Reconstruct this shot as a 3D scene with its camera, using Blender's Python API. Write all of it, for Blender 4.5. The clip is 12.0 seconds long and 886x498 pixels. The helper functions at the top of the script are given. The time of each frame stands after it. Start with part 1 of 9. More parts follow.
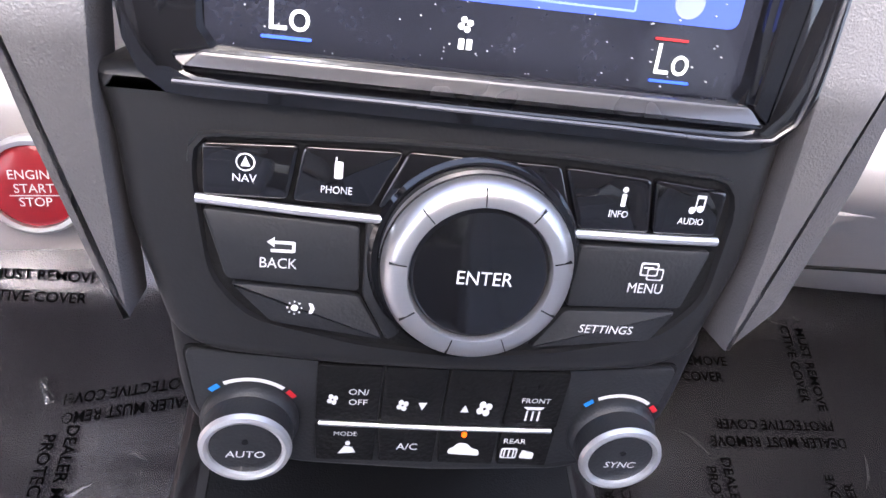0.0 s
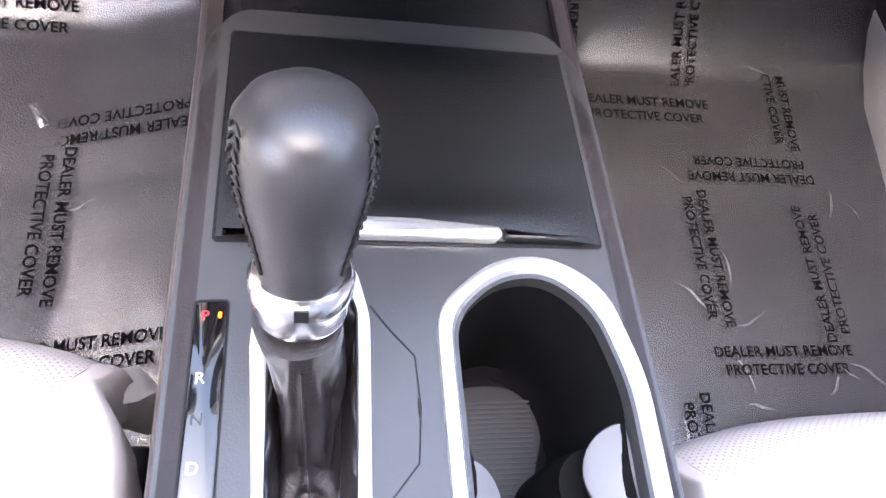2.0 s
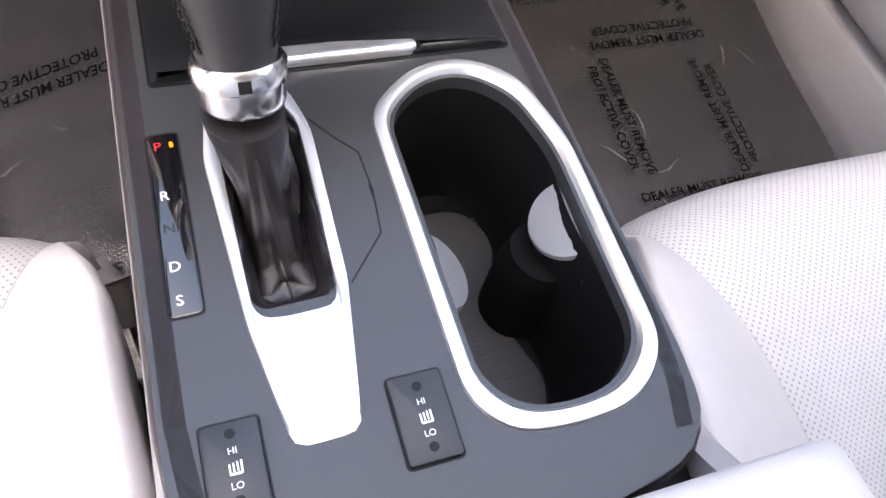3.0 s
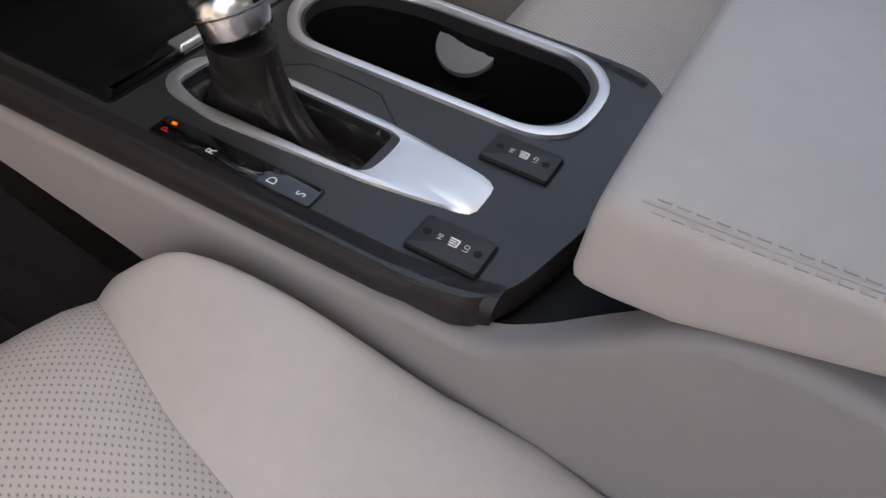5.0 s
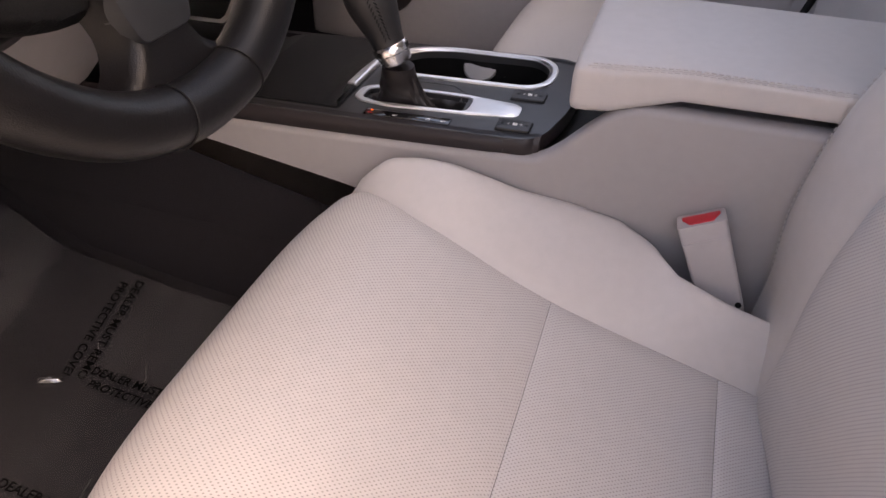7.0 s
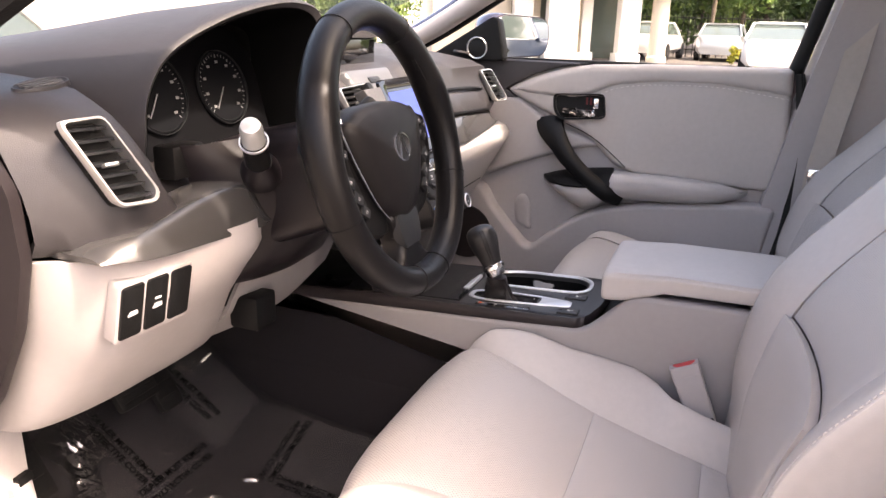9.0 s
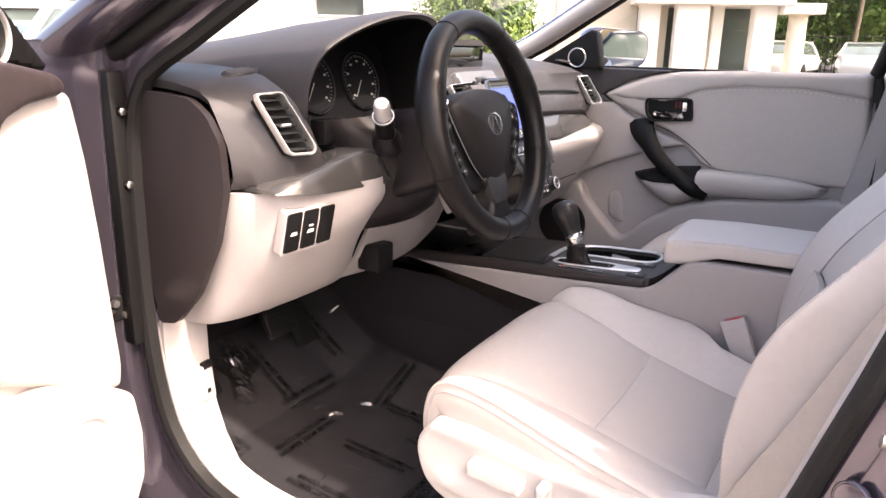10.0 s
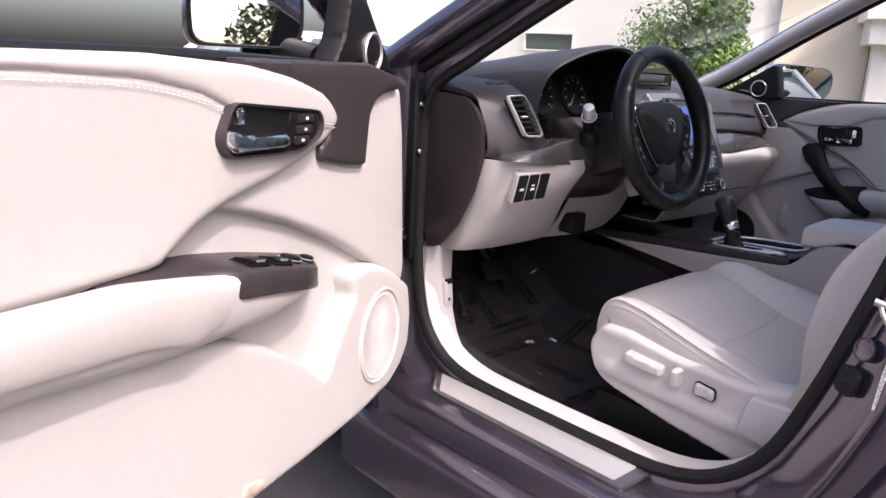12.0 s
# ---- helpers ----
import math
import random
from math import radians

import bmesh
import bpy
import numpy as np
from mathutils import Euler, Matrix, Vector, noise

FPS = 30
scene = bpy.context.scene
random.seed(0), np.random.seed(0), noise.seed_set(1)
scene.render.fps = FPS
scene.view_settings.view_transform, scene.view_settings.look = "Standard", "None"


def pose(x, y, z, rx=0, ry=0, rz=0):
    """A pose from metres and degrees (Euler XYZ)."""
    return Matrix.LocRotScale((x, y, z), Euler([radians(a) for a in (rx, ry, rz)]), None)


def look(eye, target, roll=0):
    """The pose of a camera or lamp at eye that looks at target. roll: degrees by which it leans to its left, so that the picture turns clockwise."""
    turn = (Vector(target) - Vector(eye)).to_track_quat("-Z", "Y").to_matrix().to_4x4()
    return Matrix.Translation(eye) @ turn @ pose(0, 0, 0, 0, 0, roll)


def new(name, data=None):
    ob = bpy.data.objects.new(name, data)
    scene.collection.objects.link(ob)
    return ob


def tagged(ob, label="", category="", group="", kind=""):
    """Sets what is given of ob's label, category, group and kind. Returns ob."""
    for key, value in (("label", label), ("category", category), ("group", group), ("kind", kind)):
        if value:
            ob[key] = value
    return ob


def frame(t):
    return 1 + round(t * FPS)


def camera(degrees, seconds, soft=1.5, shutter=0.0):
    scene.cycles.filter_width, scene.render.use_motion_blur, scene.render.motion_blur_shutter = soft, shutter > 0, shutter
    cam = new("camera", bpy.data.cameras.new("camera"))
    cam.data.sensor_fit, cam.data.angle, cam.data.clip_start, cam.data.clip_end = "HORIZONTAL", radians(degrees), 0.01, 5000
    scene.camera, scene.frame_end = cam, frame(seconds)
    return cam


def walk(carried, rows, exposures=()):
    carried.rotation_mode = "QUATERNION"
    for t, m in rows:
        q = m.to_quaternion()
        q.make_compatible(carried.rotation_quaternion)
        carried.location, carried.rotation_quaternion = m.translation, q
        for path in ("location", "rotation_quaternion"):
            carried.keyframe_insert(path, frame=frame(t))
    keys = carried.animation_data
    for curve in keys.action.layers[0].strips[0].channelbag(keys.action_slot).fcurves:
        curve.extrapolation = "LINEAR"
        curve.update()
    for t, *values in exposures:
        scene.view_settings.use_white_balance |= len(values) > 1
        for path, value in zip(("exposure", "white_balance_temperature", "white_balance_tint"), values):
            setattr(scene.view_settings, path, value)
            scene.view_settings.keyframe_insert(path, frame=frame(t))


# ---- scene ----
cam = camera(63.0, 12.0)
PATH = [
    (0.0, (-0.0387, 0.1680, 1.0272), (0.0833, 0.6736, 0.4194), 13.89),
    (0.5, (-0.0413, 0.1580, 1.0134), (0.0849, 0.6348, 0.3835), 15.85),
    (1.0, (-0.0433, 0.1269, 0.9928), (0.0885, 0.5631, 0.3353), 17.74),
    (1.5, (-0.0505, 0.0934, 0.9824), (0.0964, 0.4977, 0.3079), 20.14),
    (2.0, (-0.0549, 0.0583, 0.9685), (0.1036, 0.4253, 0.2756), 21.62),
    (2.5, (-0.0647, 0.0149, 0.9554), (0.1149, 0.3575, 0.2551), 21.71),
    (3.0, (-0.0687, -0.0334, 0.9537), (0.1515, 0.3033, 0.2623), 18.47),
    (3.2, (-0.0702, -0.0409, 0.9500), (0.1666, 0.2889, 0.2607), 17.97),
    (4.8, (-0.2255, -0.0579, 0.9071), (0.2424, 0.1584, 0.2954), 11.05),
    (5.0, (-0.2790, -0.0465, 0.9033), (0.2272, 0.1591, 0.3189), 10.51),
    (5.5, (-0.4048, -0.0589, 0.8763), (0.1425, 0.1418, 0.3284), 6.27),
    (6.0, (-0.5018, -0.0771, 0.8923), (0.0454, 0.1320, 0.3474), 7.83),
    (6.5, (-0.6090, -0.0727, 0.9205), (-0.0613, 0.1319, 0.3745), 4.65),
    (7.0, (-0.7214, -0.0974, 1.0184), (-0.1138, 0.0901, 0.5330), 1.79),
    (7.5, (-0.8501, -0.1121, 1.0961), (-0.1655, 0.1239, 0.7561), 1.28),
    (7.7, (-0.8990, -0.1376, 1.1230), (-0.2098, 0.1286, 0.8160), 2.03),
    (9.3, (-1.2668, -0.1982, 1.1323), (-0.5543, 0.0913, 0.9120), 1.30),
    (9.5, (-1.3152, -0.2438, 1.1220), (-0.6152, 0.0807, 0.9105), 0.91),
    (10.0, (-1.4236, -0.3288, 1.1080), (-0.7622, 0.0633, 0.8871), 1.14),
    (10.5, (-1.5492, -0.3564, 1.0953), (-0.8953, 0.0484, 0.8747), 1.28),
    (11.0, (-1.7049, -0.4152, 1.1037), (-1.0535, 0.0014, 0.8984), 3.15),
    (11.5, (-1.7870, -0.5280, 1.0919), (-1.1868, -0.0396, 0.8891), 3.13),
    (12.0, (-1.8706, -0.6327, 1.0837), (-1.3298, -0.0760, 0.8898), 2.93),
]
EXPOSURE = [
    (0.0, 2.8, 6100, 19), (0.5, 3.0, 6050, 20), (1.0, 3.65, 6150, 18), (1.5, 4.45, 6350, 16), (2.0, 4.75, 6600, 16), (2.5, 4.3, 7000, 17),
    (3.2, 3.65, 7100, 14), (4.8, 2.05, 7450, 10), (5.0, 1.95, 7600, 11), (5.5, 1.82, 7900, 17), (6.2, 1.88, 8000, 20), (7.0, 2.2, 8000, 22),
    (7.7, 2.05, 7900, 22), (9.3, 2.5, 7900, 20), (10.5, 2.4, 7300, 20), (11.0, 2.05, 7000, 22), (11.5, 1.6, 6900, 22), (12.0, 1.3, 6400, 19),
]
walk(cam, [(t, look(eye, target, roll)) for t, eye, target, roll in PATH], EXPOSURE)

# ---- daylight ----
SUN_TO = Vector((-0.095, -0.76, 1.0)).normalized()
world = bpy.data.worlds.new("sky")
scene.world = world
world.use_nodes = True
wn = world.node_tree
sky = wn.nodes.new("ShaderNodeTexSky")
sky.sky_type = "NISHITA"
sky.sun_disc = False
sky.sun_elevation = math.asin(SUN_TO.z)
sky.sun_rotation = math.atan2(SUN_TO.x, SUN_TO.y)
sky.dust_density = 6.0
wn.links.new(sky.outputs[0], wn.nodes["Background"].inputs[0])
wn.nodes["Background"].inputs[1].default_value = 0.15
sun = new("sun", bpy.data.lights.new("sun", "SUN"))
sun.data.energy, sun.data.angle, sun.data.color = 1.35, radians(0.7), (1.0, 0.975, 0.94)
sun.matrix_world = look(SUN_TO * 20, (0, 0, 0))
scene.view_settings.exposure = 0.9


# ---- materials ----
def mat(name, color, rough=0.5, metal=0.0, noise_scale=0.0, vary=0.0, bump=0.0, bump_scale=300.0, coat=0.0, emit=0.0, spec=0.5, big=6.0):
    m = bpy.data.materials.new(name)
    m.use_nodes = True
    nt = m.node_tree
    b = nt.nodes["Principled BSDF"]
    b.inputs["Base Color"].default_value = (*color, 1)
    b.inputs["Roughness"].default_value = rough
    b.inputs["Metallic"].default_value = metal
    b.inputs["Specular IOR Level"].default_value = spec
    b.inputs["Coat Weight"].default_value = coat
    b.inputs["Coat Roughness"].default_value = 0.05
    if emit:
        b.inputs["Emission Color"].default_value = (*color, 1)
        b.inputs["Emission Strength"].default_value = emit
    tc = nt.nodes.new("ShaderNodeTexCoord")
    if vary:
        n1 = nt.nodes.new("ShaderNodeTexNoise")
        n1.inputs["Scale"].default_value = big
        n1.inputs["Detail"].default_value = 5
        n2 = nt.nodes.new("ShaderNodeTexNoise")
        n2.inputs["Scale"].default_value = noise_scale or 90.0
        n2.inputs["Detail"].default_value = 3
        nt.links.new(tc.outputs["Object"], n1.inputs["Vector"])
        nt.links.new(tc.outputs["Object"], n2.inputs["Vector"])
        add = nt.nodes.new("ShaderNodeMath")
        add.operation = "ADD"
        nt.links.new(n1.outputs["Fac"], add.inputs[0])
        nt.links.new(n2.outputs["Fac"], add.inputs[1])
        mr = nt.nodes.new("ShaderNodeMapRange")
        mr.inputs["From Min"].default_value, mr.inputs["From Max"].default_value = 0.6, 1.4
        mr.inputs["To Min"].default_value, mr.inputs["To Max"].default_value = 1 - vary, 1 + vary
        nt.links.new(add.outputs[0], mr.inputs["Value"])
        mul = nt.nodes.new("ShaderNodeMix")
        mul.data_type, mul.blend_type = "RGBA", "MULTIPLY"
        mul.inputs["Factor"].default_value = 1
        mul.inputs["A"].default_value = (*color, 1)
        nt.links.new(mr.outputs[0], mul.inputs["B"])
        nt.links.new(mul.outputs["Result"], b.inputs["Base Color"])
        rr_ = nt.nodes.new("ShaderNodeMapRange")
        rr_.inputs["From Min"].default_value, rr_.inputs["From Max"].default_value = 0.3, 0.7
        rr_.inputs["To Min"].default_value, rr_.inputs["To Max"].default_value = rough * 0.85, min(1, rough * 1.15)
        nt.links.new(n1.outputs["Fac"], rr_.inputs["Value"])
        nt.links.new(rr_.outputs[0], b.inputs["Roughness"])
    if bump:
        v = nt.nodes.new("ShaderNodeTexVoronoi")
        v.inputs["Scale"].default_value = bump_scale
        nt.links.new(tc.outputs["Object"], v.inputs["Vector"])
        n3 = nt.nodes.new("ShaderNodeTexNoise")
        n3.inputs["Scale"].default_value = bump_scale * 1.7
        nt.links.new(tc.outputs["Object"], n3.inputs["Vector"])
        mx = nt.nodes.new("ShaderNodeMath")
        mx.operation = "ADD"
        nt.links.new(v.outputs["Distance"], mx.inputs[0])
        nt.links.new(n3.outputs["Fac"], mx.inputs[1])
        bp = nt.nodes.new("ShaderNodeBump")
        bp.inputs["Strength"].default_value = bump
        bp.inputs["Distance"].default_value = 0.001
        nt.links.new(mx.outputs[0], bp.inputs["Height"])
        nt.links.new(bp.outputs[0], b.inputs["Normal"])
    return m


def perforated(name, color):
    """Leather with staggered rows of small punched holes, by the seat's own plan or height."""
    m = mat(name, color, 0.5, vary=0.05, bump=0.08, bump_scale=900)
    nt = m.node_tree
    b = nt.nodes["Principled BSDF"]
    uv = nt.nodes.new("ShaderNodeUVMap")
    sep = nt.nodes.new("ShaderNodeSeparateXYZ")
    nt.links.new(uv.outputs[0], sep.inputs[0])

    def op(kind, a, c=None):
        n = nt.nodes.new("ShaderNodeMath")
        n.operation = kind
        for i, s in enumerate((a, c)):
            if s is None:
                continue
            if isinstance(s, (int, float)):
                n.inputs[i].default_value = s
            else:
                nt.links.new(s, n.inputs[i])
        return n.outputs[0]

    row = op("DIVIDE", sep.outputs[1], 0.0024)
    odd = op("MULTIPLY", op("MODULO", op("FLOOR", op("ADD", row, 1000)), 2.0), 0.5)
    col = op("ADD", op("DIVIDE", sep.outputs[0], 0.0037), odd)
    fx = op("MULTIPLY", op("SUBTRACT", op("FRACT", op("ADD", col, 1000.0)), 0.5), 0.0037)
    fy = op("MULTIPLY", op("SUBTRACT", op("FRACT", op("ADD", row, 1000.0)), 0.5), 0.0024)
    dist = op("SQRT", op("ADD", op("MULTIPLY", fx, fx), op("MULTIPLY", op("MULTIPLY", fy, fy), 0.35)))
    hole = nt.nodes.new("ShaderNodeMapRange")
    hole.inputs["From Min"].default_value, hole.inputs["From Max"].default_value = 0.00026, 0.00058
    hole.inputs["To Min"].default_value, hole.inputs["To Max"].default_value = 0.45, 1.0
    nt.links.new(dist, hole.inputs["Value"])
    mul = nt.nodes.new("ShaderNodeMix")
    mul.data_type, mul.blend_type = "RGBA", "MULTIPLY"
    mul.inputs["Factor"].default_value = 1
    old = b.inputs["Base Color"].links[0].from_socket
    nt.links.new(old, mul.inputs["A"])
    nt.links.new(hole.outputs[0], mul.inputs["B"])
    nt.links.new(mul.outputs["Result"], b.inputs["Base Color"])
    return m


def clear(name, gloss_rough, tint=(1, 1, 1), ior=1.45, wave=0.0, wave_scale=9.0, haze=0.0):
    """Thin clear sheet: see-through, with a gloss that grows at flat angles."""
    m = bpy.data.materials.new(name)
    m.use_nodes = True
    nt = m.node_tree
    nt.nodes.remove(nt.nodes["Principled BSDF"])
    t = nt.nodes.new("ShaderNodeBsdfTransparent")
    t.inputs[0].default_value = (*tint, 1)
    g = nt.nodes.new("ShaderNodeBsdfGlossy")
    g.inputs["Roughness"].default_value = gloss_rough
    f = nt.nodes.new("ShaderNodeLayerWeight")
    f.inputs["Blend"].default_value = 0.5
    pw = nt.nodes.new("ShaderNodeMath")
    pw.operation = "POWER"
    pw.inputs[1].default_value = 5.0
    rise = nt.nodes.new("ShaderNodeMapRange")
    rise.inputs["To Min"].default_value = ((ior - 1) / (ior + 1)) ** 2
    mx = nt.nodes.new("ShaderNodeMixShader")
    nt.links.new(f.outputs["Facing"], pw.inputs[0])
    nt.links.new(pw.outputs[0], rise.inputs["Value"])
    nt.links.new(rise.outputs[0], mx.inputs[0])
    nt.links.new(t.outputs[0], mx.inputs[1])
    nt.links.new(g.outputs[0], mx.inputs[2])
    if wave:
        tc = nt.nodes.new("ShaderNodeTexCoord")
        n = nt.nodes.new("ShaderNodeTexNoise")
        n.inputs["Scale"].default_value = wave_scale
        n.inputs["Detail"].default_value = 4
        n.inputs["Distortion"].default_value = 1.5
        nt.links.new(tc.outputs["Object"], n.inputs["Vector"])
        bp = nt.nodes.new("ShaderNodeBump")
        bp.inputs["Strength"].default_value = wave
        bp.inputs["Distance"].default_value = 0.02
        nt.links.new(n.outputs["Fac"], bp.inputs["Height"])
        nt.links.new(bp.outputs[0], g.inputs["Normal"])
        nt.links.new(bp.outputs[0], f.inputs["Normal"])
    last = mx
    if haze:
        d = nt.nodes.new("ShaderNodeBsdfDiffuse")
        d.inputs[0].default_value = (0.8, 0.8, 0.82, 1)
        last = nt.nodes.new("ShaderNodeMixShader")
        last.inputs[0].default_value = haze
        nt.links.new(mx.outputs[0], last.inputs[1])
        nt.links.new(d.outputs[0], last.inputs[2])
    nt.links.new(last.outputs[0], nt.nodes["Material Output"].inputs[0])
    return m


LEATHER = mat("leather_grey", (0.46, 0.43, 0.41), 0.42, vary=0.05, bump=0.10, bump_scale=900)
PERF = perforated("leather_perforated", (0.46, 0.43, 0.41))
DIMMARK = mat("grey_print", (0.42, 0.42, 0.42), 0.6)
# THREAD made paler to offset the shading on the door seams
THREADPALED = mat("thread_paled", (0.70, 0.67, 0.64), 0.7)
SILLPLATE = mat("sill_plate_satin", (0.40, 0.39, 0.39), 0.38, metal=0.35, vary=0.05, bump=0.1, bump_scale=900)
THREAD = mat("thread", (0.46, 0.43, 0.41), 0.8)
BEIGE = mat("grey_plastic", (0.39, 0.365, 0.36), 0.55, vary=0.04, bump=0.10, bump_scale=1100)
LIGHT = mat("light_grey_plastic", (0.49, 0.466, 0.455), 0.45, vary=0.04, bump=0.10, bump_scale=1100)
DASH = mat("charcoal_soft_plastic", (0.038, 0.0352, 0.0375), 0.45, spec=0.5, vary=0.08, bump=0.15, bump_scale=1000)
BROWN = mat("dark_brown_grey_plastic", (0.023, 0.0185, 0.0200), 0.40, spec=0.32, vary=0.08, bump=0.12, bump_scale=1000)
PLUM = mat("dark_plum_plastic", (0.0115, 0.009, 0.0105), 0.36, spec=0.32, vary=0.06, bump=0.1, bump_scale=1000)
# LIGHT's own plastic, darkened a touch to counter the sun on the door
LIGHTDIMMED = mat("light_grey_plastic_dimmed", (0.48, 0.455, 0.442), 0.45, vary=0.04, bump=0.10, bump_scale=1100)
DOORPLUM = mat("door_plum_plastic", (0.036, 0.0285, 0.0305), 0.36, spec=0.4, vary=0.08, bump=0.12, bump_scale=1000)
SATINCHROME = mat("brushed_chrome", (0.72, 0.72, 0.73), 0.16, metal=1.0, vary=0.03)
GREYPAD = mat("grained_grey_vinyl", (0.085, 0.082, 0.084), 0.5, vary=0.08, bump=0.22, bump_scale=1300)
PANEL = mat("satin_dark_grey_paint", (0.029, 0.0295, 0.031), 0.32, vary=0.06, bump=0.05, bump_scale=900)
FASCIA = mat("satin_black_fascia_paint", (0.0145, 0.0147, 0.0158), 0.34, spec=0.4, vary=0.06, bump=0.05, bump_scale=900)
# Darker copy of BEIGE: shade beside the seat put into the colour
BEIGESHADE = mat("grey_plastic_shaded", (0.29, 0.27, 0.268), 0.55, vary=0.04, bump=0.10, bump_scale=1100)
SLATE = mat("slate_button_plastic", (0.016, 0.0172, 0.0195), 0.45, vary=0.05, bump=0.1, bump_scale=900)
BLACK = mat("black_plastic", (0.006, 0.006, 0.0064), 0.5, spec=0.22, vary=0.1, bump=0.2, bump_scale=600)
LID = mat("black_lid_plastic", (0.0055, 0.0058, 0.0064), 0.30, spec=0.42, vary=0.08, bump=0.15, bump_scale=900)
PIANO = mat("piano_black", (0.006, 0.006, 0.007), 0.06, coat=0.6)
SATIN = mat("satin_silver", (0.82, 0.815, 0.81), 0.36, metal=0.9, vary=0.03)
DIALSILVER = mat("dial_silver", (0.58, 0.58, 0.585), 0.30, metal=0.9, vary=0.03)
CHROME = mat("chrome", (0.85, 0.85, 0.86), 0.06, metal=1.0)
STEEL = mat("zinc_steel", (0.55, 0.54, 0.52), 0.35, metal=1.0, vary=0.1)
TRIM = mat("dark_metallic_trim", (0.105, 0.102, 0.101), 0.24, metal=0.55, vary=0.03, big=3, coat=0.4)
HUB = mat("dark_hub_plastic", (0.0095, 0.0082, 0.0086), 0.46, spec=0.24, vary=0.06, bump=0.12, bump_scale=1000)
WHEEL = mat("black_wheel_leather", (0.0062, 0.0057, 0.0062), 0.33, spec=0.24, vary=0.1, bump=0.15, bump_scale=900)
BOOT = mat("soft_boot_leather", (0.011, 0.009, 0.0095), 0.36, spec=0.45, vary=0.15, bump=0.15, bump_scale=700)
KNOB = mat("grey_knob_leather", (0.017, 0.0168, 0.018), 0.36, vary=0.1, bump=0.07, bump_scale=900)
RUBBER = mat("black_rubber", (0.008, 0.008, 0.0085), 0.6, spec=0.3, vary=0.1, bump=0.3, bump_scale=300)
# BLACK made deeper, the shade in cup well and hood put into its colour
SHADEBLACK = mat("matte_black_shade", (0.004, 0.004, 0.0042), 0.75, spec=0.12, vary=0.1)
CUPMAT = mat("ribbed_rubber", (0.030, 0.029, 0.029), 0.6, vary=0.06)
CARPET = mat("dark_carpet", (0.024, 0.0222, 0.0250), 0.95, vary=0.2, noise_scale=500, bump=1.0, bump_scale=700, spec=0.1)
MATTE = mat("floor_mat_carpet", (0.028, 0.0263, 0.0305), 0.95, vary=0.12, noise_scale=400, bump=1.0, bump_scale=600, spec=0.1)
FILM = clear("clear_film", 0.34, ior=2.05, wave=0.13, wave_scale=9, haze=0.003)
CREASE = clear("film_fold", 0.10, ior=2.8)
FILMTEXT = mat("black_print", (0.004, 0.004, 0.004), 1.0, spec=0.02)
# White print given a faint glow of its own
WHITEINK = mat("white_print_glowing", (0.58, 0.58, 0.58), 0.5, emit=0.07)
REDP = mat("red_plastic", (0.55, 0.02, 0.03), 0.35, vary=0.05)
BLUEP = mat("blue_print", (0.02, 0.25, 0.75), 0.5)
STARTRED = mat("start_button_red", (0.32, 0.012, 0.02), 0.3, vary=0.05, coat=0.3)
AMBER = mat("amber_lamp", (0.9, 0.12, 0.005), 0.5, emit=0.28, spec=0.1)
REDLAMP = mat("red_lamp", (0.35, 0.01, 0.01), 0.4, emit=0.12)
PAINT = mat("metallic_plum_grey_paint", (0.105, 0.093, 0.122), 0.20, metal=0.75, vary=0.06, noise_scale=900, coat=0.9)
HEADLINER = mat("headliner_cloth", (0.68, 0.66, 0.63), 0.9, vary=0.06, bump=0.4, bump_scale=500)
PRIVACY = clear("unseen_privacy_glass", 0.0, tint=(0.13, 0.14, 0.14), ior=1.45)
# Diffuse white in the glass paints the pale veil of reflections
SCREENGLASS = clear("windscreen_glass_veiled", 0.0, tint=(0.90, 0.94, 0.92), ior=1.5, haze=0.05)
GLASS = clear("window_glass", 0.0, tint=(0.93, 0.96, 0.95), ior=1.45)
MIRROR = mat("mirror_glass", (0.9, 0.9, 0.9), 0.01, metal=1.0)
SEATBELT = mat("belt_webbing", (0.42, 0.38, 0.34), 0.7, vary=0.06, bump=0.6, bump_scale=700)
STICKER = mat("sticker_paper", (0.75, 0.75, 0.7), 0.6, vary=0.05)
ASPHALT = mat("asphalt", (0.110, 0.097, 0.088), 0.9, vary=0.5, noise_scale=160, bump=1.0, bump_scale=140, big=0.8)
WALLPAINT = mat("white_render_wall", (0.84, 0.81, 0.76), 0.8, vary=0.06, big=0.7, noise_scale=12)
DARKGLASS = mat("building_glass", (0.10, 0.13, 0.12), 0.05, metal=0.0, coat=0.6)
WHITECAR = mat("white_car_paint", (0.75, 0.75, 0.75), 0.25, coat=0.8)
BARK = mat("bark", (0.11, 0.085, 0.06), 0.9, vary=0.25, big=8, noise_scale=40)


def leaf_mat(name, a, c):
    m = bpy.data.materials.new(name)
    m.use_nodes = True
    nt = m.node_tree
    b = nt.nodes["Principled BSDF"]
    g = nt.nodes.new("ShaderNodeNewGeometry")
    ramp = nt.nodes.new("ShaderNodeValToRGB")
    ramp.color_ramp.elements[0].color = (*a, 1)
    ramp.color_ramp.elements[1].color = (*c, 1)
    nt.links.new(g.outputs["Random Per Island"], ramp.inputs[0])
    nt.links.new(ramp.outputs[0], b.inputs["Base Color"])
    b.inputs["Roughness"].default_value = 0.55
    b.inputs["Transmission Weight"].default_value = 0.0
    return m


LEAF = leaf_mat("foliage", (0.05, 0.11, 0.02), (0.16, 0.24, 0.05))
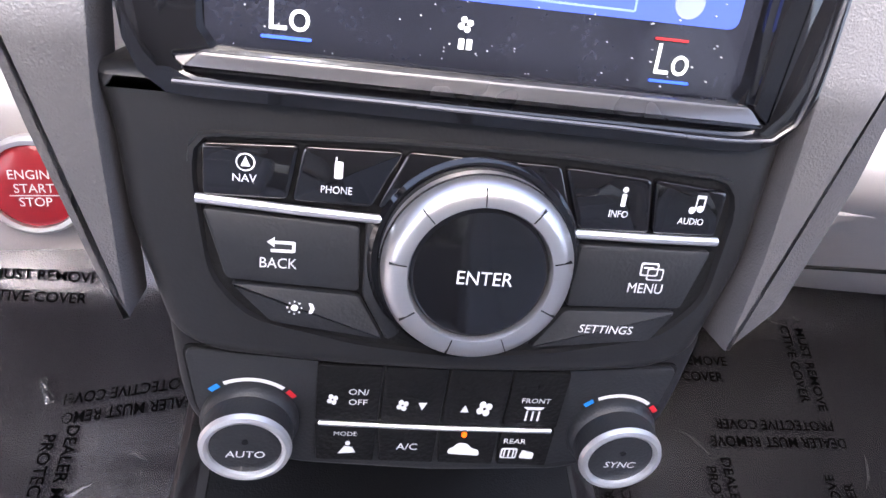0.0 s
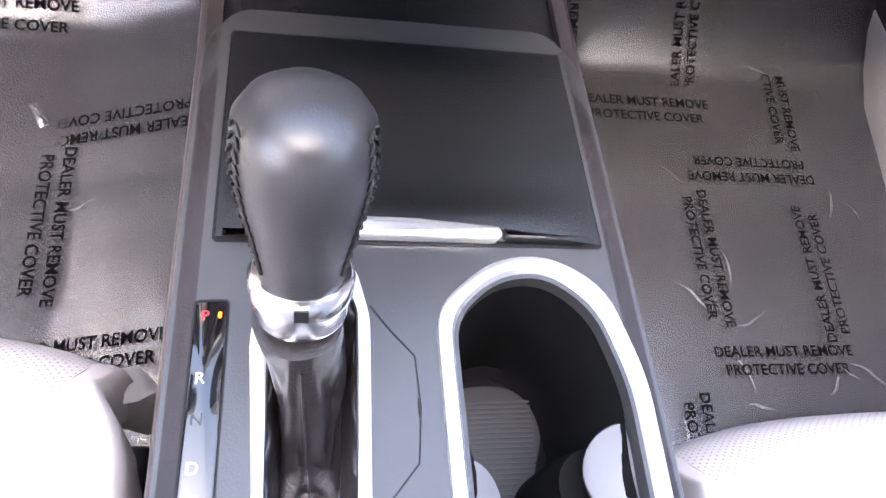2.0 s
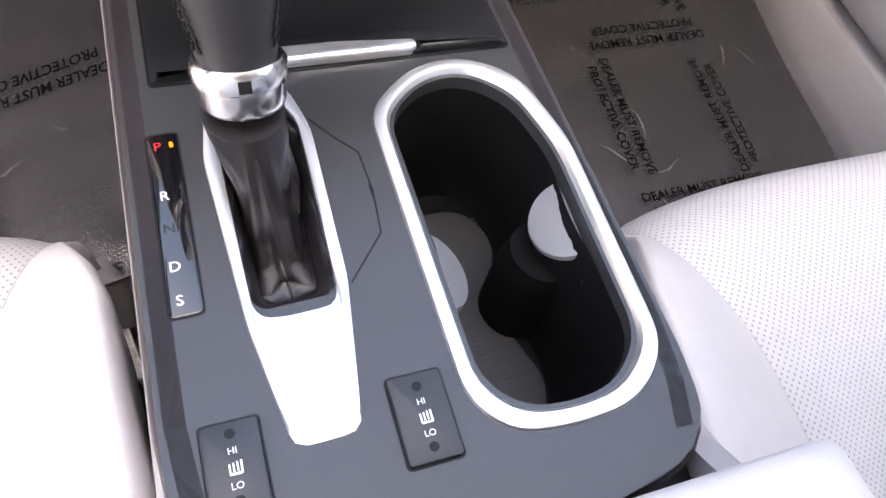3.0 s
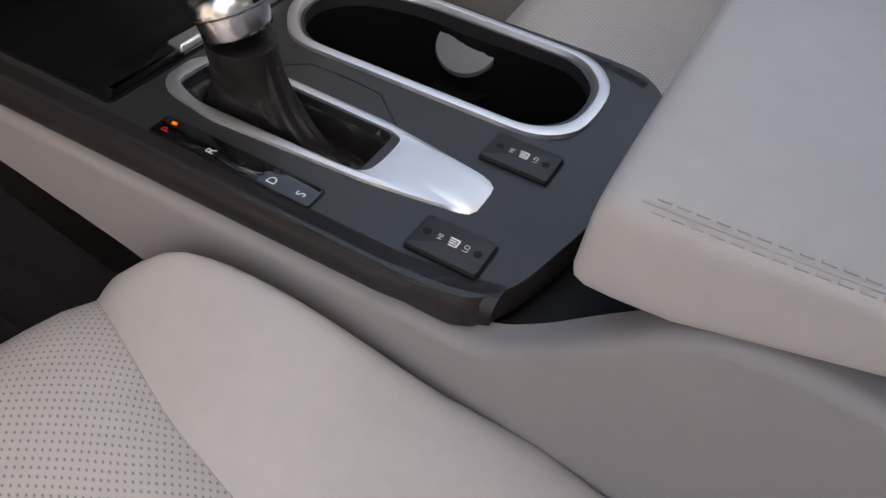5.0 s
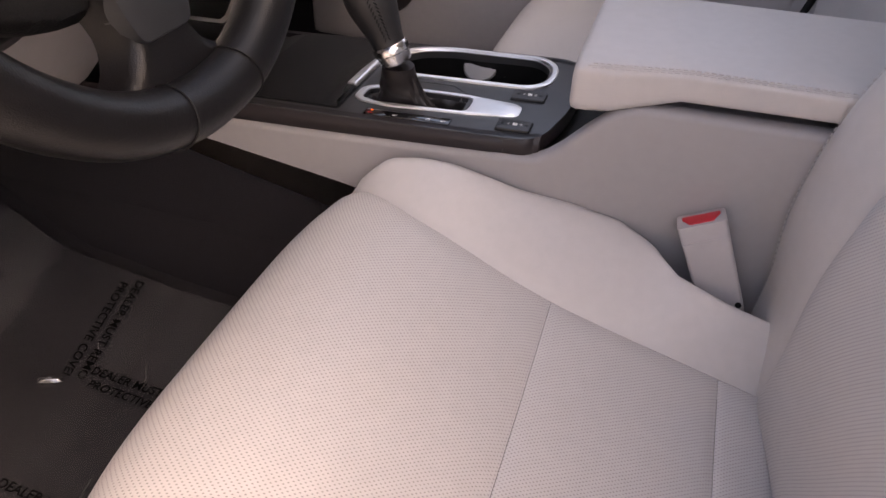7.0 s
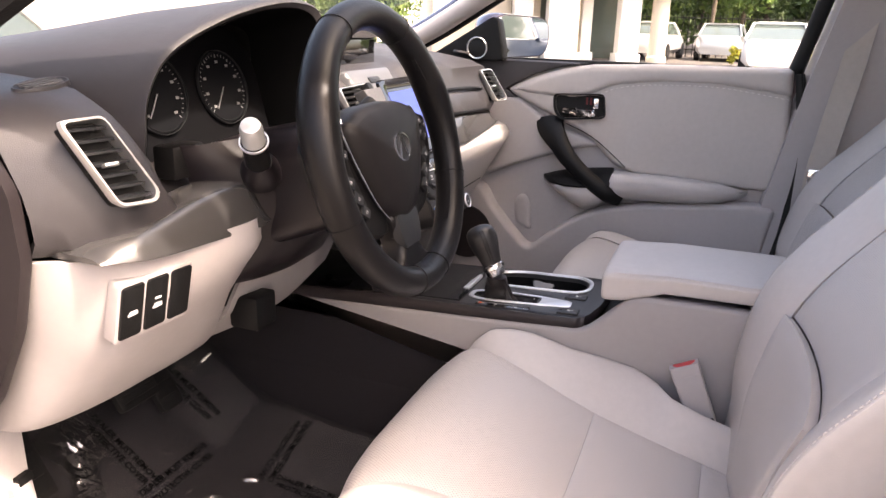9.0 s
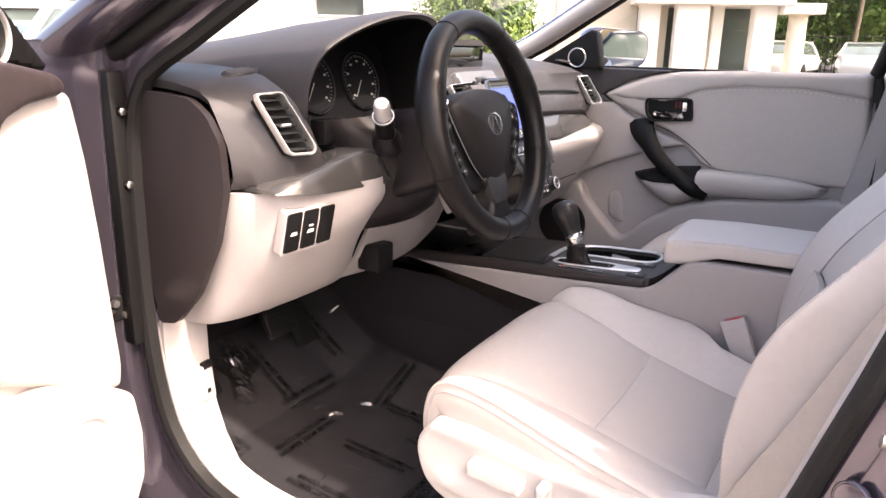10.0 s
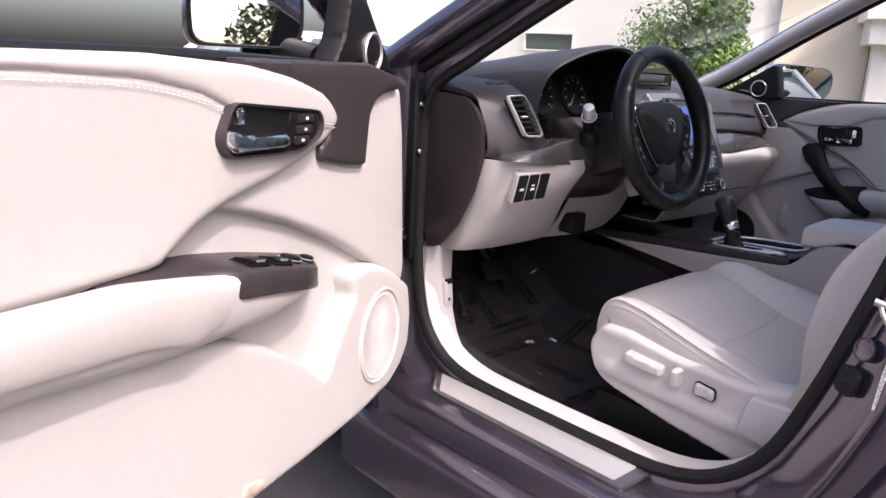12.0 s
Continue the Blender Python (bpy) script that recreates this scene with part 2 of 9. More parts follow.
LEAFDARK = leaf_mat("foliage_dark", (0.035, 0.075, 0.025), (0.09, 0.15, 0.04))
YELLOW = leaf_mat("yellow_flowers", (0.4, 0.32, 0.02), (0.3, 0.34, 0.04))


# ---- mesh tools ----
from mathutils.geometry import delaunay_2d_cdt


class Plane:
    def __init__(self, o, u, v):
        self.o, self.u = Vector(o), Vector(u).normalized()
        self.n = self.u.cross(Vector(v)).normalized()
        self.v = self.n.cross(self.u)

    def __call__(self, a, b, c=0.0):
        return self.o + self.u * a + self.v * b + self.n * c

    def matrix(self, a=0, b=0, c=0):
        m = Matrix((self.u, self.v, self.n)).transposed().to_4x4()
        m.translation = self(a, b, c)
        return m


def rpoly(pts, r=0.003, n=4):
    """Polygon with rounded corners; r is one radius or one for each corner."""
    out = []
    k = len(pts)
    rs = r if isinstance(r, (list, tuple)) else [r] * k
    for i in range(k):
        p, a, b = Vector(pts[i]), Vector(pts[i - 1]), Vector(pts[(i + 1) % k])
        d1, d2 = (a - p), (b - p)
        l1, l2 = d1.length, d2.length
        t = min(rs[i], l1 * 0.49, l2 * 0.49)
        if t < 1e-5:
            out.append((p.x, p.y))
            continue
        s, e = p + d1 / l1 * t, p + d2 / l2 * t
        for j in range(n + 1):
            w = j / n
            q = s * (1 - w) ** 2 + p * 2 * w * (1 - w) + e * w * w
            out.append((q.x, q.y))
    return out


def rr(cx, cy, w, h, r=0.002, n=4):
    return rpoly([(cx - w / 2, cy - h / 2), (cx + w / 2, cy - h / 2), (cx + w / 2, cy + h / 2), (cx - w / 2, cy + h / 2)], r, n)


def circ(cx, cy, r, n=32, ry=None):
    return [(cx + r * math.cos(2 * math.pi * i / n), cy + (ry or r) * math.sin(2 * math.pi * i / n)) for i in range(n)]


def catmull(pts, n):
    """n points along a smooth curve through pts, evenly by arc of the control polygon."""
    pts = [Vector(p) for p in pts]
    acc = [0.0]
    for a, b in zip(pts, pts[1:]):
        acc.append(acc[-1] + (b - a).length)
    out = []
    for i in range(n):
        s = acc[-1] * i / (n - 1)
        k = max(j for j in range(len(pts) - 1) if acc[j] <= s + 1e-9)
        w = (s - acc[k]) / max(acc[k + 1] - acc[k], 1e-9)
        p0, p1, p2, p3 = pts[max(k - 1, 0)], pts[k], pts[k + 1], pts[min(k + 2, len(pts) - 1)]
        m1 = (p2 - p0) / max(acc[k + 1] - acc[max(k - 1, 0)], 1e-9) * (acc[k + 1] - acc[k])
        m2 = (p3 - p1) / max(acc[min(k + 2, len(pts) - 1)] - acc[k], 1e-9) * (acc[k + 1] - acc[k])
        out.append(p1 * (2 * w**3 - 3 * w**2 + 1) + m1 * (w**3 - 2 * w**2 + w) + p2 * (-2 * w**3 + 3 * w**2) + m2 * (w**3 - w**2))
    return out


def interp(xs, ys, x):
    return float(np.interp(x, xs, ys))


def loft(bm, rings, closed=True, cap=(True, True)):
    vs = [[bm.verts.new(p) for p in ring] for ring in rings]
    n = len(vs[0])
    for a, b in zip(vs, vs[1:]):
        for i in range(n if closed else n - 1):
            j = (i + 1) % n
            bm.faces.new((a[i], a[j], b[j], b[i]))
    if closed and cap[0]:
        bm.faces.new(vs[0][::-1])
    if closed and cap[1]:
        bm.faces.new(vs[-1])
    return vs


def slab(bm, F, poly, c0, c1, bev=0.0, seg=2):
    """A polygon of the plane F, from depth c0 up to c1, its upper rim rounded by bev."""
    rings = [[F(a, b, c0) for a, b in poly]]
    if bev:
        cx, cy = sum(p[0] for p in poly) / len(poly), sum(p[1] for p in poly) / len(poly)
        k = len(poly)
        norm = []
        for i in range(k):
            a, b = Vector(poly[i - 1]), Vector(poly[(i + 1) % k])
            t = b - a
            m = Vector((-t.y, t.x))
            norm.append(m.normalized() if m.length > 1e-9 else Vector((0, 0)))
        area = sum(poly[i - 1][0] * poly[i][1] - poly[i][0] * poly[i - 1][1] for i in range(k))
        s = 1 if area > 0 else -1
        for j in range(seg + 1):
            t = j / seg * math.pi / 2
            ins, up = bev * (1 - math.cos(t)), c1 - bev + bev * math.sin(t)
            rings.append([F(p[0] + s * q.x * ins, p[1] + s * q.y * ins, up) for p, q in zip(poly, norm)])
    else:
        rings.append([F(a, b, c1) for a, b in poly])
    loft(bm, rings)


def holed(bm, F, outer, holes, c0, c1):
    """A plate with holes through it."""
    for c, flip in ((c1, False), (c0, True)):
        edges = []
        for ring in [outer] + holes:
            vs = [bm.verts.new(F(a, b, c)) for a, b in ring]
            edges += [bm.edges.new((vs[i - 1], vs[i])) for i in range(len(vs))]
        bmesh.ops.triangle_fill(bm, use_beauty=True, use_dissolve=False, edges=edges, normal=F.n if not flip else -F.n)
    for ring in [outer] + holes:
        lo = [bm.verts.new(F(a, b, c0)) for a, b in ring]
        hi = [bm.verts.new(F(a, b, c1)) for a, b in ring]
        for i in range(len(ring)):
            bm.faces.new((lo[i - 1], lo[i], hi[i], hi[i - 1]))
    bmesh.ops.remove_doubles(bm, verts=bm.verts, dist=1e-6)


def resample(poly, n, start=(0, 1)):
    """n points of a closed polygon at even steps of arc, from the point that lies furthest along start."""
    k0 = max(range(len(poly)), key=lambda i: poly[i][0] * start[0] + poly[i][1] * start[1])
    p = [Vector(q) for q in poly[k0:] + poly[:k0]]
    if sum(p[i - 1].x * p[i].y - p[i].x * p[i - 1].y for i in range(len(p))) < 0:
        p = [p[0]] + p[:0:-1]
    p.append(p[0])
    acc = [0.0]
    for a, b in zip(p, p[1:]):
        acc.append(acc[-1] + (b - a).length)
    out = []
    for i in range(n):
        s = acc[-1] * i / n
        k = max(j for j in range(len(p) - 1) if acc[j] <= s + 1e-9)
        w = (s - acc[k]) / max(acc[k + 1] - acc[k], 1e-9)
        q = p[k].lerp(p[k + 1], w)
        out.append((q.x, q.y))
    return out


def rim(bm, F, outer, inner, profile, n=72, start=(0, 1)):
    """A band between two outlines; profile: (share of the way from outer to inner, height)."""
    o, i = resample(outer, n, start), resample(inner, n, start)
    rings = []
    for w, h in profile:
        rings.append([F(a[0] * (1 - w) + b[0] * w, a[1] * (1 - w) + b[1] * w, h) for a, b in zip(o, i)])
    loft(bm, rings, cap=(False, False))


def tube(bm, pts, r, n=10, closed=False, squash=1.0):
    pts = [Vector(p) for p in pts]
    k = len(pts)
    rings, ref = [], None
    for i, p in enumerate(pts):
        t = (pts[(i + 1) % k] - pts[i - 1]) if closed else (pts[min(i + 1, k - 1)] - pts[max(i - 1, 0)])
        t.normalize()
        if ref is None:
            ref = Vector((0, 0, 1)) if abs(t.z) < 0.9 else Vector((1, 0, 0))
        ref = (ref - t * ref.dot(t)).normalized()
        b = t.cross(ref)
        rad = r[i] if isinstance(r, (list, tuple)) else r
        rings.append([p + (ref * math.cos(2 * math.pi * j / n) * squash + b * math.sin(2 * math.pi * j / n)) * rad for j in range(n)])
    if closed:
        rings.append(rings[0])
        loft(bm, rings, cap=(False, False))
        bmesh.ops.remove_doubles(bm, verts=bm.verts, dist=1e-6)
    else:
        loft(bm, rings)


def turned(bm, F, prof, n=40, cx=0.0, cy=0.0):
    """A body of revolution round the normal of F: prof is (radius, height)."""
    loft(bm, [[F(cx + r * math.cos(2 * math.pi * i / n), cy + r * math.sin(2 * math.pi * i / n), h) for i in range(n)] for r, h in prof])


def sheet(bm, fn, nu, nv, thick=0.0, uv=None):
    """A skin fn(u, v) with u, v from 0 to 1, given a thickness; uv(u, v): its flat coordinates in metres."""
    grid = [[bm.verts.new(fn(i / nu, j / nv)) for j in range(nv + 1)] for i in range(nu + 1)]
    lay = bm.loops.layers.uv.verify() if uv else None
    for i in range(nu):
        for j in range(nv):
            f = bm.faces.new((grid[i][j], grid[i + 1][j], grid[i + 1][j + 1], grid[i][j + 1]))
            if uv:
                for l, (a, b) in zip(f.loops, ((i, j), (i + 1, j), (i + 1, j + 1), (i, j + 1))):
                    l[lay].uv = uv(a / nu, b / nv)
    if thick:
        bmesh.ops.recalc_face_normals(bm, faces=bm.faces)
        bmesh.ops.solidify(bm, geom=bm.faces[:], thickness=thick)


def box(bm, lo, hi, bev=0.0, seg=2):
    r = bmesh.ops.create_cube(bm, size=1)
    for v in r["verts"]:
        v.co = Vector([(a + b) / 2 + (b - a) * c for a, b, c in zip(lo, hi, v.co)])
    if bev:
        es = list({e for v in r["verts"] for e in v.link_edges})
        bmesh.ops.bevel(bm, geom=es, offset=bev, segments=seg, affect="EDGES", profile=0.5)


def soft(bm, F, poly, c0, c1, bev, r=0.02, seg=5, relief=None, fine=0.022):
    """A soft pad: the outline of F filled with a skin that falls off round its rim."""
    out = rpoly(poly, r, 6)
    n = max(40, int(sum((Vector(out[i]) - Vector(out[i - 1])).length for i in range(len(out))) / min(fine, max(0.006, bev * 0.7))))
    ring = np.array(resample(out, n))
    a, b = ring, np.roll(ring, -1, axis=0)

    def depth(p):
        d = b - a
        t = np.clip(((p[:, None] - a) * d).sum(2) / np.maximum((d * d).sum(1), 1e-12), 0, 1)
        return np.sqrt((((a + d * t[..., None]) - p[:, None]) ** 2).sum(2)).min(1)

    lo, hi = ring.min(0), ring.max(0)
    g = max(0.004, bev / 3)
    pts = []
    for step, near, far in ((g, g * 0.5, bev * 1.15), (max(4 * g, 0.022) if fine > 0.02 else fine, bev * 1.15, 9)):
        xs, ys = np.arange(lo[0] + step / 2, hi[0], step), np.arange(lo[1] + step / 2, hi[1], step)
        gx, gy = np.meshgrid(xs, ys)
        gx = gx + (np.arange(len(ys)) % 2)[:, None] * step * 0.5
        p = np.stack([gx.ravel(), gy.ravel()], 1)
        cross = (a[:, 1] > p[:, None, 1]) != (b[:, 1] > p[:, None, 1])
        xi = a[:, 0] + (p[:, None, 1] - a[:, 1]) / np.where(np.abs(b[:, 1] - a[:, 1]) < 1e-12, 1e-12, b[:, 1] - a[:, 1]) * (b[:, 0] - a[:, 0])
        p = p[(cross & (xi > p[:, None, 0])).sum(1) % 2 == 1]
        if len(p):
            d = depth(p)
            pts.append(p[(d > near) & (d <= far)])
    allp = np.concatenate([ring] + pts)
    cv, _, cf, *_ = delaunay_2d_cdt([Vector(p) for p in allp], [(i, (i + 1) % n) for i in range(n)], [list(range(n))], 1, 1e-7)
    cvn = np.array([(v.x, v.y) for v in cv])
    dd = np.minimum(depth(cvn), bev)
    h = c1 - bev + np.sqrt(np.maximum(bev * bev - (bev - dd) ** 2, 0))
    vs = [bm.verts.new(F(p[0], p[1], q + (relief(p[0], p[1]) if relief else 0))) for p, q in zip(cvn, h)]
    for f in cf:
        bm.faces.new([vs[i] for i in f])
    low = [bm.verts.new(F(p[0], p[1], c0)) for p in ring]
    top = [bm.verts.new(F(p[0], p[1], c1 - bev + (relief(p[0], p[1]) if relief else 0))) for p in ring]
    for i in range(n):
        bm.faces.new((low[i - 1], low[i], top[i], top[i - 1]))
    bm.faces.new(low[::-1])
    bmesh.ops.remove_doubles(bm, verts=bm.verts, dist=2e-5)


def put(name, bm, material, parent=None, label="", angle=38, keep_normals=False):
    if not keep_normals:
        bmesh.ops.recalc_face_normals(bm, faces=bm.faces)
    lim = radians(angle)
    for f in bm.faces:
        f.smooth = True
    for e in bm.edges:
        e.smooth = len(e.link_faces) == 2 and e.calc_face_angle(0) < lim
    me = bpy.data.meshes.new(name)
    bm.to_mesh(me)
    bm.free()
    me.materials.append(material)
    ob = new(name, me)
    if parent is not None:
        adopt(ob, parent)
    if label:
        ob["label"] = label
    return ob


def world_of(ob):
    m = Matrix.Identity(4)
    chain = []
    while ob is not None:
        chain.append(ob)
        ob = ob.parent
    for o in reversed(chain):
        m = m @ o.matrix_parent_inverse @ o.matrix_basis
    return m


def adopt(ob, parent):
    ob.parent = parent
    ob.matrix_parent_inverse = world_of(parent).inverted()


def part(name, bm, material, parent, label="", angle=38):
    return put(name, bm, material, parent, label, angle)


def thing(name, base, label, category, group="", kind=""):
    e = new(name)
    e.empty_display_size = 0.05
    e.location = base
    return tagged(e, label, category, group, kind)


def one(name, material, build, parent=None, label="", angle=38):
    bm = bmesh.new()
    build(bm)
    return put(name, bm, material, parent, label, angle)


FONTS = {}


def letters(body, size, material, parent, m, name="lettering", align="CENTER", width=1.0, bold=0.0, slant=0.0):
    """Flat printed words at the pose m (x along the line, y up the letters)."""
    key = (body, size, align, width, bold, slant)
    if key not in FONTS:
        c = bpy.data.curves.new("words", "FONT")
        c.body, c.size, c.align_x, c.align_y = body, size, align, "CENTER"
        c.offset, c.resolution_u, c.shear = bold, 3, slant
        o = new("words", c)
        o.scale = (width, 1, 1)
        me = bpy.data.meshes.new_from_object(o.evaluated_get(bpy.context.evaluated_depsgraph_get()))
        me.transform(Matrix.Diagonal((width, 1, 1, 1)))
        bpy.data.objects.remove(o)
        bpy.data.curves.remove(c)
        FONTS[key] = me
    me = FONTS[key]
    if not me.materials:
        me.materials.append(material)
    elif me.materials[0] is not material:
        me = me.copy()
        me.materials[0] = material
    ob = new(name, me)
    ob.matrix_basis = m
    if parent is not None:
        adopt(ob, parent)
    return ob


def flat(bm, F, poly, c):
    bm.faces.new([bm.verts.new(F(a, b, c)) for a, b in poly])


# ---- ground and floor ----
def build_ground():
    bm = bmesh.new()
    bmesh.ops.create_grid(bm, x_segments=60, y_segments=60, size=1.0)
    for v in bm.verts:
        r = max(abs(v.co.x), abs(v.co.y))
        v.co = Vector((v.co.x * (6 + 900 * r**4), v.co.y * (6 + 900 * r**4), -0.08))
        if r < 0.9:
            v.co.z += 0.006 * noise.noise(Vector((v.co.x * 0.6, v.co.y * 0.6, 0)))
    tagged(put("ground", bm, ASPHALT), "dark grey worn asphalt of the car lot", "ground", kind="structure")


build_ground()
FLOOR_Y = [-1.2, -0.3, 0.1, 0.45, 0.62, 0.85, 1.05]
FLOOR_Z = [0.31, 0.31, 0.31, 0.335, 0.36, 0.52, 0.72]


def floor_z(x, y):
    return interp(FLOOR_Y, FLOOR_Z, y) + 0.05 * max(0.0, 1 - (abs(x) - 0.12) / 0.14)


one("floor", CARPET, lambda bm: sheet(bm, lambda u, v: Vector((-0.70 + 1.40 * u, -1.2 + 2.25 * v, floor_z(-0.70 + 1.40 * u, -1.2 + 2.25 * v) - 0.006)), 40, 50))
tagged(bpy.data.objects["floor"], "dark grey cabin carpet", "floor", kind="structure")


# ---- centre stack ----
ST = Plane((0, 0.280, 0.847), (1, 0, 0), (0, 0.457, 0.889))
P2 = Plane(ST(0, -0.0343, -0.0119), (1, 0, 0), ST.v + ST.n * 0.17)


class Spread(Plane):
    """The climate panel's own plane, its rows spread to their true heights."""
    def __call__(self, a, b, c=0.0):
        return self.o + self.u * (-0.0394 + (a + 0.04) * 1.03) + self.v * ((b + 0.0284) * 1.32) + self.n * c


SL = Spread(P2.o, P2.u, P2.v)
stack = thing("center_stack", (0, 0.36, 0.64), "dark grey dashboard centre stack with buttons, dial and screen", "control panel")


def build_stack():
    edge = [(-0.100, 0.0745), (-0.0945, 0.060), (-0.0915, 0.033), (-0.0815, 0.000), (-0.070, -0.0060), (-0.035, -0.0090), (0.0, -0.0100), (0.035, -0.0090), (0.062, -0.0065), (0.0745, 0.000), (0.083, 0.033), (0.084, 0.0745)]
    one("fascia", FASCIA, lambda bm: slab(bm, ST, rpoly(edge, 0.006), -0.16, 0.0, 0.006, 5), stack)
    lower = [(-0.0840, 0.040), (-0.0820, 0.012), (-0.0800, 0.000), (-0.070, -0.018), (-0.045, -0.0245), (0.0, -0.0275), (0.045, -0.0262), (0.066, -0.019), (0.0775, 0.000), (0.0790, 0.012), (0.0800, 0.040)]
    one("lower_fascia", FASCIA, lambda bm: slab(bm, P2, rpoly(lower, 0.005), -0.12, -0.0012, 0.003, 3), stack)
    # gloss surround of the upper screen with its light lower bevel
    fr_o = rpoly([(-0.083, 0.0685), (0.078, 0.0665), (0.088, 0.082), (0.094, 0.212), (-0.099, 0.212), (-0.090, 0.080)], [0.012, 0.016, 0.01, 0.01, 0.01, 0.01], 6)
    fr_i = rpoly([(-0.071, 0.0805), (0.066, 0.0795), (0.0665, 0.195), (-0.073, 0.195)], 0.004, 4)
    one("screen_surround", PIANO, lambda bm: rim(bm, ST, fr_o, fr_i, [(0, -0.002), (0.02, 0.0035), (0.35, 0.0045), (0.5, 0.003), (0.9, 0.001), (1, -0.004)], 80), stack)
    SATINGREY = mat("satin_grey_band", (0.115, 0.115, 0.122), 0.26, metal=0.7, vary=0.04)
    one("surround_bevel", SATINGREY, lambda bm: slab(bm, ST, rpoly([(-0.0715, 0.0798), (-0.0765, 0.0752), (0.0728, 0.0738), (0.0672, 0.0792)], 0.0012), 0.0, 0.0052, 0.0010), stack, "satin grey band under the screen")
    one("surround_bevel", PIANO, lambda bm: slab(bm, ST, rpoly([(0.0676, 0.0790), (0.0735, 0.0742), (0.0790, 0.107), (0.0835, 0.205), (0.0690, 0.205)], 0.0012), 0.0, 0.0050, 0.0010), stack)
    # Grey tube painting the highlight that runs along the gloss rim
    one("rim_highlight", SATINGREY, lambda bm: tube(bm, catmull([ST(-0.078, 0.0722, 0.0046), ST(-0.03, 0.0718, 0.0050), ST(0.03, 0.0708, 0.0050), ST(0.0735, 0.0704, 0.0046), ST(0.0815, 0.0755, 0.0044), ST(0.0845, 0.107, 0.0044), ST(0.0895, 0.20, 0.0040)], 40), 0.0006, 6), stack)
    screen = one("screen", mat("screen_glass", (0.014, 0.015, 0.021), 0.10, vary=0.35, big=60, noise_scale=700, coat=0.4), lambda bm: slab(bm, ST, rpoly([(-0.0715, 0.080), (0.0665, 0.079), (0.067, 0.196), (-0.0735, 0.196)], 0.003), -0.006, -0.002), stack, "dusty dark climate screen showing Lo twice")
    glow = mat("screen_blue", (0.03, 0.05, 0.22), 0.3, emit=0.32)
    one("display_area", glow, lambda bm: slab(bm, ST, rpoly([(-0.040, 0.0968), (0.0615, 0.0972), (0.0615, 0.19), (-0.068, 0.19), (-0.068, 0.100)], 0.003), -0.002, -0.0017), screen)
    one("status_bar", mat("screen_line", (0.10, 0.14, 0.45), 0.3, emit=0.4), lambda bm: [slab(bm, ST, rr(0.004, 0.0990, 0.058, 0.0005, 0.0002), -0.0017, -0.0015), slab(bm, ST, rr(0.033, 0.105, 0.0005, 0.0120, 0.0002), -0.0017, -0.0015), slab(bm, ST, rr(-0.025, 0.105, 0.0005, 0.0120, 0.0002), -0.0017, -0.0015)], screen)
    one("round_icon", mat("screen_grey", (0.12, 0.14, 0.2), 0.3, emit=0.25), lambda bm: slab(bm, ST, circ(0.0470, 0.1025, 0.0040, 20), -0.0017, -0.0014), screen)
    lcd = mat("screen_text", (0.50, 0.52, 0.48), 0.4, emit=0.22)
    letters("Lo", 0.0112, lcd, screen, ST.matrix(-0.0520, 0.0890, -0.0012), width=0.92)
    letters("Lo", 0.0112, lcd, screen, ST.matrix(0.0456, 0.0878, -0.0012), width=0.88)
    bluebar = mat("screen_bluebar", (0.02, 0.06, 0.45), 0.4, emit=0.5)
    for bx, by, bw in ((-0.0525, 0.0838, 0.012), (0.0460, 0.0826, 0.011)):
        one("blue_bar", bluebar, lambda bm: slab(bm, ST, rr(bx, by, bw, 0.0007, 0.0003), -0.0016, -0.0012), screen)
    one("red_bar", REDLAMP, lambda bm: slab(bm, ST, rr(0.0444, 0.0932, 0.009, 0.0006, 0.0002), -0.0016, -0.0012), screen)
    one("fan_icon", lcd, lambda bm: [slab(bm, ST, circ(-0.0093 + 0.0012 * math.cos(a), 0.0914 + 0.0012 * math.sin(a), 0.0008, 10), -0.0016, -0.0012) for a in (0.4, 1.97, 3.54, 5.11)] + [slab(bm, ST, rr(-0.0099 + 0.0020 * i, 0.0867, 0.0014, 0.0026, 0.0003), -0.0016, -0.0012) for i in range(2)], screen)
    dust = random.Random(5)
    one("dust_specks", mat("pale_dust", (0.45, 0.44, 0.42), 0.9), lambda bm: [slab(bm, ST, circ(dust.uniform(-0.066, 0.062), 0.081 + 0.03 * dust.random() ** 1.5, dust.uniform(0.00008, 0.00022), 6), -0.0019, -0.0011) for i in range(90)], screen)
    # button island
    isl = rpoly([(-0.0755, 0.0600), (-0.02, 0.0620), (0.02, 0.0618), (0.0715, 0.0590), (0.0752, 0.050), (0.0735, 0.020), (0.062, 0.0070), (0.03, 0.000), (0.0, -0.003), (-0.03, 0.000), (-0.062, 0.0075), (-0.0725, 0.0200), (-0.0765, 0.050)], 0.006, 4)
    isl_in = [(a * 0.965 + (-0.0005) * 0.035, (b - 0.03) * 0.95 + 0.03) for a, b in isl]
    one("button_recess", BLACK, lambda bm: slab(bm, ST, isl_in, -0.004, 0.0004), stack)
    one("recess_rim", FASCIA, lambda bm: rim(bm, ST, isl, isl_in, [(0, -0.001), (0.25, 0.0022), (0.7, 0.0022), (1, 0.0002)], 90), stack)

    def button(poly, material, name="button", h=0.0030, r=0.0016):
        return one(name, material, lambda bm: slab(bm, ST, rpoly(poly, r), 0.0, h, 0.0008), stack)

    T = 0.0031
    nav = button([(-0.0720, 0.0575), (-0.0480, 0.0585), (-0.0505, 0.0440), (-0.0718, 0.0437)], PIANO)
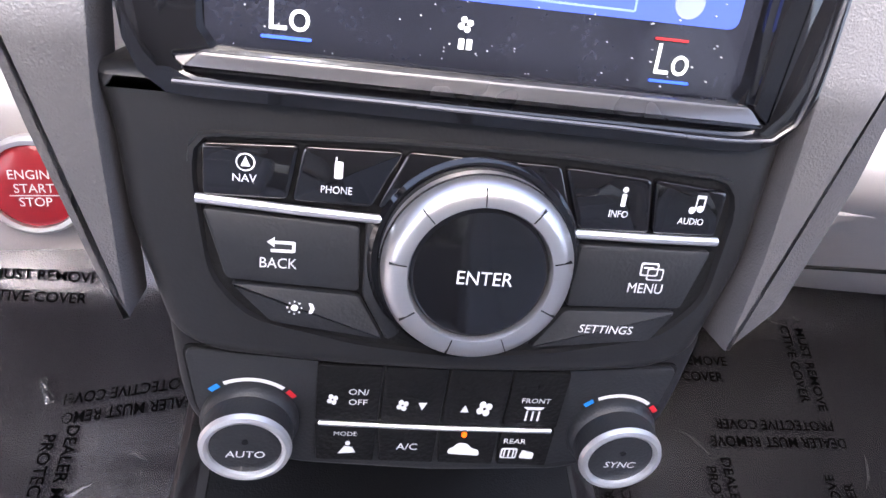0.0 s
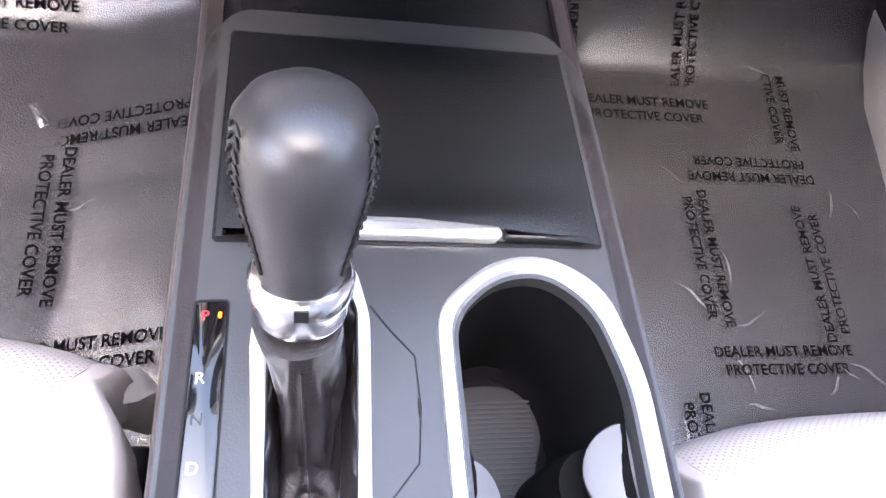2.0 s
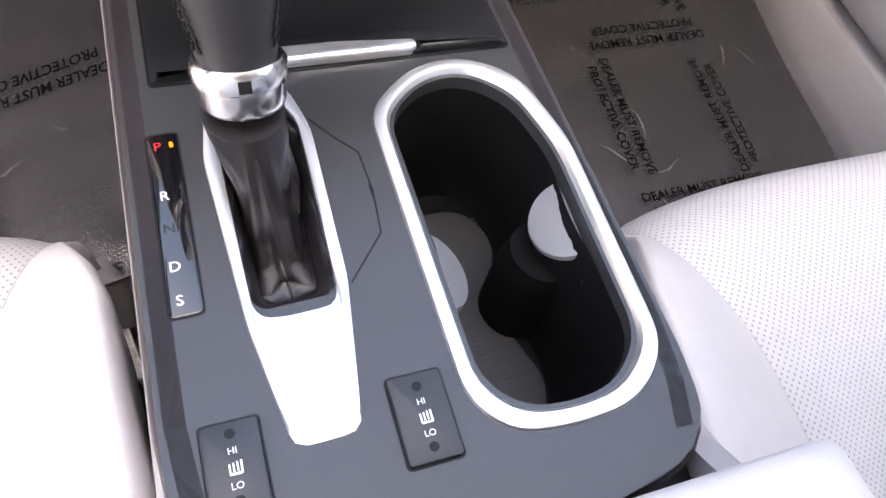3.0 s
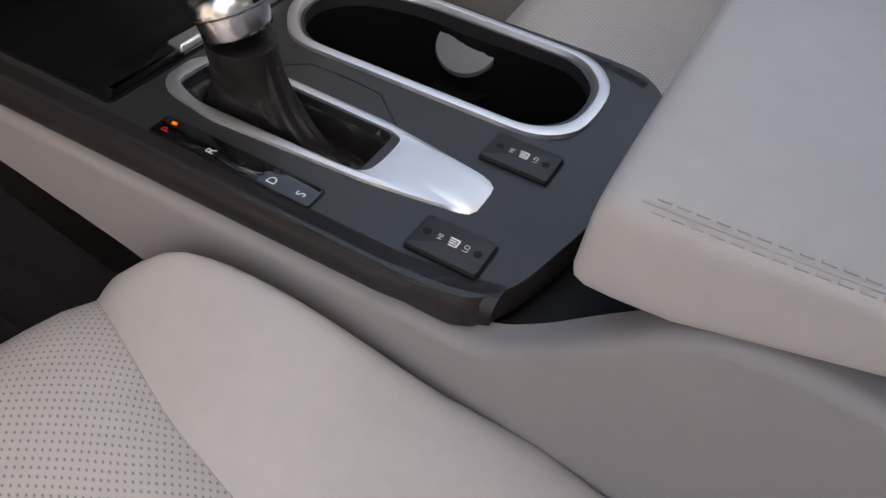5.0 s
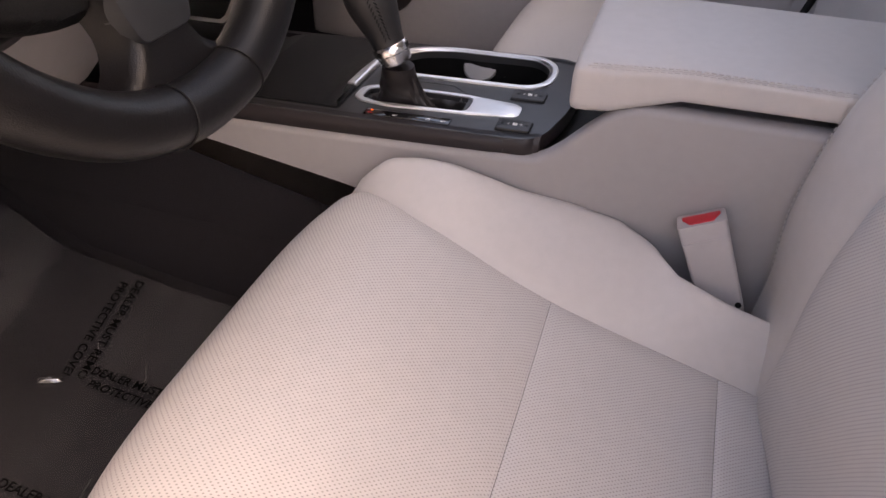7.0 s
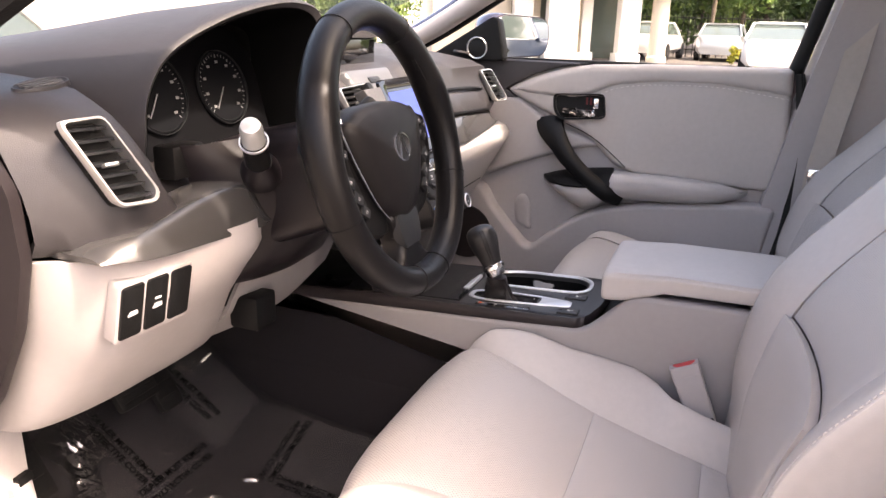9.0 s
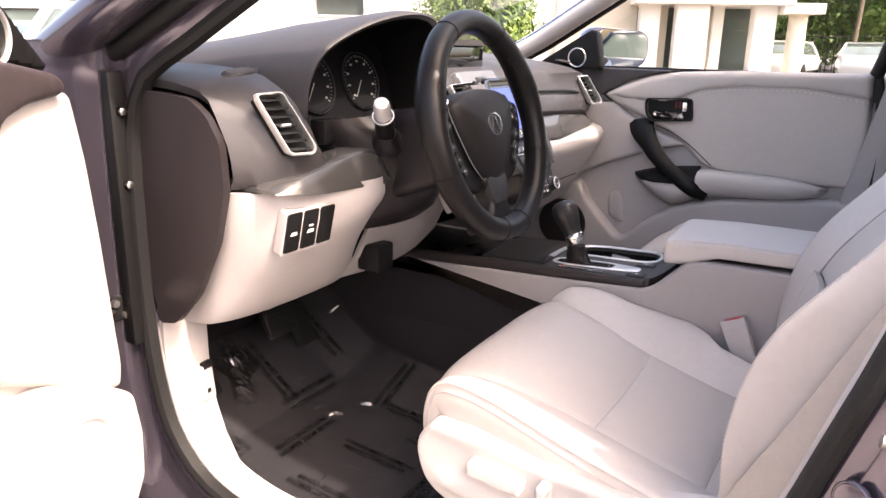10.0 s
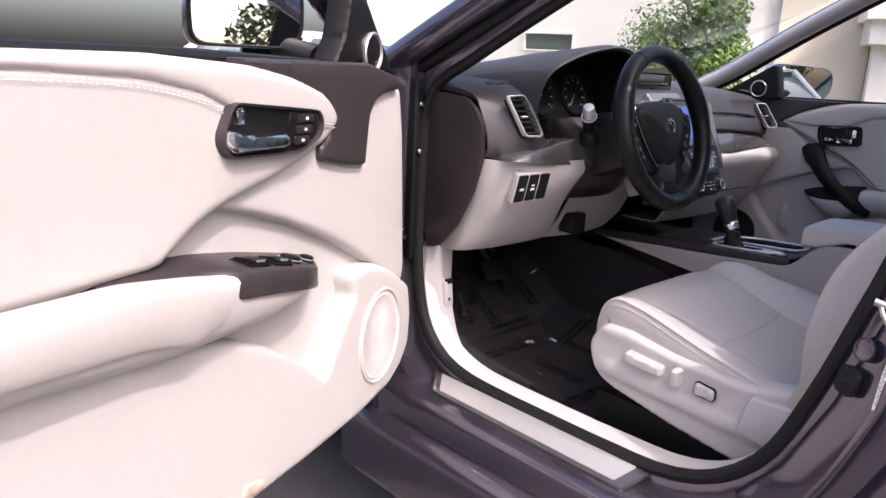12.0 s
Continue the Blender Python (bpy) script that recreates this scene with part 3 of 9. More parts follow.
    ph = button([(-0.0470, 0.0585), (-0.0215, 0.0590), (-0.0290, 0.0432), (-0.0495, 0.0438)], PIANO)
    top = button([(-0.0205, 0.0590), (0.0205, 0.0585), (0.0270, 0.0412), (-0.0275, 0.0432)], PIANO, "top_plate", 0.0024)
    info = button([(0.0215, 0.0585), (0.0462, 0.0570), (0.0487, 0.0412), (0.0280, 0.0412)], PIANO)
    aud = button([(0.0472, 0.0570), (0.0690, 0.0550), (0.0685, 0.0418), (0.0497, 0.0412)], PIANO)
    back = button([(-0.0720, 0.0402), (-0.0315, 0.0380), (-0.0305, 0.0185), (-0.0660, 0.0205)], SLATE)
    sunb = button([(-0.0652, 0.0193), (-0.0305, 0.0173), (-0.0225, 0.0035), (-0.0540, 0.0078)], SLATE)
    menu = button([(0.0300, 0.0368), (0.0690, 0.0370), (0.0640, 0.0182), (0.0292, 0.0172)], SLATE)
    sett = button([(0.0290, 0.0160), (0.0632, 0.0170), (0.0570, 0.0070), (0.0205, 0.0028)], SLATE)
    button([(-0.0300, 0.0392), (-0.0235, 0.0392), (-0.0180, 0.005), (-0.0215, 0.0028), (-0.0295, 0.0170)], SLATE, "side_plate", 0.0022)
    button([(0.0230, 0.0392), (0.0290, 0.0392), (0.0282, 0.0170), (0.0200, 0.0030), (0.0170, 0.005)], SLATE, "side_plate", 0.0022)
    for a, b in (((-0.0735, 0.0428), (-0.0255, 0.0402)), ((0.0250, 0.0398), (0.0695, 0.0402))):
        one("silver_strip", SATIN, lambda bm: tube(bm, [ST(*a, 0.0025), ST((a[0] + b[0]) / 2, (a[1] + b[1]) / 2, 0.0032), ST(*b, 0.0028)], 0.0013, 8), stack, "satin silver strip between the buttons")
    letters("NAV", 0.0030, WHITEINK, nav, ST.matrix(-0.0615, 0.0490, T))
    letters("PHONE", 0.0029, WHITEINK, ph, ST.matrix(-0.0383, 0.0475, T), width=0.85)
    letters("INFO", 0.0029, WHITEINK, info, ST.matrix(0.0385, 0.0465, T), width=0.85)
    letters("AUDIO", 0.0028, WHITEINK, aud, ST.matrix(0.0600, 0.0458, T), width=0.85)
    letters("BACK", 0.0043, WHITEINK, back, ST.matrix(-0.0525, 0.0258, T), width=0.9)
    letters("MENU", 0.0044, WHITEINK, menu, ST.matrix(0.0515, 0.0243, T), width=0.9)
    letters("SETTINGS", 0.0038, WHITEINK, sett, ST.matrix(0.0425, 0.0102, T), slant=0.15)
    one("icon", WHITEINK, lambda bm: [rim(bm, ST, circ(-0.0612, 0.0533, 0.0024, 24), circ(-0.0612, 0.0533, 0.0020, 24), [(0, T), (1, T + 0.0001)], 24), flat(bm, ST, [(-0.0612, 0.0549), (-0.0624, 0.0522), (-0.0600, 0.0522)], T)], nav)
    one("icon", WHITEINK, lambda bm: [slab(bm, ST, rr(-0.0380, 0.0530, 0.0022, 0.0046, 0.0005), T, T + 0.0001), slab(bm, ST, rr(-0.0387, 0.0558, 0.0004, 0.0012, 0.0001), T, T + 0.0001)], ph)
    one("icon", WHITEINK, lambda bm: [slab(bm, ST, circ(0.0392, 0.0537, 0.0008, 12), T, T + 0.0001), slab(bm, ST, rr(0.0392, 0.0507, 0.0013, 0.0036, 0.0002), T, T + 0.0001)], info)
    one("icon", WHITEINK, lambda bm: [slab(bm, ST, circ(0.0595, 0.0492, 0.0010, 12), T, T + 0.0001), slab(bm, ST, circ(0.0618, 0.0497, 0.0010, 12), T, T + 0.0001), slab(bm, ST, rr(0.0604, 0.0511, 0.0004, 0.004, 0.0001), T, T + 0.0001), slab(bm, ST, rr(0.0627, 0.0515, 0.0004, 0.004, 0.0001), T, T + 0.0001), slab(bm, ST, rr(0.0615, 0.0532, 0.0027, 0.0009, 0.0001), T, T + 0.0001)], aud)
    one("icon", WHITEINK, lambda bm: [flat(bm, ST, [(-0.0555, 0.0320), (-0.0535, 0.0335), (-0.0535, 0.0305)], T), slab(bm, ST, rr(-0.0510, 0.0320, 0.005, 0.0009, 0.0003), T, T + 0.0001), slab(bm, ST, rr(-0.0515, 0.0296, 0.006, 0.0009, 0.0003), T, T + 0.0001), slab(bm, ST, rr(-0.0485, 0.0308, 0.0009, 0.0030, 0.0003), T, T + 0.0001)], back)
    one("icon", WHITEINK, lambda bm: [rim(bm, ST, rr(0.0515, 0.0305, 0.0055, 0.0042, 0.0004), rr(0.0515, 0.0305, 0.0045, 0.0032, 0.0003), [(0, T), (1, T + 0.0001)], 24), rim(bm, ST, rr(0.0535, 0.0290, 0.0050, 0.0038, 0.0004), rr(0.0535, 0.0290, 0.0042, 0.0030, 0.0003), [(0, T), (1, T + 0.0001)], 24), slab(bm, ST, rr(0.0513, 0.0310, 0.003, 0.0005, 0.0001), T, T + 0.0001)], menu)
    one("icon", WHITEINK, lambda bm: [slab(bm, ST, circ(-0.0477, 0.0128, 0.0010, 14), T, T + 0.0001)] + [slab(bm, ST, circ(-0.0477 + 0.0019 * math.cos(k * 0.785), 0.0128 + 0.0019 * math.sin(k * 0.785), 0.0003, 6), T, T + 0.0001) for k in range(8)] + [flat(bm, ST, [(-0.0440, 0.0145), (-0.0428, 0.0142), (-0.0422, 0.0128), (-0.0428, 0.0112), (-0.0440, 0.0110), (-0.0434, 0.0128)], T)], sunb)
    # turning dial
    cx, cy = 0.0005, 0.0300
    dial = one("dial", DIALSILVER, lambda bm: turned(bm, ST, [(0.0262, 0.0), (0.0266, 0.002), (0.0262, 0.0095), (0.0250, 0.0125), (0.0225, 0.0140), (0.0195, 0.0138), (0.0190, 0.0125), (0.0190, 0.0)], 72, cx, cy), stack, "satin silver turning dial")
    one("dial_base", PIANO, lambda bm: turned(bm, ST, [(0.0292, 0.0), (0.0296, 0.0030), (0.0285, 0.0042), (0.0262, 0.0042)], 60, cx, cy), stack)
    one("dial_groove", BLACK, lambda bm: tube(bm, [ST(cx + 0.0265 * math.cos(a), cy + 0.0265 * math.sin(a), 0.0080) for a in [2 * math.pi * i / 72 for i in range(72)]], 0.0003, 5, True), dial)
    for k in range(9):
        ta = 2 * math.pi * (k + 0.35) / 9
        one("tick", BLACK, lambda bm: box_on(bm, ST, cx + 0.0222 * math.cos(ta), cy + 0.0222 * math.sin(ta), ta, 0.0046, 0.00025, 0.0125, 0.01425), dial)
    ent = one("enter_button", PIANO, lambda bm: turned(bm, ST, [(0.0187, 0.004), (0.0187, 0.0118), (0.0178, 0.0126), (0.010, 0.0131), (0.0, 0.0132)], 56, cx, cy), dial, "gloss black enter button")
    letters("ENTER", 0.0056, WHITEINK, ent, ST.matrix(cx + 0.001, cy - 0.0006, 0.0136), width=0.92)


def box_on(bm, F, a, b, ang, la, lb, c0, c1):
    ca, sa = math.cos(ang), math.sin(ang)
    slab(bm, F, [(a + x * ca - y * sa, b + x * sa + y * ca) for x, y in ((-la / 2, -lb / 2), (la / 2, -lb / 2), (la / 2, lb / 2), (-la / 2, lb / 2))], c0, c1)


build_stack()


def build_climate():
    zone = rpoly([(-0.0795, 0.0275), (-0.042, 0.0245), (0.0, 0.0235), (0.04, 0.0240), (0.0745, 0.0270), (0.072, 0.0), (0.060, -0.016), (0.030, -0.0215), (0.0, -0.0225), (-0.045, -0.020), (-0.066, -0.014), (-0.0765, 0.002)], 0.004, 4)
    unit = one("climate_panel", SLATE, lambda bm: slab(bm, P2, zone, -0.004, 0.0010, 0.0007), stack)
    one("panel_gap", BLACK, lambda bm: slab(bm, P2, [(a * 1.012, (b - 0.002) * 1.03 + 0.002) for a, b in zone], -0.004, -0.0004), stack)
    T = 0.0027
    xs = [-0.0415, -0.0215, -0.0020, 0.0180, 0.0365]
    rows = ((-0.0100, -0.0276), (-0.0296, -0.0415))
    cells = {}
    for j, (t, b) in enumerate(rows):
        for i in range(4):
            x0, x1 = xs[i] + 0.0003, xs[i + 1] - 0.0003
            sh = 0.0006 * i
            cells[j, i] = one("button", BLACK, lambda bm: slab(bm, SL, rpoly([(x0 + j * 0.001, b - sh * 0.5), (x1 + j * 0.0, b - sh * 0.5 - 0.0003), (x1, t - 0.0002), (x0, t)], 0.0009), 0.0, 0.0025, 0.0006), unit)
    one("silver_strip", SATIN, lambda bm: tube(bm, [SL(-0.0400, -0.0284, 0.0026), SL(0.0, -0.0290, 0.0030), SL(0.0345, -0.0294, 0.0026)], 0.0009, 8), unit, "thin satin silver strip")
    letters("ON/", 0.0034, WHITEINK, cells[0, 0], SL.matrix(-0.0285, -0.0180, T))
    letters("OFF", 0.0034, WHITEINK, cells[0, 0], SL.matrix(-0.0285, -0.0213, T))
    letters("FRONT", 0.0030, WHITEINK, cells[0, 3], SL.matrix(0.0270, -0.0192, T))
    letters("MODE", 0.0027, WHITEINK, cells[1, 0], SL.matrix(-0.0315, -0.0320, T))
    letters("A/C", 0.0043, WHITEINK, cells[1, 1], SL.matrix(-0.0115, -0.0362, T))
    letters("REAR", 0.0033, WHITEINK, cells[1, 3], SL.matrix(0.0235, -0.0335, T))

    def fan(bm, x, y, s):
        for k in range(4):
            a = 0.5 + k * math.pi / 2
            slab(bm, SL, circ(x + s * math.cos(a), y + s * math.sin(a), s * 0.75, 10), T, T + 0.0001)

    one("icon", WHITEINK, lambda bm: fan(bm, -0.0362, -0.0205, 0.0010), cells[0, 0])
    one("icon", WHITEINK, lambda bm: [fan(bm, -0.0148, -0.0218, 0.0011), flat(bm, SL, [(-0.0100, -0.0208), (-0.0072, -0.0208), (-0.0086, -0.0233)], T)], cells[0, 1])
    one("icon", WHITEINK, lambda bm: [fan(bm, 0.0110, -0.0222, 0.0015), flat(bm, SL, [(0.0035, -0.0236), (0.0062, -0.0236), (0.0048, -0.0211)], T)], cells[0, 2])
    one("icon", WHITEINK, lambda bm: [flat(bm, SL, [(0.0235, -0.0212), (0.0305, -0.0212), (0.0292, -0.0222), (0.0248, -0.0222)], T)] + [slab(bm, SL, rr(0.0250 + 0.0020 * i, -0.0242, 0.0006, 0.0034, 0.0002), T, T + 0.0001) for i in range(3)], cells[0, 3])
    one("icon", WHITEINK, lambda bm: [slab(bm, SL, circ(-0.0305, -0.0352, 0.0008, 10), T, T + 0.0001), flat(bm, SL, [(-0.0315, -0.0362), (-0.0290, -0.0366), (-0.0278, -0.0385), (-0.0335, -0.0390)], T)], cells[1, 0])
    one("icon", WHITEINK, lambda bm: [slab(bm, SL, rpoly([(0.0020, -0.0383), (0.0125, -0.0389), (0.0122, -0.0368), (0.0095, -0.0362), (0.0080, -0.0345), (0.0050, -0.0343), (0.0038, -0.0358), (0.0020, -0.0366)], 0.0008), T, T + 0.0001)], cells[1, 2])
    one("icon", WHITEINK, lambda bm: [rim(bm, SL, rr(0.0225, -0.0378, 0.0055, 0.0038, 0.0006), rr(0.0225, -0.0378, 0.0045, 0.0028, 0.0005), [(0, T), (1, T + 0.0001)], 24)] + [slab(bm, SL, rr(0.0210 + 0.0015 * i, -0.0380, 0.0005, 0.0030, 0.0002), T, T + 0.0001) for i in range(3)] + [slab(bm, SL, rpoly([(0.0262, -0.0395), (0.0310, -0.0398), (0.0310, -0.0375), (0.0268, -0.0365)], 0.0007), T, T + 0.0001)], cells[1, 3])
    one("indicator_lamp", AMBER, lambda bm: slab(bm, SL, circ(0.0064, -0.0315, 0.00095, 16), 0.0024, 0.0030, 0.0003), cells[1, 2], "lit amber indicator lamp")
    one("indicator_lamp", BLACK, lambda bm: slab(bm, SL, circ(0.0275, -0.0147, 0.0010, 16), 0.0024, 0.0028, 0.0003), cells[0, 3])
    for cx, word in ((-0.0606, "AUTO"), (0.0587, "SYNC")):
        cy = 0.0 if cx < 0 else -0.0020
        kn = one("knob", SLATE, lambda bm: turned(bm, P2, [(0.0150, 0.0), (0.0152, 0.0032), (0.0142, 0.0050), (0.0136, 0.0056), (0.0139, 0.0064), (0.0138, 0.0126), (0.0130, 0.0134)], 48, cx, cy), unit, "dark grey temperature knob")
        one("knob_ring", SATIN, lambda bm: turned(bm, P2, [(0.0134, 0.0116), (0.0139, 0.0130), (0.0134, 0.0145), (0.0121, 0.0149), (0.0110, 0.0143), (0.0107, 0.0132)], 48, cx, cy), kn, "satin silver ring")
        cap = one("knob_cap", SLATE, lambda bm: turned(bm, P2, [(0.0107, 0.0110), (0.0106, 0.0134), (0.0093, 0.0138), (0.0, 0.0139)], 40, cx, cy), kn)
        letters(word, 0.0040, WHITEINK, cap, P2.matrix(cx, cy - 0.0022, 0.0142), slant=0.1, width=1.05)
        one("cap_lamp", BLACK, lambda bm: slab(bm, P2, circ(cx, cy + 0.0030, 0.0010, 14), 0.0138, 0.0141), cap)

        def arc(bm, a0, a1, r0, r1):
            n = 14
            vs = [[bm.verts.new(P2(cx + r * math.cos(radians(a0 + (a1 - a0) * i / n)), cy + r * math.sin(radians(a0 + (a1 - a0) * i / n)), 0.0014)) for i in range(n + 1)] for r in (r0, r1)]
            for i in range(n):
                bm.faces.new((vs[0][i], vs[0][i + 1], vs[1][i + 1], vs[1][i]))

        one("temperature_arc", WHITEINK, lambda bm: arc(bm, 52, 118, 0.0158, 0.0172), unit)
        one("cold_mark", BLUEP, lambda bm: arc(bm, 124, 136, 0.0156, 0.0174), unit, "blue cold mark")
        one("hot_mark", REDP, lambda bm: arc(bm, 35, 47, 0.0156, 0.0174), unit, "red hot mark")


build_climate()
for sgn, poly in ((-1, [(-0.0965, 0.20), (-0.0962, 0.065), (-0.0930, 0.030), (-0.0910, 0.006), (-0.0985, 0.020), (-0.1120, 0.058), (-0.131, 0.12), (-0.157, 0.20)]), (1, [(0.0858, 0.20), (0.0862, 0.10), (0.0850, 0.035), (0.0815, 0.004), (0.0950, 0.020), (0.106, 0.060), (0.116, 0.12), (0.138, 0.20)])):
    tagged(one("knee_bolster", GREYPAD, lambda bm: slab(bm, ST, rpoly(poly, 0.002), -0.016, 0.004, 0.0012, 2)), "grained dark grey vinyl bolster beside the centre stack", "dashboard trim", "stack bolsters")

# start button, left of the stack
SB = Plane((-0.142, 0.352, 0.827), (1, 0.10, 0.0), (0, 0.45, 0.89))
starter = thing("start_button", (-0.147, 0.35, 0.80), "round red engine start stop button with silver ring", "button")
one("ring", SATIN, lambda bm: turned(bm, SB, [(0.0178, -0.004), (0.0180, 0.001), (0.0168, 0.0026), (0.0152, 0.0022), (0.0150, -0.002)], 40), starter)
cap = one("cap", STARTRED, lambda bm: turned(bm, SB, [(0.0149, -0.003), (0.0149, 0.0008), (0.0135, 0.0016), (0.0, 0.0018)], 40), starter)
for i, w in enumerate(("ENGINE", "START", "STOP")):
    letters(w, 0.0047, WHITEINK, cap, SB.matrix(0, 0.0045 - 0.0050 * i, 0.0021), width=0.95)
one("dash_line", WHITEINK, lambda bm: slab(bm, SB, rr(0, -0.0030, 0.016, 0.0003, 0.0001), 0.0019, 0.0021), cap)

# ---- console ----
CP = Plane((0, 0.012, 0.68), (1, 0, 0), (0, 1, -0.045))


def c2(pts):
    return [(x, y - 0.012) for x, y in pts]


console = thing("center_console", (0, 0.1, 0.34), "grey centre console with dark trim plate, cup holders and shifter gate", "console")


def build_console():
    edge = [(-0.1065, 0.030), (-0.1035, 0.008), (-0.085, -0.004), (-0.04, -0.014), (0.0, -0.018), (0.05, -0.020), (0.088, -0.012), (0.1035, 0.004), (0.1065, 0.030), (0.1065, 0.30), (0.104, 0.345), (0.088, 0.368), (-0.088, 0.368), (-0.104, 0.345), (-0.1065, 0.30)]
    outer = c2(rpoly(edge, 0.010, 4))
    ring_o = rpoly([(0.0075, 0.032), (0.022, 0.0145), (0.050, 0.0115), (0.078, 0.0145), (0.0995, 0.034), (0.1020, 0.15), (0.091, 0.196), (0.065, 0.2135), (0.036, 0.2105), (0.0065, 0.186)], 0.014, 5)
    ring_i = rpoly([(0.0165, 0.040), (0.030, 0.0245), (0.051, 0.0215), (0.071, 0.0245), (0.0900, 0.042), (0.0920, 0.146), (0.083, 0.184), (0.062, 0.2020), (0.038, 0.1995), (0.0160, 0.180)], 0.013, 5)
    gate_o = rpoly([(-0.0600, 0.214), (-0.0690, 0.203), (-0.0740, 0.170), (-0.0690, 0.083), (-0.0605, 0.030), (-0.0345, 0.0305), (-0.0245, 0.095), (-0.0225, 0.180), (-0.0280, 0.205), (-0.0370, 0.214)], 0.006, 4)
    gate_i = rpoly([(-0.0590, 0.204), (-0.0660, 0.185), (-0.0655, 0.095), (-0.0615, 0.090), (-0.0325, 0.091), (-0.0300, 0.097), (-0.0285, 0.185), (-0.0370, 0.204)], 0.004, 4)
    one("trim_plate", PANEL, lambda bm: holed(bm, CP, outer, [c2(ring_i), c2(gate_i)], -0.010, 0.0), console, "satin dark grey trim plate")
    # rounded dark flank below the plate, running forward to a tip under the dashboard
    ys = [0.56, 0.50, 0.42, 0.34, 0.24, 0.12, 0.05, 0.02, 0.0]
    for s in (-1, 1):
        def flank(bm):
            rings = []
            for y in ys:
                zt = 0.6805 - 0.045 * (y - 0.012) - 0.0005
                zb = interp([0.0, 0.19, 0.56], [0.664, 0.652, 0.634], y)
                xo = interp([0.0, 0.03, 0.36, 0.56], [0.100, 0.1085, 0.1085, 0.113], y)
                rings.append([Vector((s * x, y, z)) for x, z in ((xo - 0.012, zb), (xo - 0.001, zb), (xo + 0.0015, (zb + zt) / 2), (xo - 0.0005, zt - 0.003), (xo - 0.004, zt), (xo - 0.012, zt))])
            loft(bm, rings)
        one("trim_flank", BROWN, flank, console, "dark brown-grey lower trim band")

    def rear_band(bm):
        pts = catmull([(-0.1065, 0.035, 0), (-0.1045, 0.010, 0), (-0.085, -0.0035, 0), (-0.04, -0.0145, 0), (0.0, -0.018, 0), (0.05, -0.020, 0), (0.088, -0.0125, 0), (0.1045, 0.006, 0), (0.1065, 0.035, 0)], 30)
        rings = []
        for p in pts:
            inw = Vector((0.0, 0.1, 0)) - Vector((p.x, p.y, 0))
            inw.normalize()
            z = 0.6795 - 0.045 * (p.y - 0.012)
            rings.append([Vector((p.x, p.y, z)) - Vector((0, 0, dz)) + inw * k for k, dz in ((0.008, 0.0), (0.0015, 0.0), (-0.0012, 0.004), (-0.0012, 0.015), (0.003, 0.020), (0.010, 0.020))])
        loft(bm, rings)

    one("rear_edge", BROWN, rear_band, console)
    one("cup_ring", SATIN, lambda bm: rim(bm, CP, c2(ring_o), c2(ring_i), [(0, -0.0005), (0.06, 0.0022), (0.3, 0.0032), (0.62, 0.0026), (0.85, -0.001), (1, -0.010)], 90), console, "satin silver oval cup holder ring")

    def well(bm):
        top = resample(c2(ring_i), 72)
        c = Vector((0.0535, 0.100))
        rings = []
        for k, d in ((1.0, -0.008), (0.985, -0.030), (0.96, -0.070), (0.93, -0.098), (0.86, -0.104)):
            ring = []
            for a, b in top:
                pinch = 1 - 0.30 * math.exp(-(((b - c.y) / 0.022) ** 2)) * (1 if d < -0.02 else 0.2)
                ring.append(CP(c.x + (a - c.x) * k * pinch, c.y + (b - c.y) * k, d))
            rings.append(ring)
        loft(bm, rings, cap=(False, True))

    one("cup_well", SHADEBLACK, well, console)

    def mat_pad(bm):
        pts = []
        for i in range(64):
            a = 2 * math.pi * i / 64
            yy = 0.062 * math.sin(a)
            w = 0.033 - 0.012 * math.exp(-((yy / 0.016) ** 2))
            y = math.copysign(abs(math.sin(a)) ** 0.55, math.sin(a)) * 0.074
            x = math.copysign(abs(math.cos(a)) ** 0.7, math.cos(a)) * w
            pts.append((0.0535 + x, 0.098 + y))
        slab(bm, CP, pts, -0.1045, -0.1015, 0.0015)

    pad = one("cup_mat", CUPMAT, mat_pad, console, "ribbed dark rubber cup mat")
    for i in range(46):
        y = 0.034 + 0.128 * i / 45
        w = 0.026 - 0.014 * math.exp(-(((y - 0.098) / 0.018) ** 2))
        one("rib", CUPMAT, lambda bm: slab(bm, CP, rr(0.0535, y, 2 * w, 0.0013, 0.0003, 1), -0.1018, -0.1011), pad)
    for s, (x, y) in ((1, (0.0190, 0.101)), (-1, (0.0905, 0.113))):
        F = Plane(CP(x, y - 0.012, -0.018), (s * 0.80, 0, -0.60), (0, 1, 0)) if s == 1 else Plane(CP(x, y - 0.012, -0.014), (0.80, 0, 0.60), (0, 1, 0))
        one("cup_retainer", mat("grey_pad_plastic", (0.16, 0.16, 0.165), 0.45, vary=0.05), lambda bm: [turned(bm, F, [(0.0205, -0.004), (0.0212, -0.0015), (0.0200, 0.0010), (0.012, 0.0026), (0.0, 0.0030)], 32)], console, "round grey spring cup retainer")
        if s < 0:
            one("retainer_drum", SHADEBLACK, lambda bm: tube(bm, [CP(x - 0.006, y - 0.014, -0.040), CP(x - 0.008, y - 0.014, -0.060), CP(x - 0.008, y - 0.014, -0.102)], [0.0185, 0.0205, 0.0215], 28), console)
        one("retainer_arm", BLACK, lambda bm: [slab(bm, F, rr(0, -0.022, 0.014, 0.024, 0.003), -0.022, -0.005, 0.002), slab(bm, F, rr(0.0, 0.0, 0.020, 0.022, 0.004), -0.020, -0.0045, 0.001)], console)
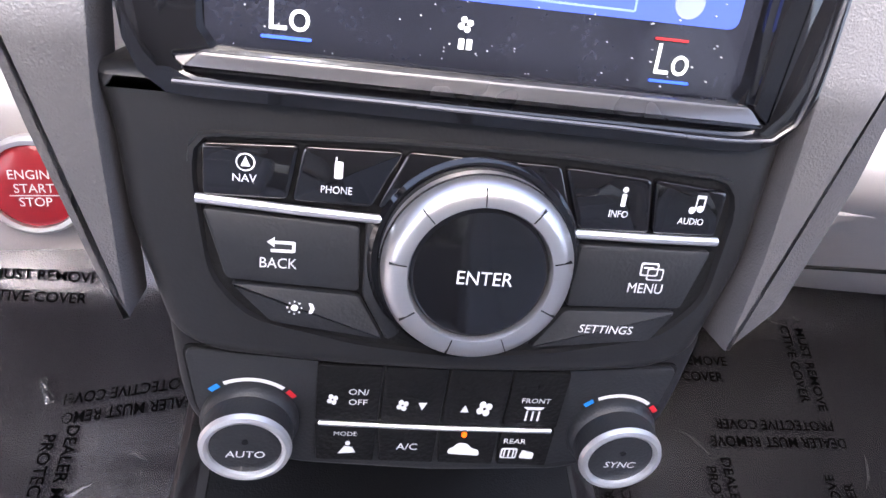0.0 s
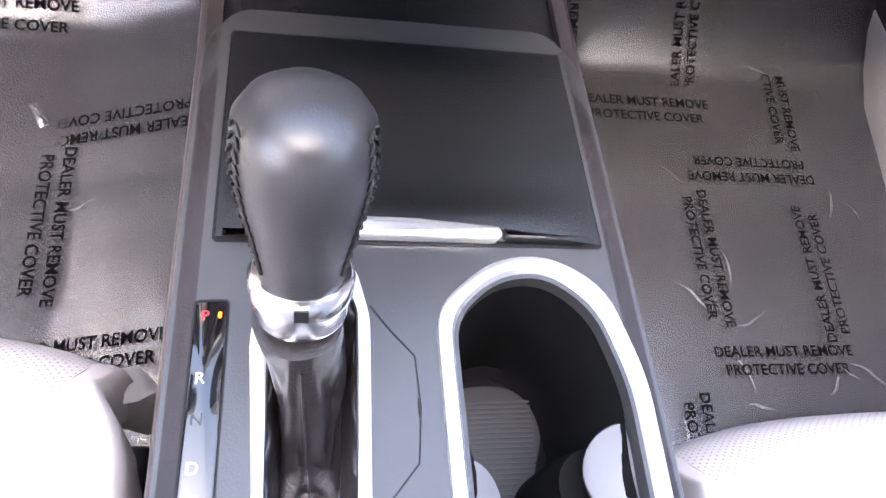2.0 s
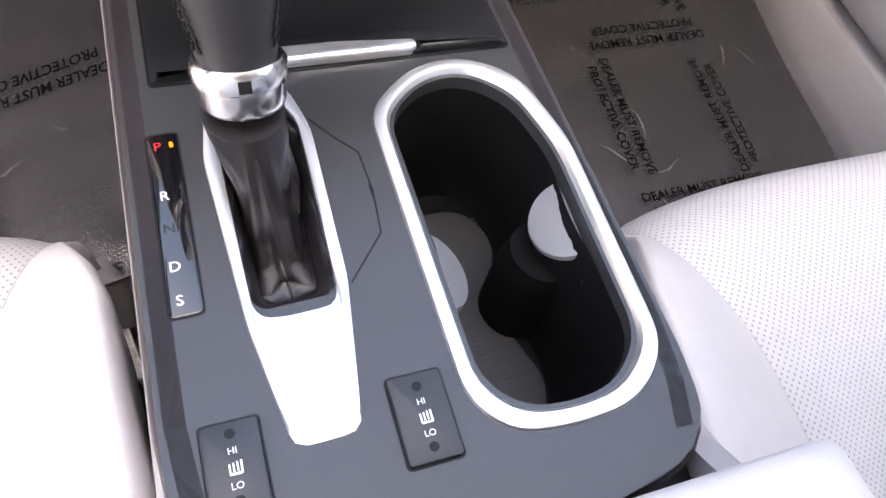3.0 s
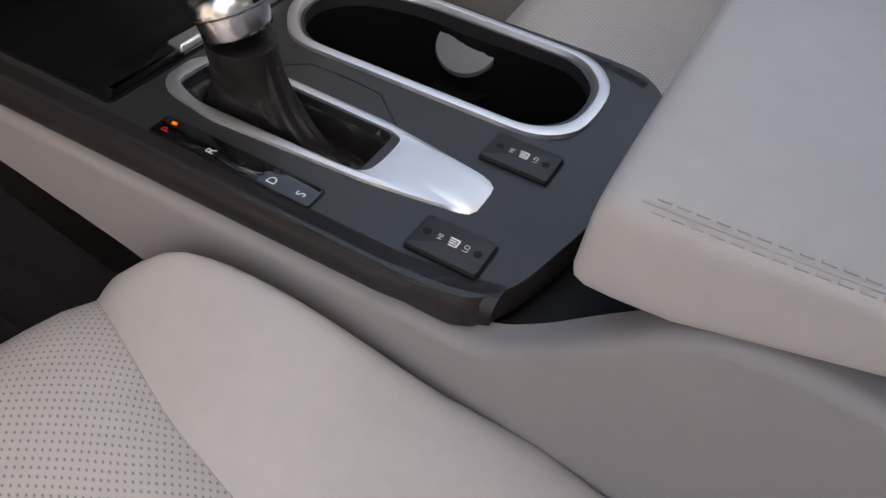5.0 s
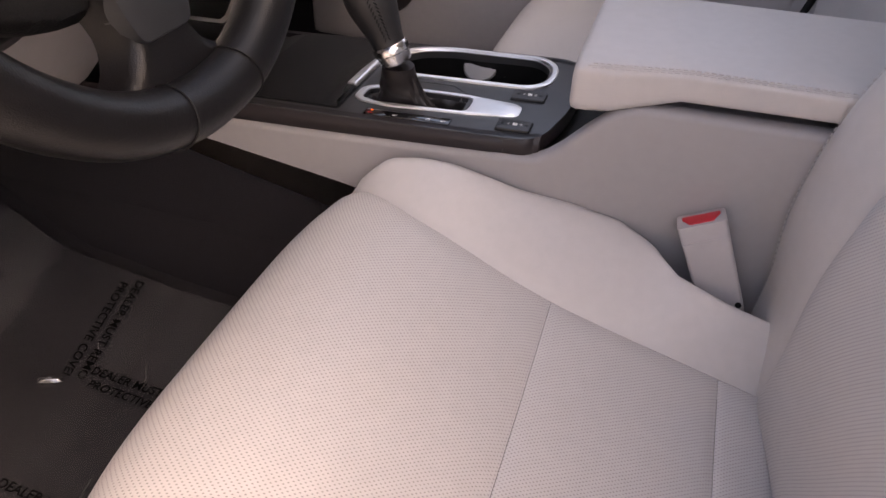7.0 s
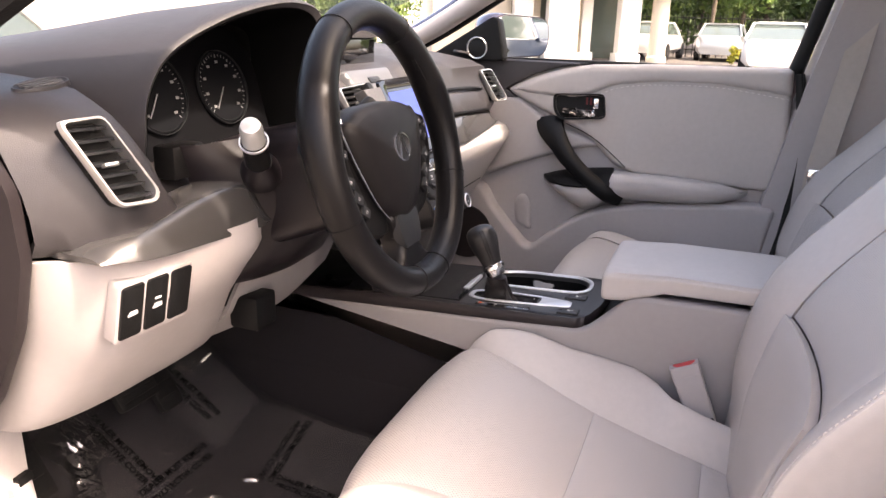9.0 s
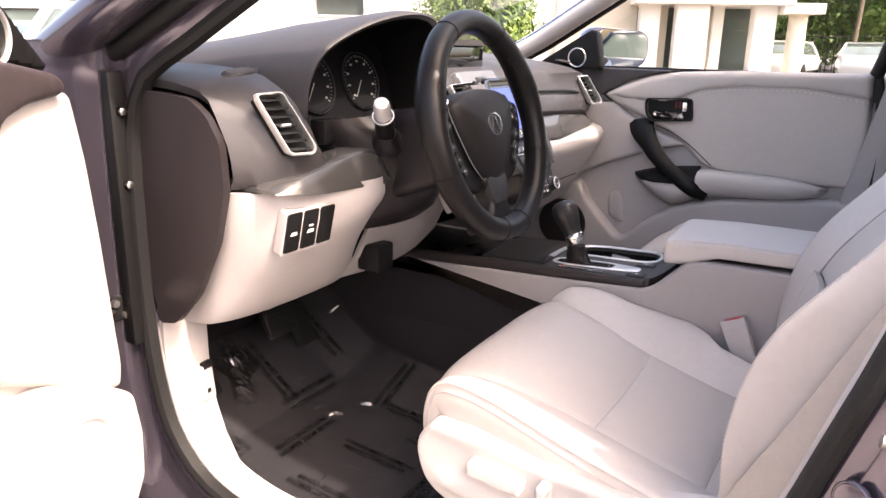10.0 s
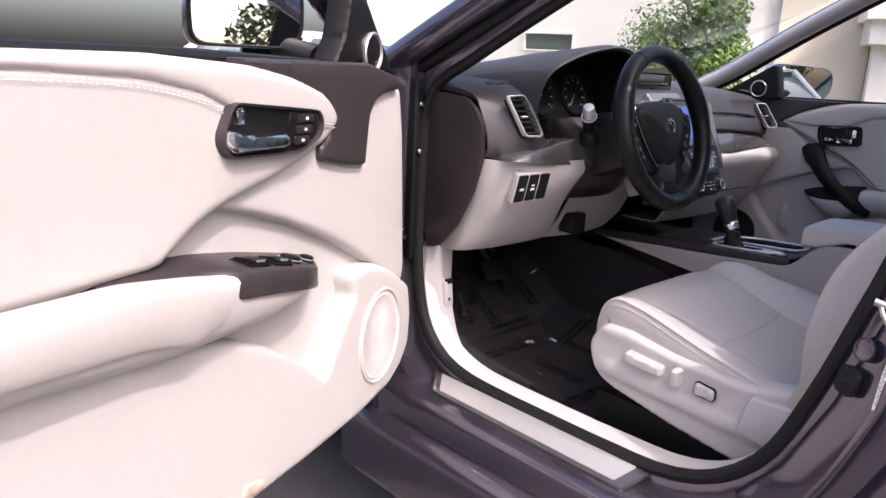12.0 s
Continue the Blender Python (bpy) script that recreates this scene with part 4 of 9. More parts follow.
    one("gate_bezel", SATIN, lambda bm: rim(bm, CP, c2(gate_o), c2(gate_i), [(0, -0.0005), (0.08, 0.0016), (0.5, 0.0024), (0.9, 0.0016), (1, -0.008)], 90, (0, 1)), console, "bright satin silver shifter gate bezel")

    # wrinkled leather boot up to the collar
    folds = []

    def boot(bm):
        low = resample(c2(gate_i), 132)
        top_c = Vector((-0.0540, 0.1640, 0.712))
        rim3 = [CP(a, b, -0.005) for a, b in low]
        mid = sum(rim3, Vector()) / len(rim3)
        front = min(range(132), key=lambda i: low[i][1] + 0.2 * abs(low[i][0] + 0.047))
        rings = []
        n = 34
        for j in range(n + 1):
            w = j / n
            ring = []
            for i, p in enumerate(rim3):
                d = Vector((p.x - mid.x, p.y - mid.y, 0))
                base = mid + Vector((d.x * 0.70, d.y * 0.80, -0.014))
                near = max(0.0, -d.normalized().y)
                e = Vector((p.x - top_c.x, p.y - top_c.y, 0)).normalized()
                tip = top_c + e * 0.0170
                if w < 0.30:
                    f = w / 0.30
                    r = p.lerp(base, f)
                    r.z += 0.004 * math.sin(math.pi * f)
                    fold = 0.0018 * math.sin(math.pi * f) * (math.sin(i * 0.55) + 1.2 * noise.noise(Vector((p.x * 70, p.y * 70, 2.0 + w * 5))))
                    r.z += fold
                else:
                    f = (w - 0.30) / 0.70
                    r = base.lerp(tip, 1 - (1 - f) ** 1.25)
                    r.z = base.z + (tip.z - base.z) * f ** (1.0 + 0.9 * near)
                    ridge = math.exp(-((d.x / 0.0035) ** 2)) * near
                    crease = math.sin(f * 30 + 300 * abs(d.x)) * math.exp(-(((f - 0.16) / 0.16) ** 2))
                    slant = noise.noise(Vector((d.x * 60, d.y * 40, f * 5)))
                    r += e * (0.0034 * ridge + 0.0030 * crease + 0.0030 * slant) * math.sin(math.pi * min(1.0, f + 0.06))
                ring.append(r)
            rings.append(ring)
            folds.append(ring[front])
        loft(bm, rings, cap=(False, True))

    one("shift_boot", BOOT, boot, console, "wrinkled black leather shift boot", 70)
    def seam(bm):
        tube(bm, catmull(folds[11:33], 60), 0.0007, 7)
    one("boot_seam", BOOT, seam, console)
    ind = one("gear_indicator", PIANO, lambda bm: slab(bm, CP, c2(rpoly([(-0.0970, 0.0940), (-0.0838, 0.0945), (-0.0832, 0.1880), (-0.0965, 0.1875)], 0.0025)), -0.002, 0.0008, 0.0005), console, "gloss black gear indicator window")
    one("indicator_gap", BLACK, lambda bm: slab(bm, CP, c2(rpoly([(-0.0978, 0.0930), (-0.0830, 0.0935), (-0.0824, 0.1890), (-0.0973, 0.1885)], 0.003)), -0.002, 0.0003), console)
    for ch, y, m in (("P", 0.1805, REDLAMP), ("R", 0.1530, WHITEINK), ("N", 0.1360, SLATE), ("D", 0.1170, WHITEINK), ("S", 0.1010, WHITEINK)):
        letters(ch, 0.0068, m, ind, CP.matrix(-0.0922, y - 0.012, 0.0011))
    one("gear_lamp", AMBER, lambda bm: slab(bm, CP, c2(rr(-0.0862, 0.1812, 0.0015, 0.0028, 0.0003)), 0.0008, 0.0011), ind, "lit amber gear lamp")
    # small access panel
    def groove(bm):
        line = [(-0.0225, 0.186), (-0.0140, 0.174), (-0.0040, 0.162), (-0.0028, 0.139), (-0.0050, 0.116), (-0.0235, 0.0945)]
        for (x0, y0), (x1, y1) in zip(line, line[1:]):
            t = Vector((x1 - x0, y1 - y0)).normalized()
            m = Vector((-t.y, t.x)) * 0.0004
            slab(bm, CP, c2([(x0 - m.x, y0 - m.y), (x1 - m.x, y1 - m.y), (x1 + m.x, y1 + m.y), (x0 + m.x, y0 + m.y)]), -0.001, 0.0002)
        slab(bm, CP, c2(rr(-0.0034, 0.139, 0.0014, 0.008, 0.0003)), -0.001, 0.0003)
    one("access_panel_gap", BLACK, groove, console)
    for x, y, w, h in ((-0.0820, 0.0300, 0.0215, 0.0345), (-0.0105, 0.0305, 0.0220, 0.0360)):
        one("switch_frame", BLACK, lambda bm: slab(bm, CP, c2(rr(x, y, w + 0.0016, h + 0.0016, 0.0025)), -0.002, 0.0004), console)
        sw = one("seat_heater_switch", SLATE, lambda bm: slab(bm, CP, c2(rr(x, y, w, h, 0.002)), -0.001, 0.0030, 0.0012), console, "dark grey seat heater switch")
        letters("HI", 0.0036, WHITEINK, sw, CP.matrix(x, y - 0.012 + 0.0055, 0.0033))
        letters("LO", 0.0036, WHITEINK, sw, CP.matrix(x, y - 0.012 - 0.0072, 0.0033))
        one("heat_mark", WHITEINK, lambda bm: [slab(bm, CP, c2(rr(x - 0.0018 + 0.0014 * i, y - 0.0008 + 0.0003 * i, 0.0006, 0.0034, 0.0002)), 0.0030, 0.0033) for i in range(3)] + [slab(bm, CP, c2(rr(x + 0.0002, y - 0.0028, 0.0045, 0.0008, 0.0003)), 0.0030, 0.0033), slab(bm, CP, c2(rr(x + 0.0024, y - 0.0006, 0.0007, 0.0048, 0.0003)), 0.0030, 0.0033)], sw)
        for dy in (0.0120, -0.0125):
            one("dimple", BLACK, lambda bm: slab(bm, CP, c2(circ(x, y + dy, 0.0020, 16)), 0.0029, 0.00315), sw)
    # storage lid with its handle
    one("lid_gap", BLACK, lambda bm: slab(bm, CP, c2(rpoly([(-0.0925, 0.2175), (0.0945, 0.2175), (0.0935, 0.3500), (-0.0915, 0.3500)], 0.003)), -0.002, 0.0004), console)

    def lid(bm):
        def fn(u, v):
            x = -0.0908 + (0.0928 + 0.0908) * u
            y = 0.2195 + (0.3485 - 0.2195) * v
            lift = 0.0035 * math.exp(-(((v - 0.10) / 0.10) ** 2)) * max(0, 1 - ((u - 0.5) / 0.5) ** 2)
            return CP(x, y - 0.012, 0.0018 + lift - 0.0006 * math.sin(math.pi * v) * math.sin(math.pi * u))
        sheet(bm, fn, 24, 24, 0.003)
    ld = one("storage_lid", LID, lid, console, "smooth black storage lid")
    one("lid_handle", SATIN, lambda bm: slab(bm, CP, c2(rpoly([(-0.0400, 0.2197), (0.0385, 0.2190), (0.0425, 0.2215), (0.041, 0.2262), (0.0, 0.2300), (-0.0400, 0.2305)], 0.0016)), 0.001, 0.0066, 0.0022, 3), ld, "satin silver lid handle")
    one("lid_wedge", LID, lambda bm: slab(bm, CP, c2(rpoly([(0.0430, 0.2196), (0.0900, 0.2190), (0.0760, 0.2212), (0.0600, 0.2236), (0.0425, 0.2262)], 0.001)), 0.001, 0.0055, 0.002, 3), ld)
    one("lid_wedge", LID, lambda bm: slab(bm, CP, c2(rpoly([(-0.0410, 0.2197), (-0.0410, 0.2300), (-0.060, 0.2262), (-0.0885, 0.2198)], 0.001)), 0.001, 0.0055, 0.002, 3), ld)
    # grey side walls and box
    side = [(0.552, 0.634), (0.19, 0.652), (0.0, 0.664), (-0.020, 0.680), (-0.042, 0.704), (-0.066, 0.727), (-0.09, 0.7345), (-0.46, 0.7400), (-0.46, 0.40), (-0.10, 0.50), (0.2, 0.585)]
    for s in (-1, 1):
        def wall(bm):
            F = Plane((s * 0.113, 0, 0), (0, s, 0), (0, 0, 1))
            slab(bm, F, [(s * a, b) for a, b in rpoly(side, 0.012, 5)][::s], -0.016, 0.0, 0.007, 3)
        one("side_wall", BEIGESHADE, wall, console, "smooth warm grey plastic side wall with shade painted in")
    one("console_box", BEIGESHADE, lambda bm: box(bm, (-0.10, -0.46, 0.36), (0.10, -0.066, 0.728), 0.006), console)
    one("gap_floor", BLACK, lambda bm: box(bm, (-0.099, -0.080, 0.60), (0.099, 0.02, 0.660), 0.003), console)
    one("front_shelf", LID, lambda bm: box(bm, (-0.108, 0.350, 0.60), (0.108, 0.60, 0.658), 0.004), console)
    one("tunnel", CARPET, lambda bm: box(bm, (-0.112, -1.0, 0.28), (0.112, 0.95, 0.50), 0.02), console)
    one("tunnel_front", CARPET, lambda bm: box(bm, (-0.108, 0.235, 0.40), (0.108, 0.95, 0.640), 0.02), console)
    for s in (-1, 1):
        one("tunnel_side", CARPET, lambda bm: box(bm, (min(s * 0.098, s * 0.108), 0.02, 0.44), (max(s * 0.098, s * 0.108), 0.24, 0.630), 0.003), console)


build_console()

# gear lever
lever = thing("gear_lever", (-0.0565, 0.170, 0.70), "dark grey stitched leather gear knob with chrome collar", "gear lever")


def flank_r(h):
    return 0.0159 + 0.72 * (interp([0.0, 0.011, 0.026, 0.037, 0.048, 0.058, 0.067], [0.0155, 0.0165, 0.0205, 0.0238, 0.0262, 0.0268, 0.0250], h) - 0.0155)


def build_lever():
    L = Plane((-0.0530, 0.1680, 0.7205), (1, 0, 0), (0, 0.91, -0.40))
    one("collar", mat("collar_chrome", (0.72, 0.72, 0.73), 0.2, metal=1.0), lambda bm: turned(bm, L, [(0.0165, -0.006), (0.0172, -0.004), (0.0172, 0.004), (0.0190, 0.0055), (0.0192, 0.012), (0.0176, 0.0145), (0.0160, 0.015)], 40), lever, "chrome collar")
    one("lock_button", BLACK, lambda bm: box_on(bm, L, 0.0, -0.0187, 0, 0.005, 0.0020, 0.0065, 0.0115), lever)

    def knob(bm):
        prof = [(h * 0.745, 0.0155 + (r - 0.0155) * 0.72 if h < 0.085 else r * 0.88) for h, r in [(0.0, 0.0155), (0.014, 0.0165), (0.020, 0.0178), (0.032, 0.0205), (0.046, 0.0238), (0.060, 0.0262), (0.072, 0.0268), (0.084, 0.0250), (0.092, 0.0205), (0.0965, 0.0140), (0.0985, 0.0065), (0.0990, 0.0)]]
        n = 48
        rings = []
        for h, r in prof:
            ring = []
            for i in range(n):
                a = 2 * math.pi * i / n
                sx, sy = 1.0, 1.12
                g = 1 - 0.028 * (math.exp(-(((a - 2 * math.pi + 0.45) / 0.07) ** 2)) + math.exp(-(((a - math.pi - 0.45) / 0.07) ** 2)))
                ring.append(L(r * sx * g * math.cos(a), r * sy * g * math.sin(a) + 0.02 * h, h + 0.012))
            rings.append(ring)
        loft(bm, rings)
    kb = one("knob", KNOB, knob, lever, "dark grey stitched leather knob")
    # seam stitches on both flanks
    for side, lean in ((-0.45 - 0.11, 0.05), (-0.45 + 0.11, -0.05), (math.pi + 0.45 - 0.11, 0.05), (math.pi + 0.45 + 0.11, -0.05)):
        def run(bm):
            for h in np.linspace(0.008, 0.062, 14):
                pts = []
                for k in (0.0, 0.5, 1.0):
                    g = h + 0.0034 * k
                    r, s = flank_r(g / 0.93), side + lean * (2 * k - 1)
                    pts.append(L(r * math.cos(s), r * 1.12 * math.sin(s) + 0.02 * g, g + 0.012))
                tube(bm, pts, [0.0006, 0.0009, 0.0006], 6)
        one("stitching", BLACK, run, kb, "black seam stitching")


build_lever()

# armrest
arm = thing("armrest", (0, -0.2, 0.735), "padded grey leather centre armrest on the console", "armrest")


def build_arm():
    YS = [-0.024, -0.0255, -0.030, -0.040, -0.06, -0.12, -0.2, -0.3, -0.4, -0.44, -0.452, -0.456]
    SC = [0.55, 0.80, 0.94, 0.99, 1, 1, 1, 1, 1, 0.97, 0.85, 0.5]

    def skin(y, a, out=0.0):
        """Boxy padded section: flat top, soft edge, upright sides."""
        s = interp(YS[::-1], SC[::-1], y)
        zt = 0.768 + 0.006 * min(1, (-0.024 - y) / 0.1)
        zb = interp([-0.46, -0.12, -0.07, -0.024], [0.748, 0.742, 0.722, 0.716], y)
        c, d = math.cos(a), math.sin(a)
        x = math.copysign(abs(c) ** 0.20, c) * (0.101 - 0.006 * (1 - s)) - 0.010
        z = math.copysign(abs(d) ** 0.30, d) * (zt - zb) / 2 * (0.35 + 0.65 * s)
        if d > 0:
            z += 0.003 * (1 - (x / 0.1) ** 2)
        return Vector((x + c * out, y, (zt + zb) / 2 + z + max(0.0, d) * out))

    def pad(bm):
        n = 96
        loft(bm, [[skin(y, 2 * math.pi * i / n) for i in range(n)] for y in YS])
    p = one("pad", LEATHER, pad, arm, "", 60)

    def stitches(bm):
        for a, r in ((2.36, 0.0007), (2.60, 0.0007)):
            for i in range(70):
                y = -0.040 - 0.0058 * i
                tube(bm, [skin(y, a, 0.0003), skin(y - 0.0040, a, 0.0003)], r, 5)
        tube(bm, [skin(-0.036 - 0.02 * i, 2.48, 0.0002) for i in range(21)], 0.0007, 6)
    one("stitching", THREAD, stitches, p, "grey stitched seam")

    one("hinge_box", BEIGE, lambda bm: box(bm, (-0.095, -0.50, 0.66), (0.085, -0.44, 0.745), 0.008), arm)


build_arm()


# ---- seats ----
def build_seat(side, label):
    """side -1: driver, 1: passenger. q runs towards the tunnel."""
    cx, k = side * 0.366, -side
    seat = thing("car_seat", (cx, 0, 0.33), label, "car seat", "front seats")
    prof = catmull([(-0.275, 0.522, 0), (-0.20, 0.541, 0), (-0.12, 0.562, 0), (-0.046, 0.583, 0), (0.02, 0.604, 0), (0.08, 0.622, 0), (0.13, 0.630, 0), (0.172, 0.627, 0), (0.198, 0.612, 0), (0.212, 0.585, 0), (0.215, 0.555, 0), (0.208, 0.50, 0)], 61)
    acc = [0.0]
    for a, b in zip(prof, prof[1:]):
        acc.append(acc[-1] + (b - a).length)
    ys = [p.x for p in prof]

    def at(s):
        return interp(acc, ys, s), interp(acc, [p.y for p in prof], s)

    s_cross = interp(ys[:40], acc[:40], -0.046)
    s_rear = interp(ys[:40], acc[:40], -0.205)
    S = acc[-1]

    def seam(y):
        return interp([-0.28, -0.05, 0.0, 0.096, 0.15, 0.20], [0.150, 0.153, 0.158, 0.178, 0.196, 0.212], y)

    def surf(q, s):
        y, z = at(s)
        f = max(0.0, min(1.0, (y - 0.10) / 0.10))
        y -= (0.030 if q > 0 else 0.036) * f * (abs(q) / 0.235) ** 4
        z -= 0.010 * (1 - (q / 0.16) ** 2) * max(0, min(1, (0.1 - y) / 0.15)) if abs(q) < 0.16 else 0
        return Vector((cx + k * q, y, z))

    def centre(s0, s1):
        def fn(u, v):
            s = s0 + (s1 - s0) * v
            y, _ = at(s)
            w = seam(min(y, 0.2)) - 0.0002
            q = -w + 2 * w * u
            p = surf(q, s)
            d = min(u, 1 - u) * 2 * w
            dv = min(v * (s1 - s0), (1 - v) * (s1 - s0) if s1 < S - 0.01 else 1)
            p.z += 0.004 * (1 - math.exp(-min(d, dv) / 0.006)) - 0.004
            return p
        return fn, (lambda u, v: ((u - 0.5) * 0.32, s0 + (s1 - s0) * v))

    for nm, s0, s1 in (("cushion_front", s_cross + 0.0002, S), ("cushion_middle", s_rear + 0.0002, s_cross - 0.0002), ("cushion_rear", 0.0, s_rear - 0.0002)):
        fn, uv = centre(s0, s1)
        one(nm, PERF, lambda bm: sheet(bm, fn, 28, 30, 0.012, uv), seat, "perforated grey leather panel", 60)

    def bolster(inner):
        sg = 1 if inner else -1

        def fn(u, v):
            s = 0.0 + S * v
            y, z0 = at(s)
            w = seam(min(y, 0.2))
            edge = 0.236 - 0.006 * max(0.0, (y - 0.13) / 0.07) ** 2
            up = 0.014
            if inner:
                edge = interp([-0.28, -0.20, -0.15, -0.125, -0.09, -0.04, 0.01, 0.08, 0.14, 0.17, 0.20], [0.196, 0.198, 0.208, 0.240, 0.254, 0.258, 0.252, 0.246, 0.242, 0.235, 0.215], y)
                up = 0.027 + interp([-0.2, -0.09, -0.04, 0.01, 0.08, 0.14], [0.020, 0.022, 0.014, 0.005, 0.002, -0.008], y)
            edge = max(edge, w + 0.012)
            t = u * 1.55
            if not inner:
                # flat top out to the welt, then an upright side
                f = min(1.0, t)
                d = max(0.0, (t - 1) / 0.55)
                p = surf(min(w + (edge - w) * f, 0.235) * sg, s)
                p.x = cx + k * sg * (w + (edge - w) * f + 0.004 * math.sin(math.pi * d))
                lift = 0.009 * math.sin(math.pi / 2 * min(1.0, f * 1.6)) - 0.004 * max(0.0, (f - 0.85) / 0.15) ** 2
                front = max(0.0, min(1.0, (y - 0.165) / 0.04))
                p.z += lift * (1 - front)
                p.y += lift * front
                box_up = f * math.exp(-(((z0 - 0.612) / 0.016) ** 2)) if y > 0.16 else 0.0
                p += Vector((0, 0.003, 0.005)) * box_up
                inset = Vector((p.x, min(p.y, 0.160), min(p.z, at(interp(ys[:40], acc[:40], min(y, 0.16)))[1] - 0.050)))
                return p.lerp(inset, d)
            if t <= 1:
                q = w + (edge - w) * math.sin(t * math.pi / 2) ** 0.9
                rise = up * math.sin(min(1, t * 1.15) * math.pi * 0.62) * max(0.15, min(1, (0.21 - y) / 0.05))
                drop = 0.012 * max(0, t - 0.7) ** 2 / 0.09
            else:
                q = edge - 0.006 * ((t - 1) / 0.55)
                rise = up * math.sin(math.pi * 0.62) * max(0.15, min(1, (0.21 - y) / 0.05))
                drop = 0.012 + 0.075 * (t - 1) / 0.55
            p = surf(min(q, 0.235) * sg, s)
            p.x = cx + k * q * sg
            p.z += rise - drop + 0.004 * (1 - math.exp(-(q - w) / 0.006)) - 0.004
            return p
        return fn

    for inner in (True, False):
        one("bolster", LEATHER, lambda bm: sheet(bm, bolster(inner), 22, 48, 0.010), seat, "smooth grey leather side bolster", 60)
    # welt along the outer edge
    def welt(bm):
        fn = bolster(False)
        for u, r, out in ((1 / 1.55, 0.0019, 0.0004), (1.13 / 1.55, 0.0008, 0.0004)):
            tube(bm, [fn(u, 0.02 + 0.93 * i / 47) + Vector((-k * out, 0, 0)) for i in range(48)], r, 8)
    one("welt", LEATHER, welt, seat)

    # backrest
    bp = catmull([(-0.238, 0.50, 0), (-0.246, 0.58, 0), (-0.254, 0.68, 0), (-0.292, 0.80, 0), (-0.380, 0.92, 0), (-0.448, 1.02, 0), (-0.505, 1.12, 0), (-0.535, 1.19, 0), (-0.562, 1.215, 0), (-0.597, 1.20, 0)], 50)
    bz = [i / 49 for i in range(50)]

    def bat(v):
        return interp(bz, [p.x for p in bp], v) - (0.02 + 0.055 * v if side > 0 else 0.0), interp(bz, [p.y for p in bp], v)

    def half(v):
        return interp([0, 0.2, 0.45, 0.7, 0.9, 1.0], [0.235, 0.25, 0.255, 0.235, 0.20, 0.17], v)

    def bseam(v):
        return interp([0, 0.25, 0.5, 0.75, 1.0], [0.140, 0.150, 0.165, 0.155, 0.12], v)

    def back_centre(v0, v1):
        def fn(u, v):
            vv = v0 + (v1 - v0) * v
            y, z = bat(vv)
            w = bseam(vv) - 0.0002
            q = -w + 2 * w * u
            d = min(min(u, 1 - u) * 2 * w, min(v, 1 - v) * (v1 - v0) * 0.8)
            y -= 0.020 * (1 - (q / 0.17) ** 2) + 0.004 * math.exp(-d / 0.006)
            return Vector((cx + k * q, y, z))
        return fn, (lambda u, v: ((u - 0.5) * 0.32, (v0 + (v1 - v0) * v) * 0.85))

    for v0, v1 in ((0.03, 0.33), (0.333, 0.66), (0.663, 0.97)):
        fn, uv = back_centre(v0, v1)
        one("back_panel", PERF, lambda bm: sheet(bm, fn, 24, 20, 0.012, uv), seat, "perforated grey leather back panel", 60)

    for sg in (1, -1):
        def fn(u, v):
            y, z = bat(v)
            w, h = bseam(v), half(v)
            t = u * 1.7
            if t <= 1:
                q = w + (h - w) * math.sin(t * math.pi / 2)
                fwd = 0.034 * math.sin(min(1, t * 1.1) * math.pi * 0.60) * math.sin(math.pi * min(0.95, max(0.12, v)))
            else:
                q = h + 0.004 * (t - 1)
                fwd = 0.034 * math.sin(math.pi * 0.60) * math.sin(math.pi * min(0.95, max(0.12, v))) - 0.13 * (t - 1) / 0.7
            return Vector((cx + k * q * sg, y + fwd - 0.004 * math.exp(-(q - w) / 0.006), z))
        one("back_bolster", LEATHER, lambda bm: sheet(bm, fn, 22, 40, 0.010), seat, "smooth grey leather back bolster", 60)

        def st(bm):
            for i in range(120):
                v = 0.03 + 0.85 * i / 120
                a, b = fn(0.50, v), fn(0.50, v + 0.0042)
                tube(bm, [a + Vector((0, 0.0006, 0.0004)), b + Vector((0, 0.0006, 0.0004))], 0.0007, 5)
        one("stitching", THREAD, st, seat, "pale stitched seam")
    one("back_shell", BEIGE, lambda bm: loft(bm, [[Vector((cx + x, y - 0.075, z)) for x, y, z in ((-h, bat(v)[0], bat(v)[1]), (h, bat(v)[0], bat(v)[1]), (h * 0.95, bat(v)[0] - 0.06, bat(v)[1]), (-h * 0.95, bat(v)[0] - 0.06, bat(v)[1]))] for v in [i / 12 for i in range(12)] for h in (half(v) - 0.004,)]), seat)
    # headrest
    def headrest(bm):
        n = 28
        rings = []
        for j in range(13):
            w = -1 + 2 * j / 12
            s = max(0.05, 1 - abs(w) ** 4) ** 0.5
            rings.append([Vector((cx + 0.125 * w, -0.575 - (0.072 if side > 0 else 0.0) + 0.045 * s * math.cos(a), 1.315 + 0.085 * s * math.copysign(abs(math.sin(a)) ** 0.7, math.sin(a)))) for a in [2 * math.pi * i / n for i in range(n)]])
        loft(bm, rings)
    one("headrest", LEATHER, headrest, seat, "", 60)
    for dx in (-0.06, 0.06):
        one("headrest_post", CHROME, lambda bm: tube(bm, [(cx + dx, -0.56 - (0.07 if side > 0 else 0.0), 1.17), (cx + dx, -0.573 - (0.072 if side > 0 else 0.0), 1.26)], 0.006, 10), seat)
    # moulded side skirt, rails and base
    xo = cx - k * 0.252
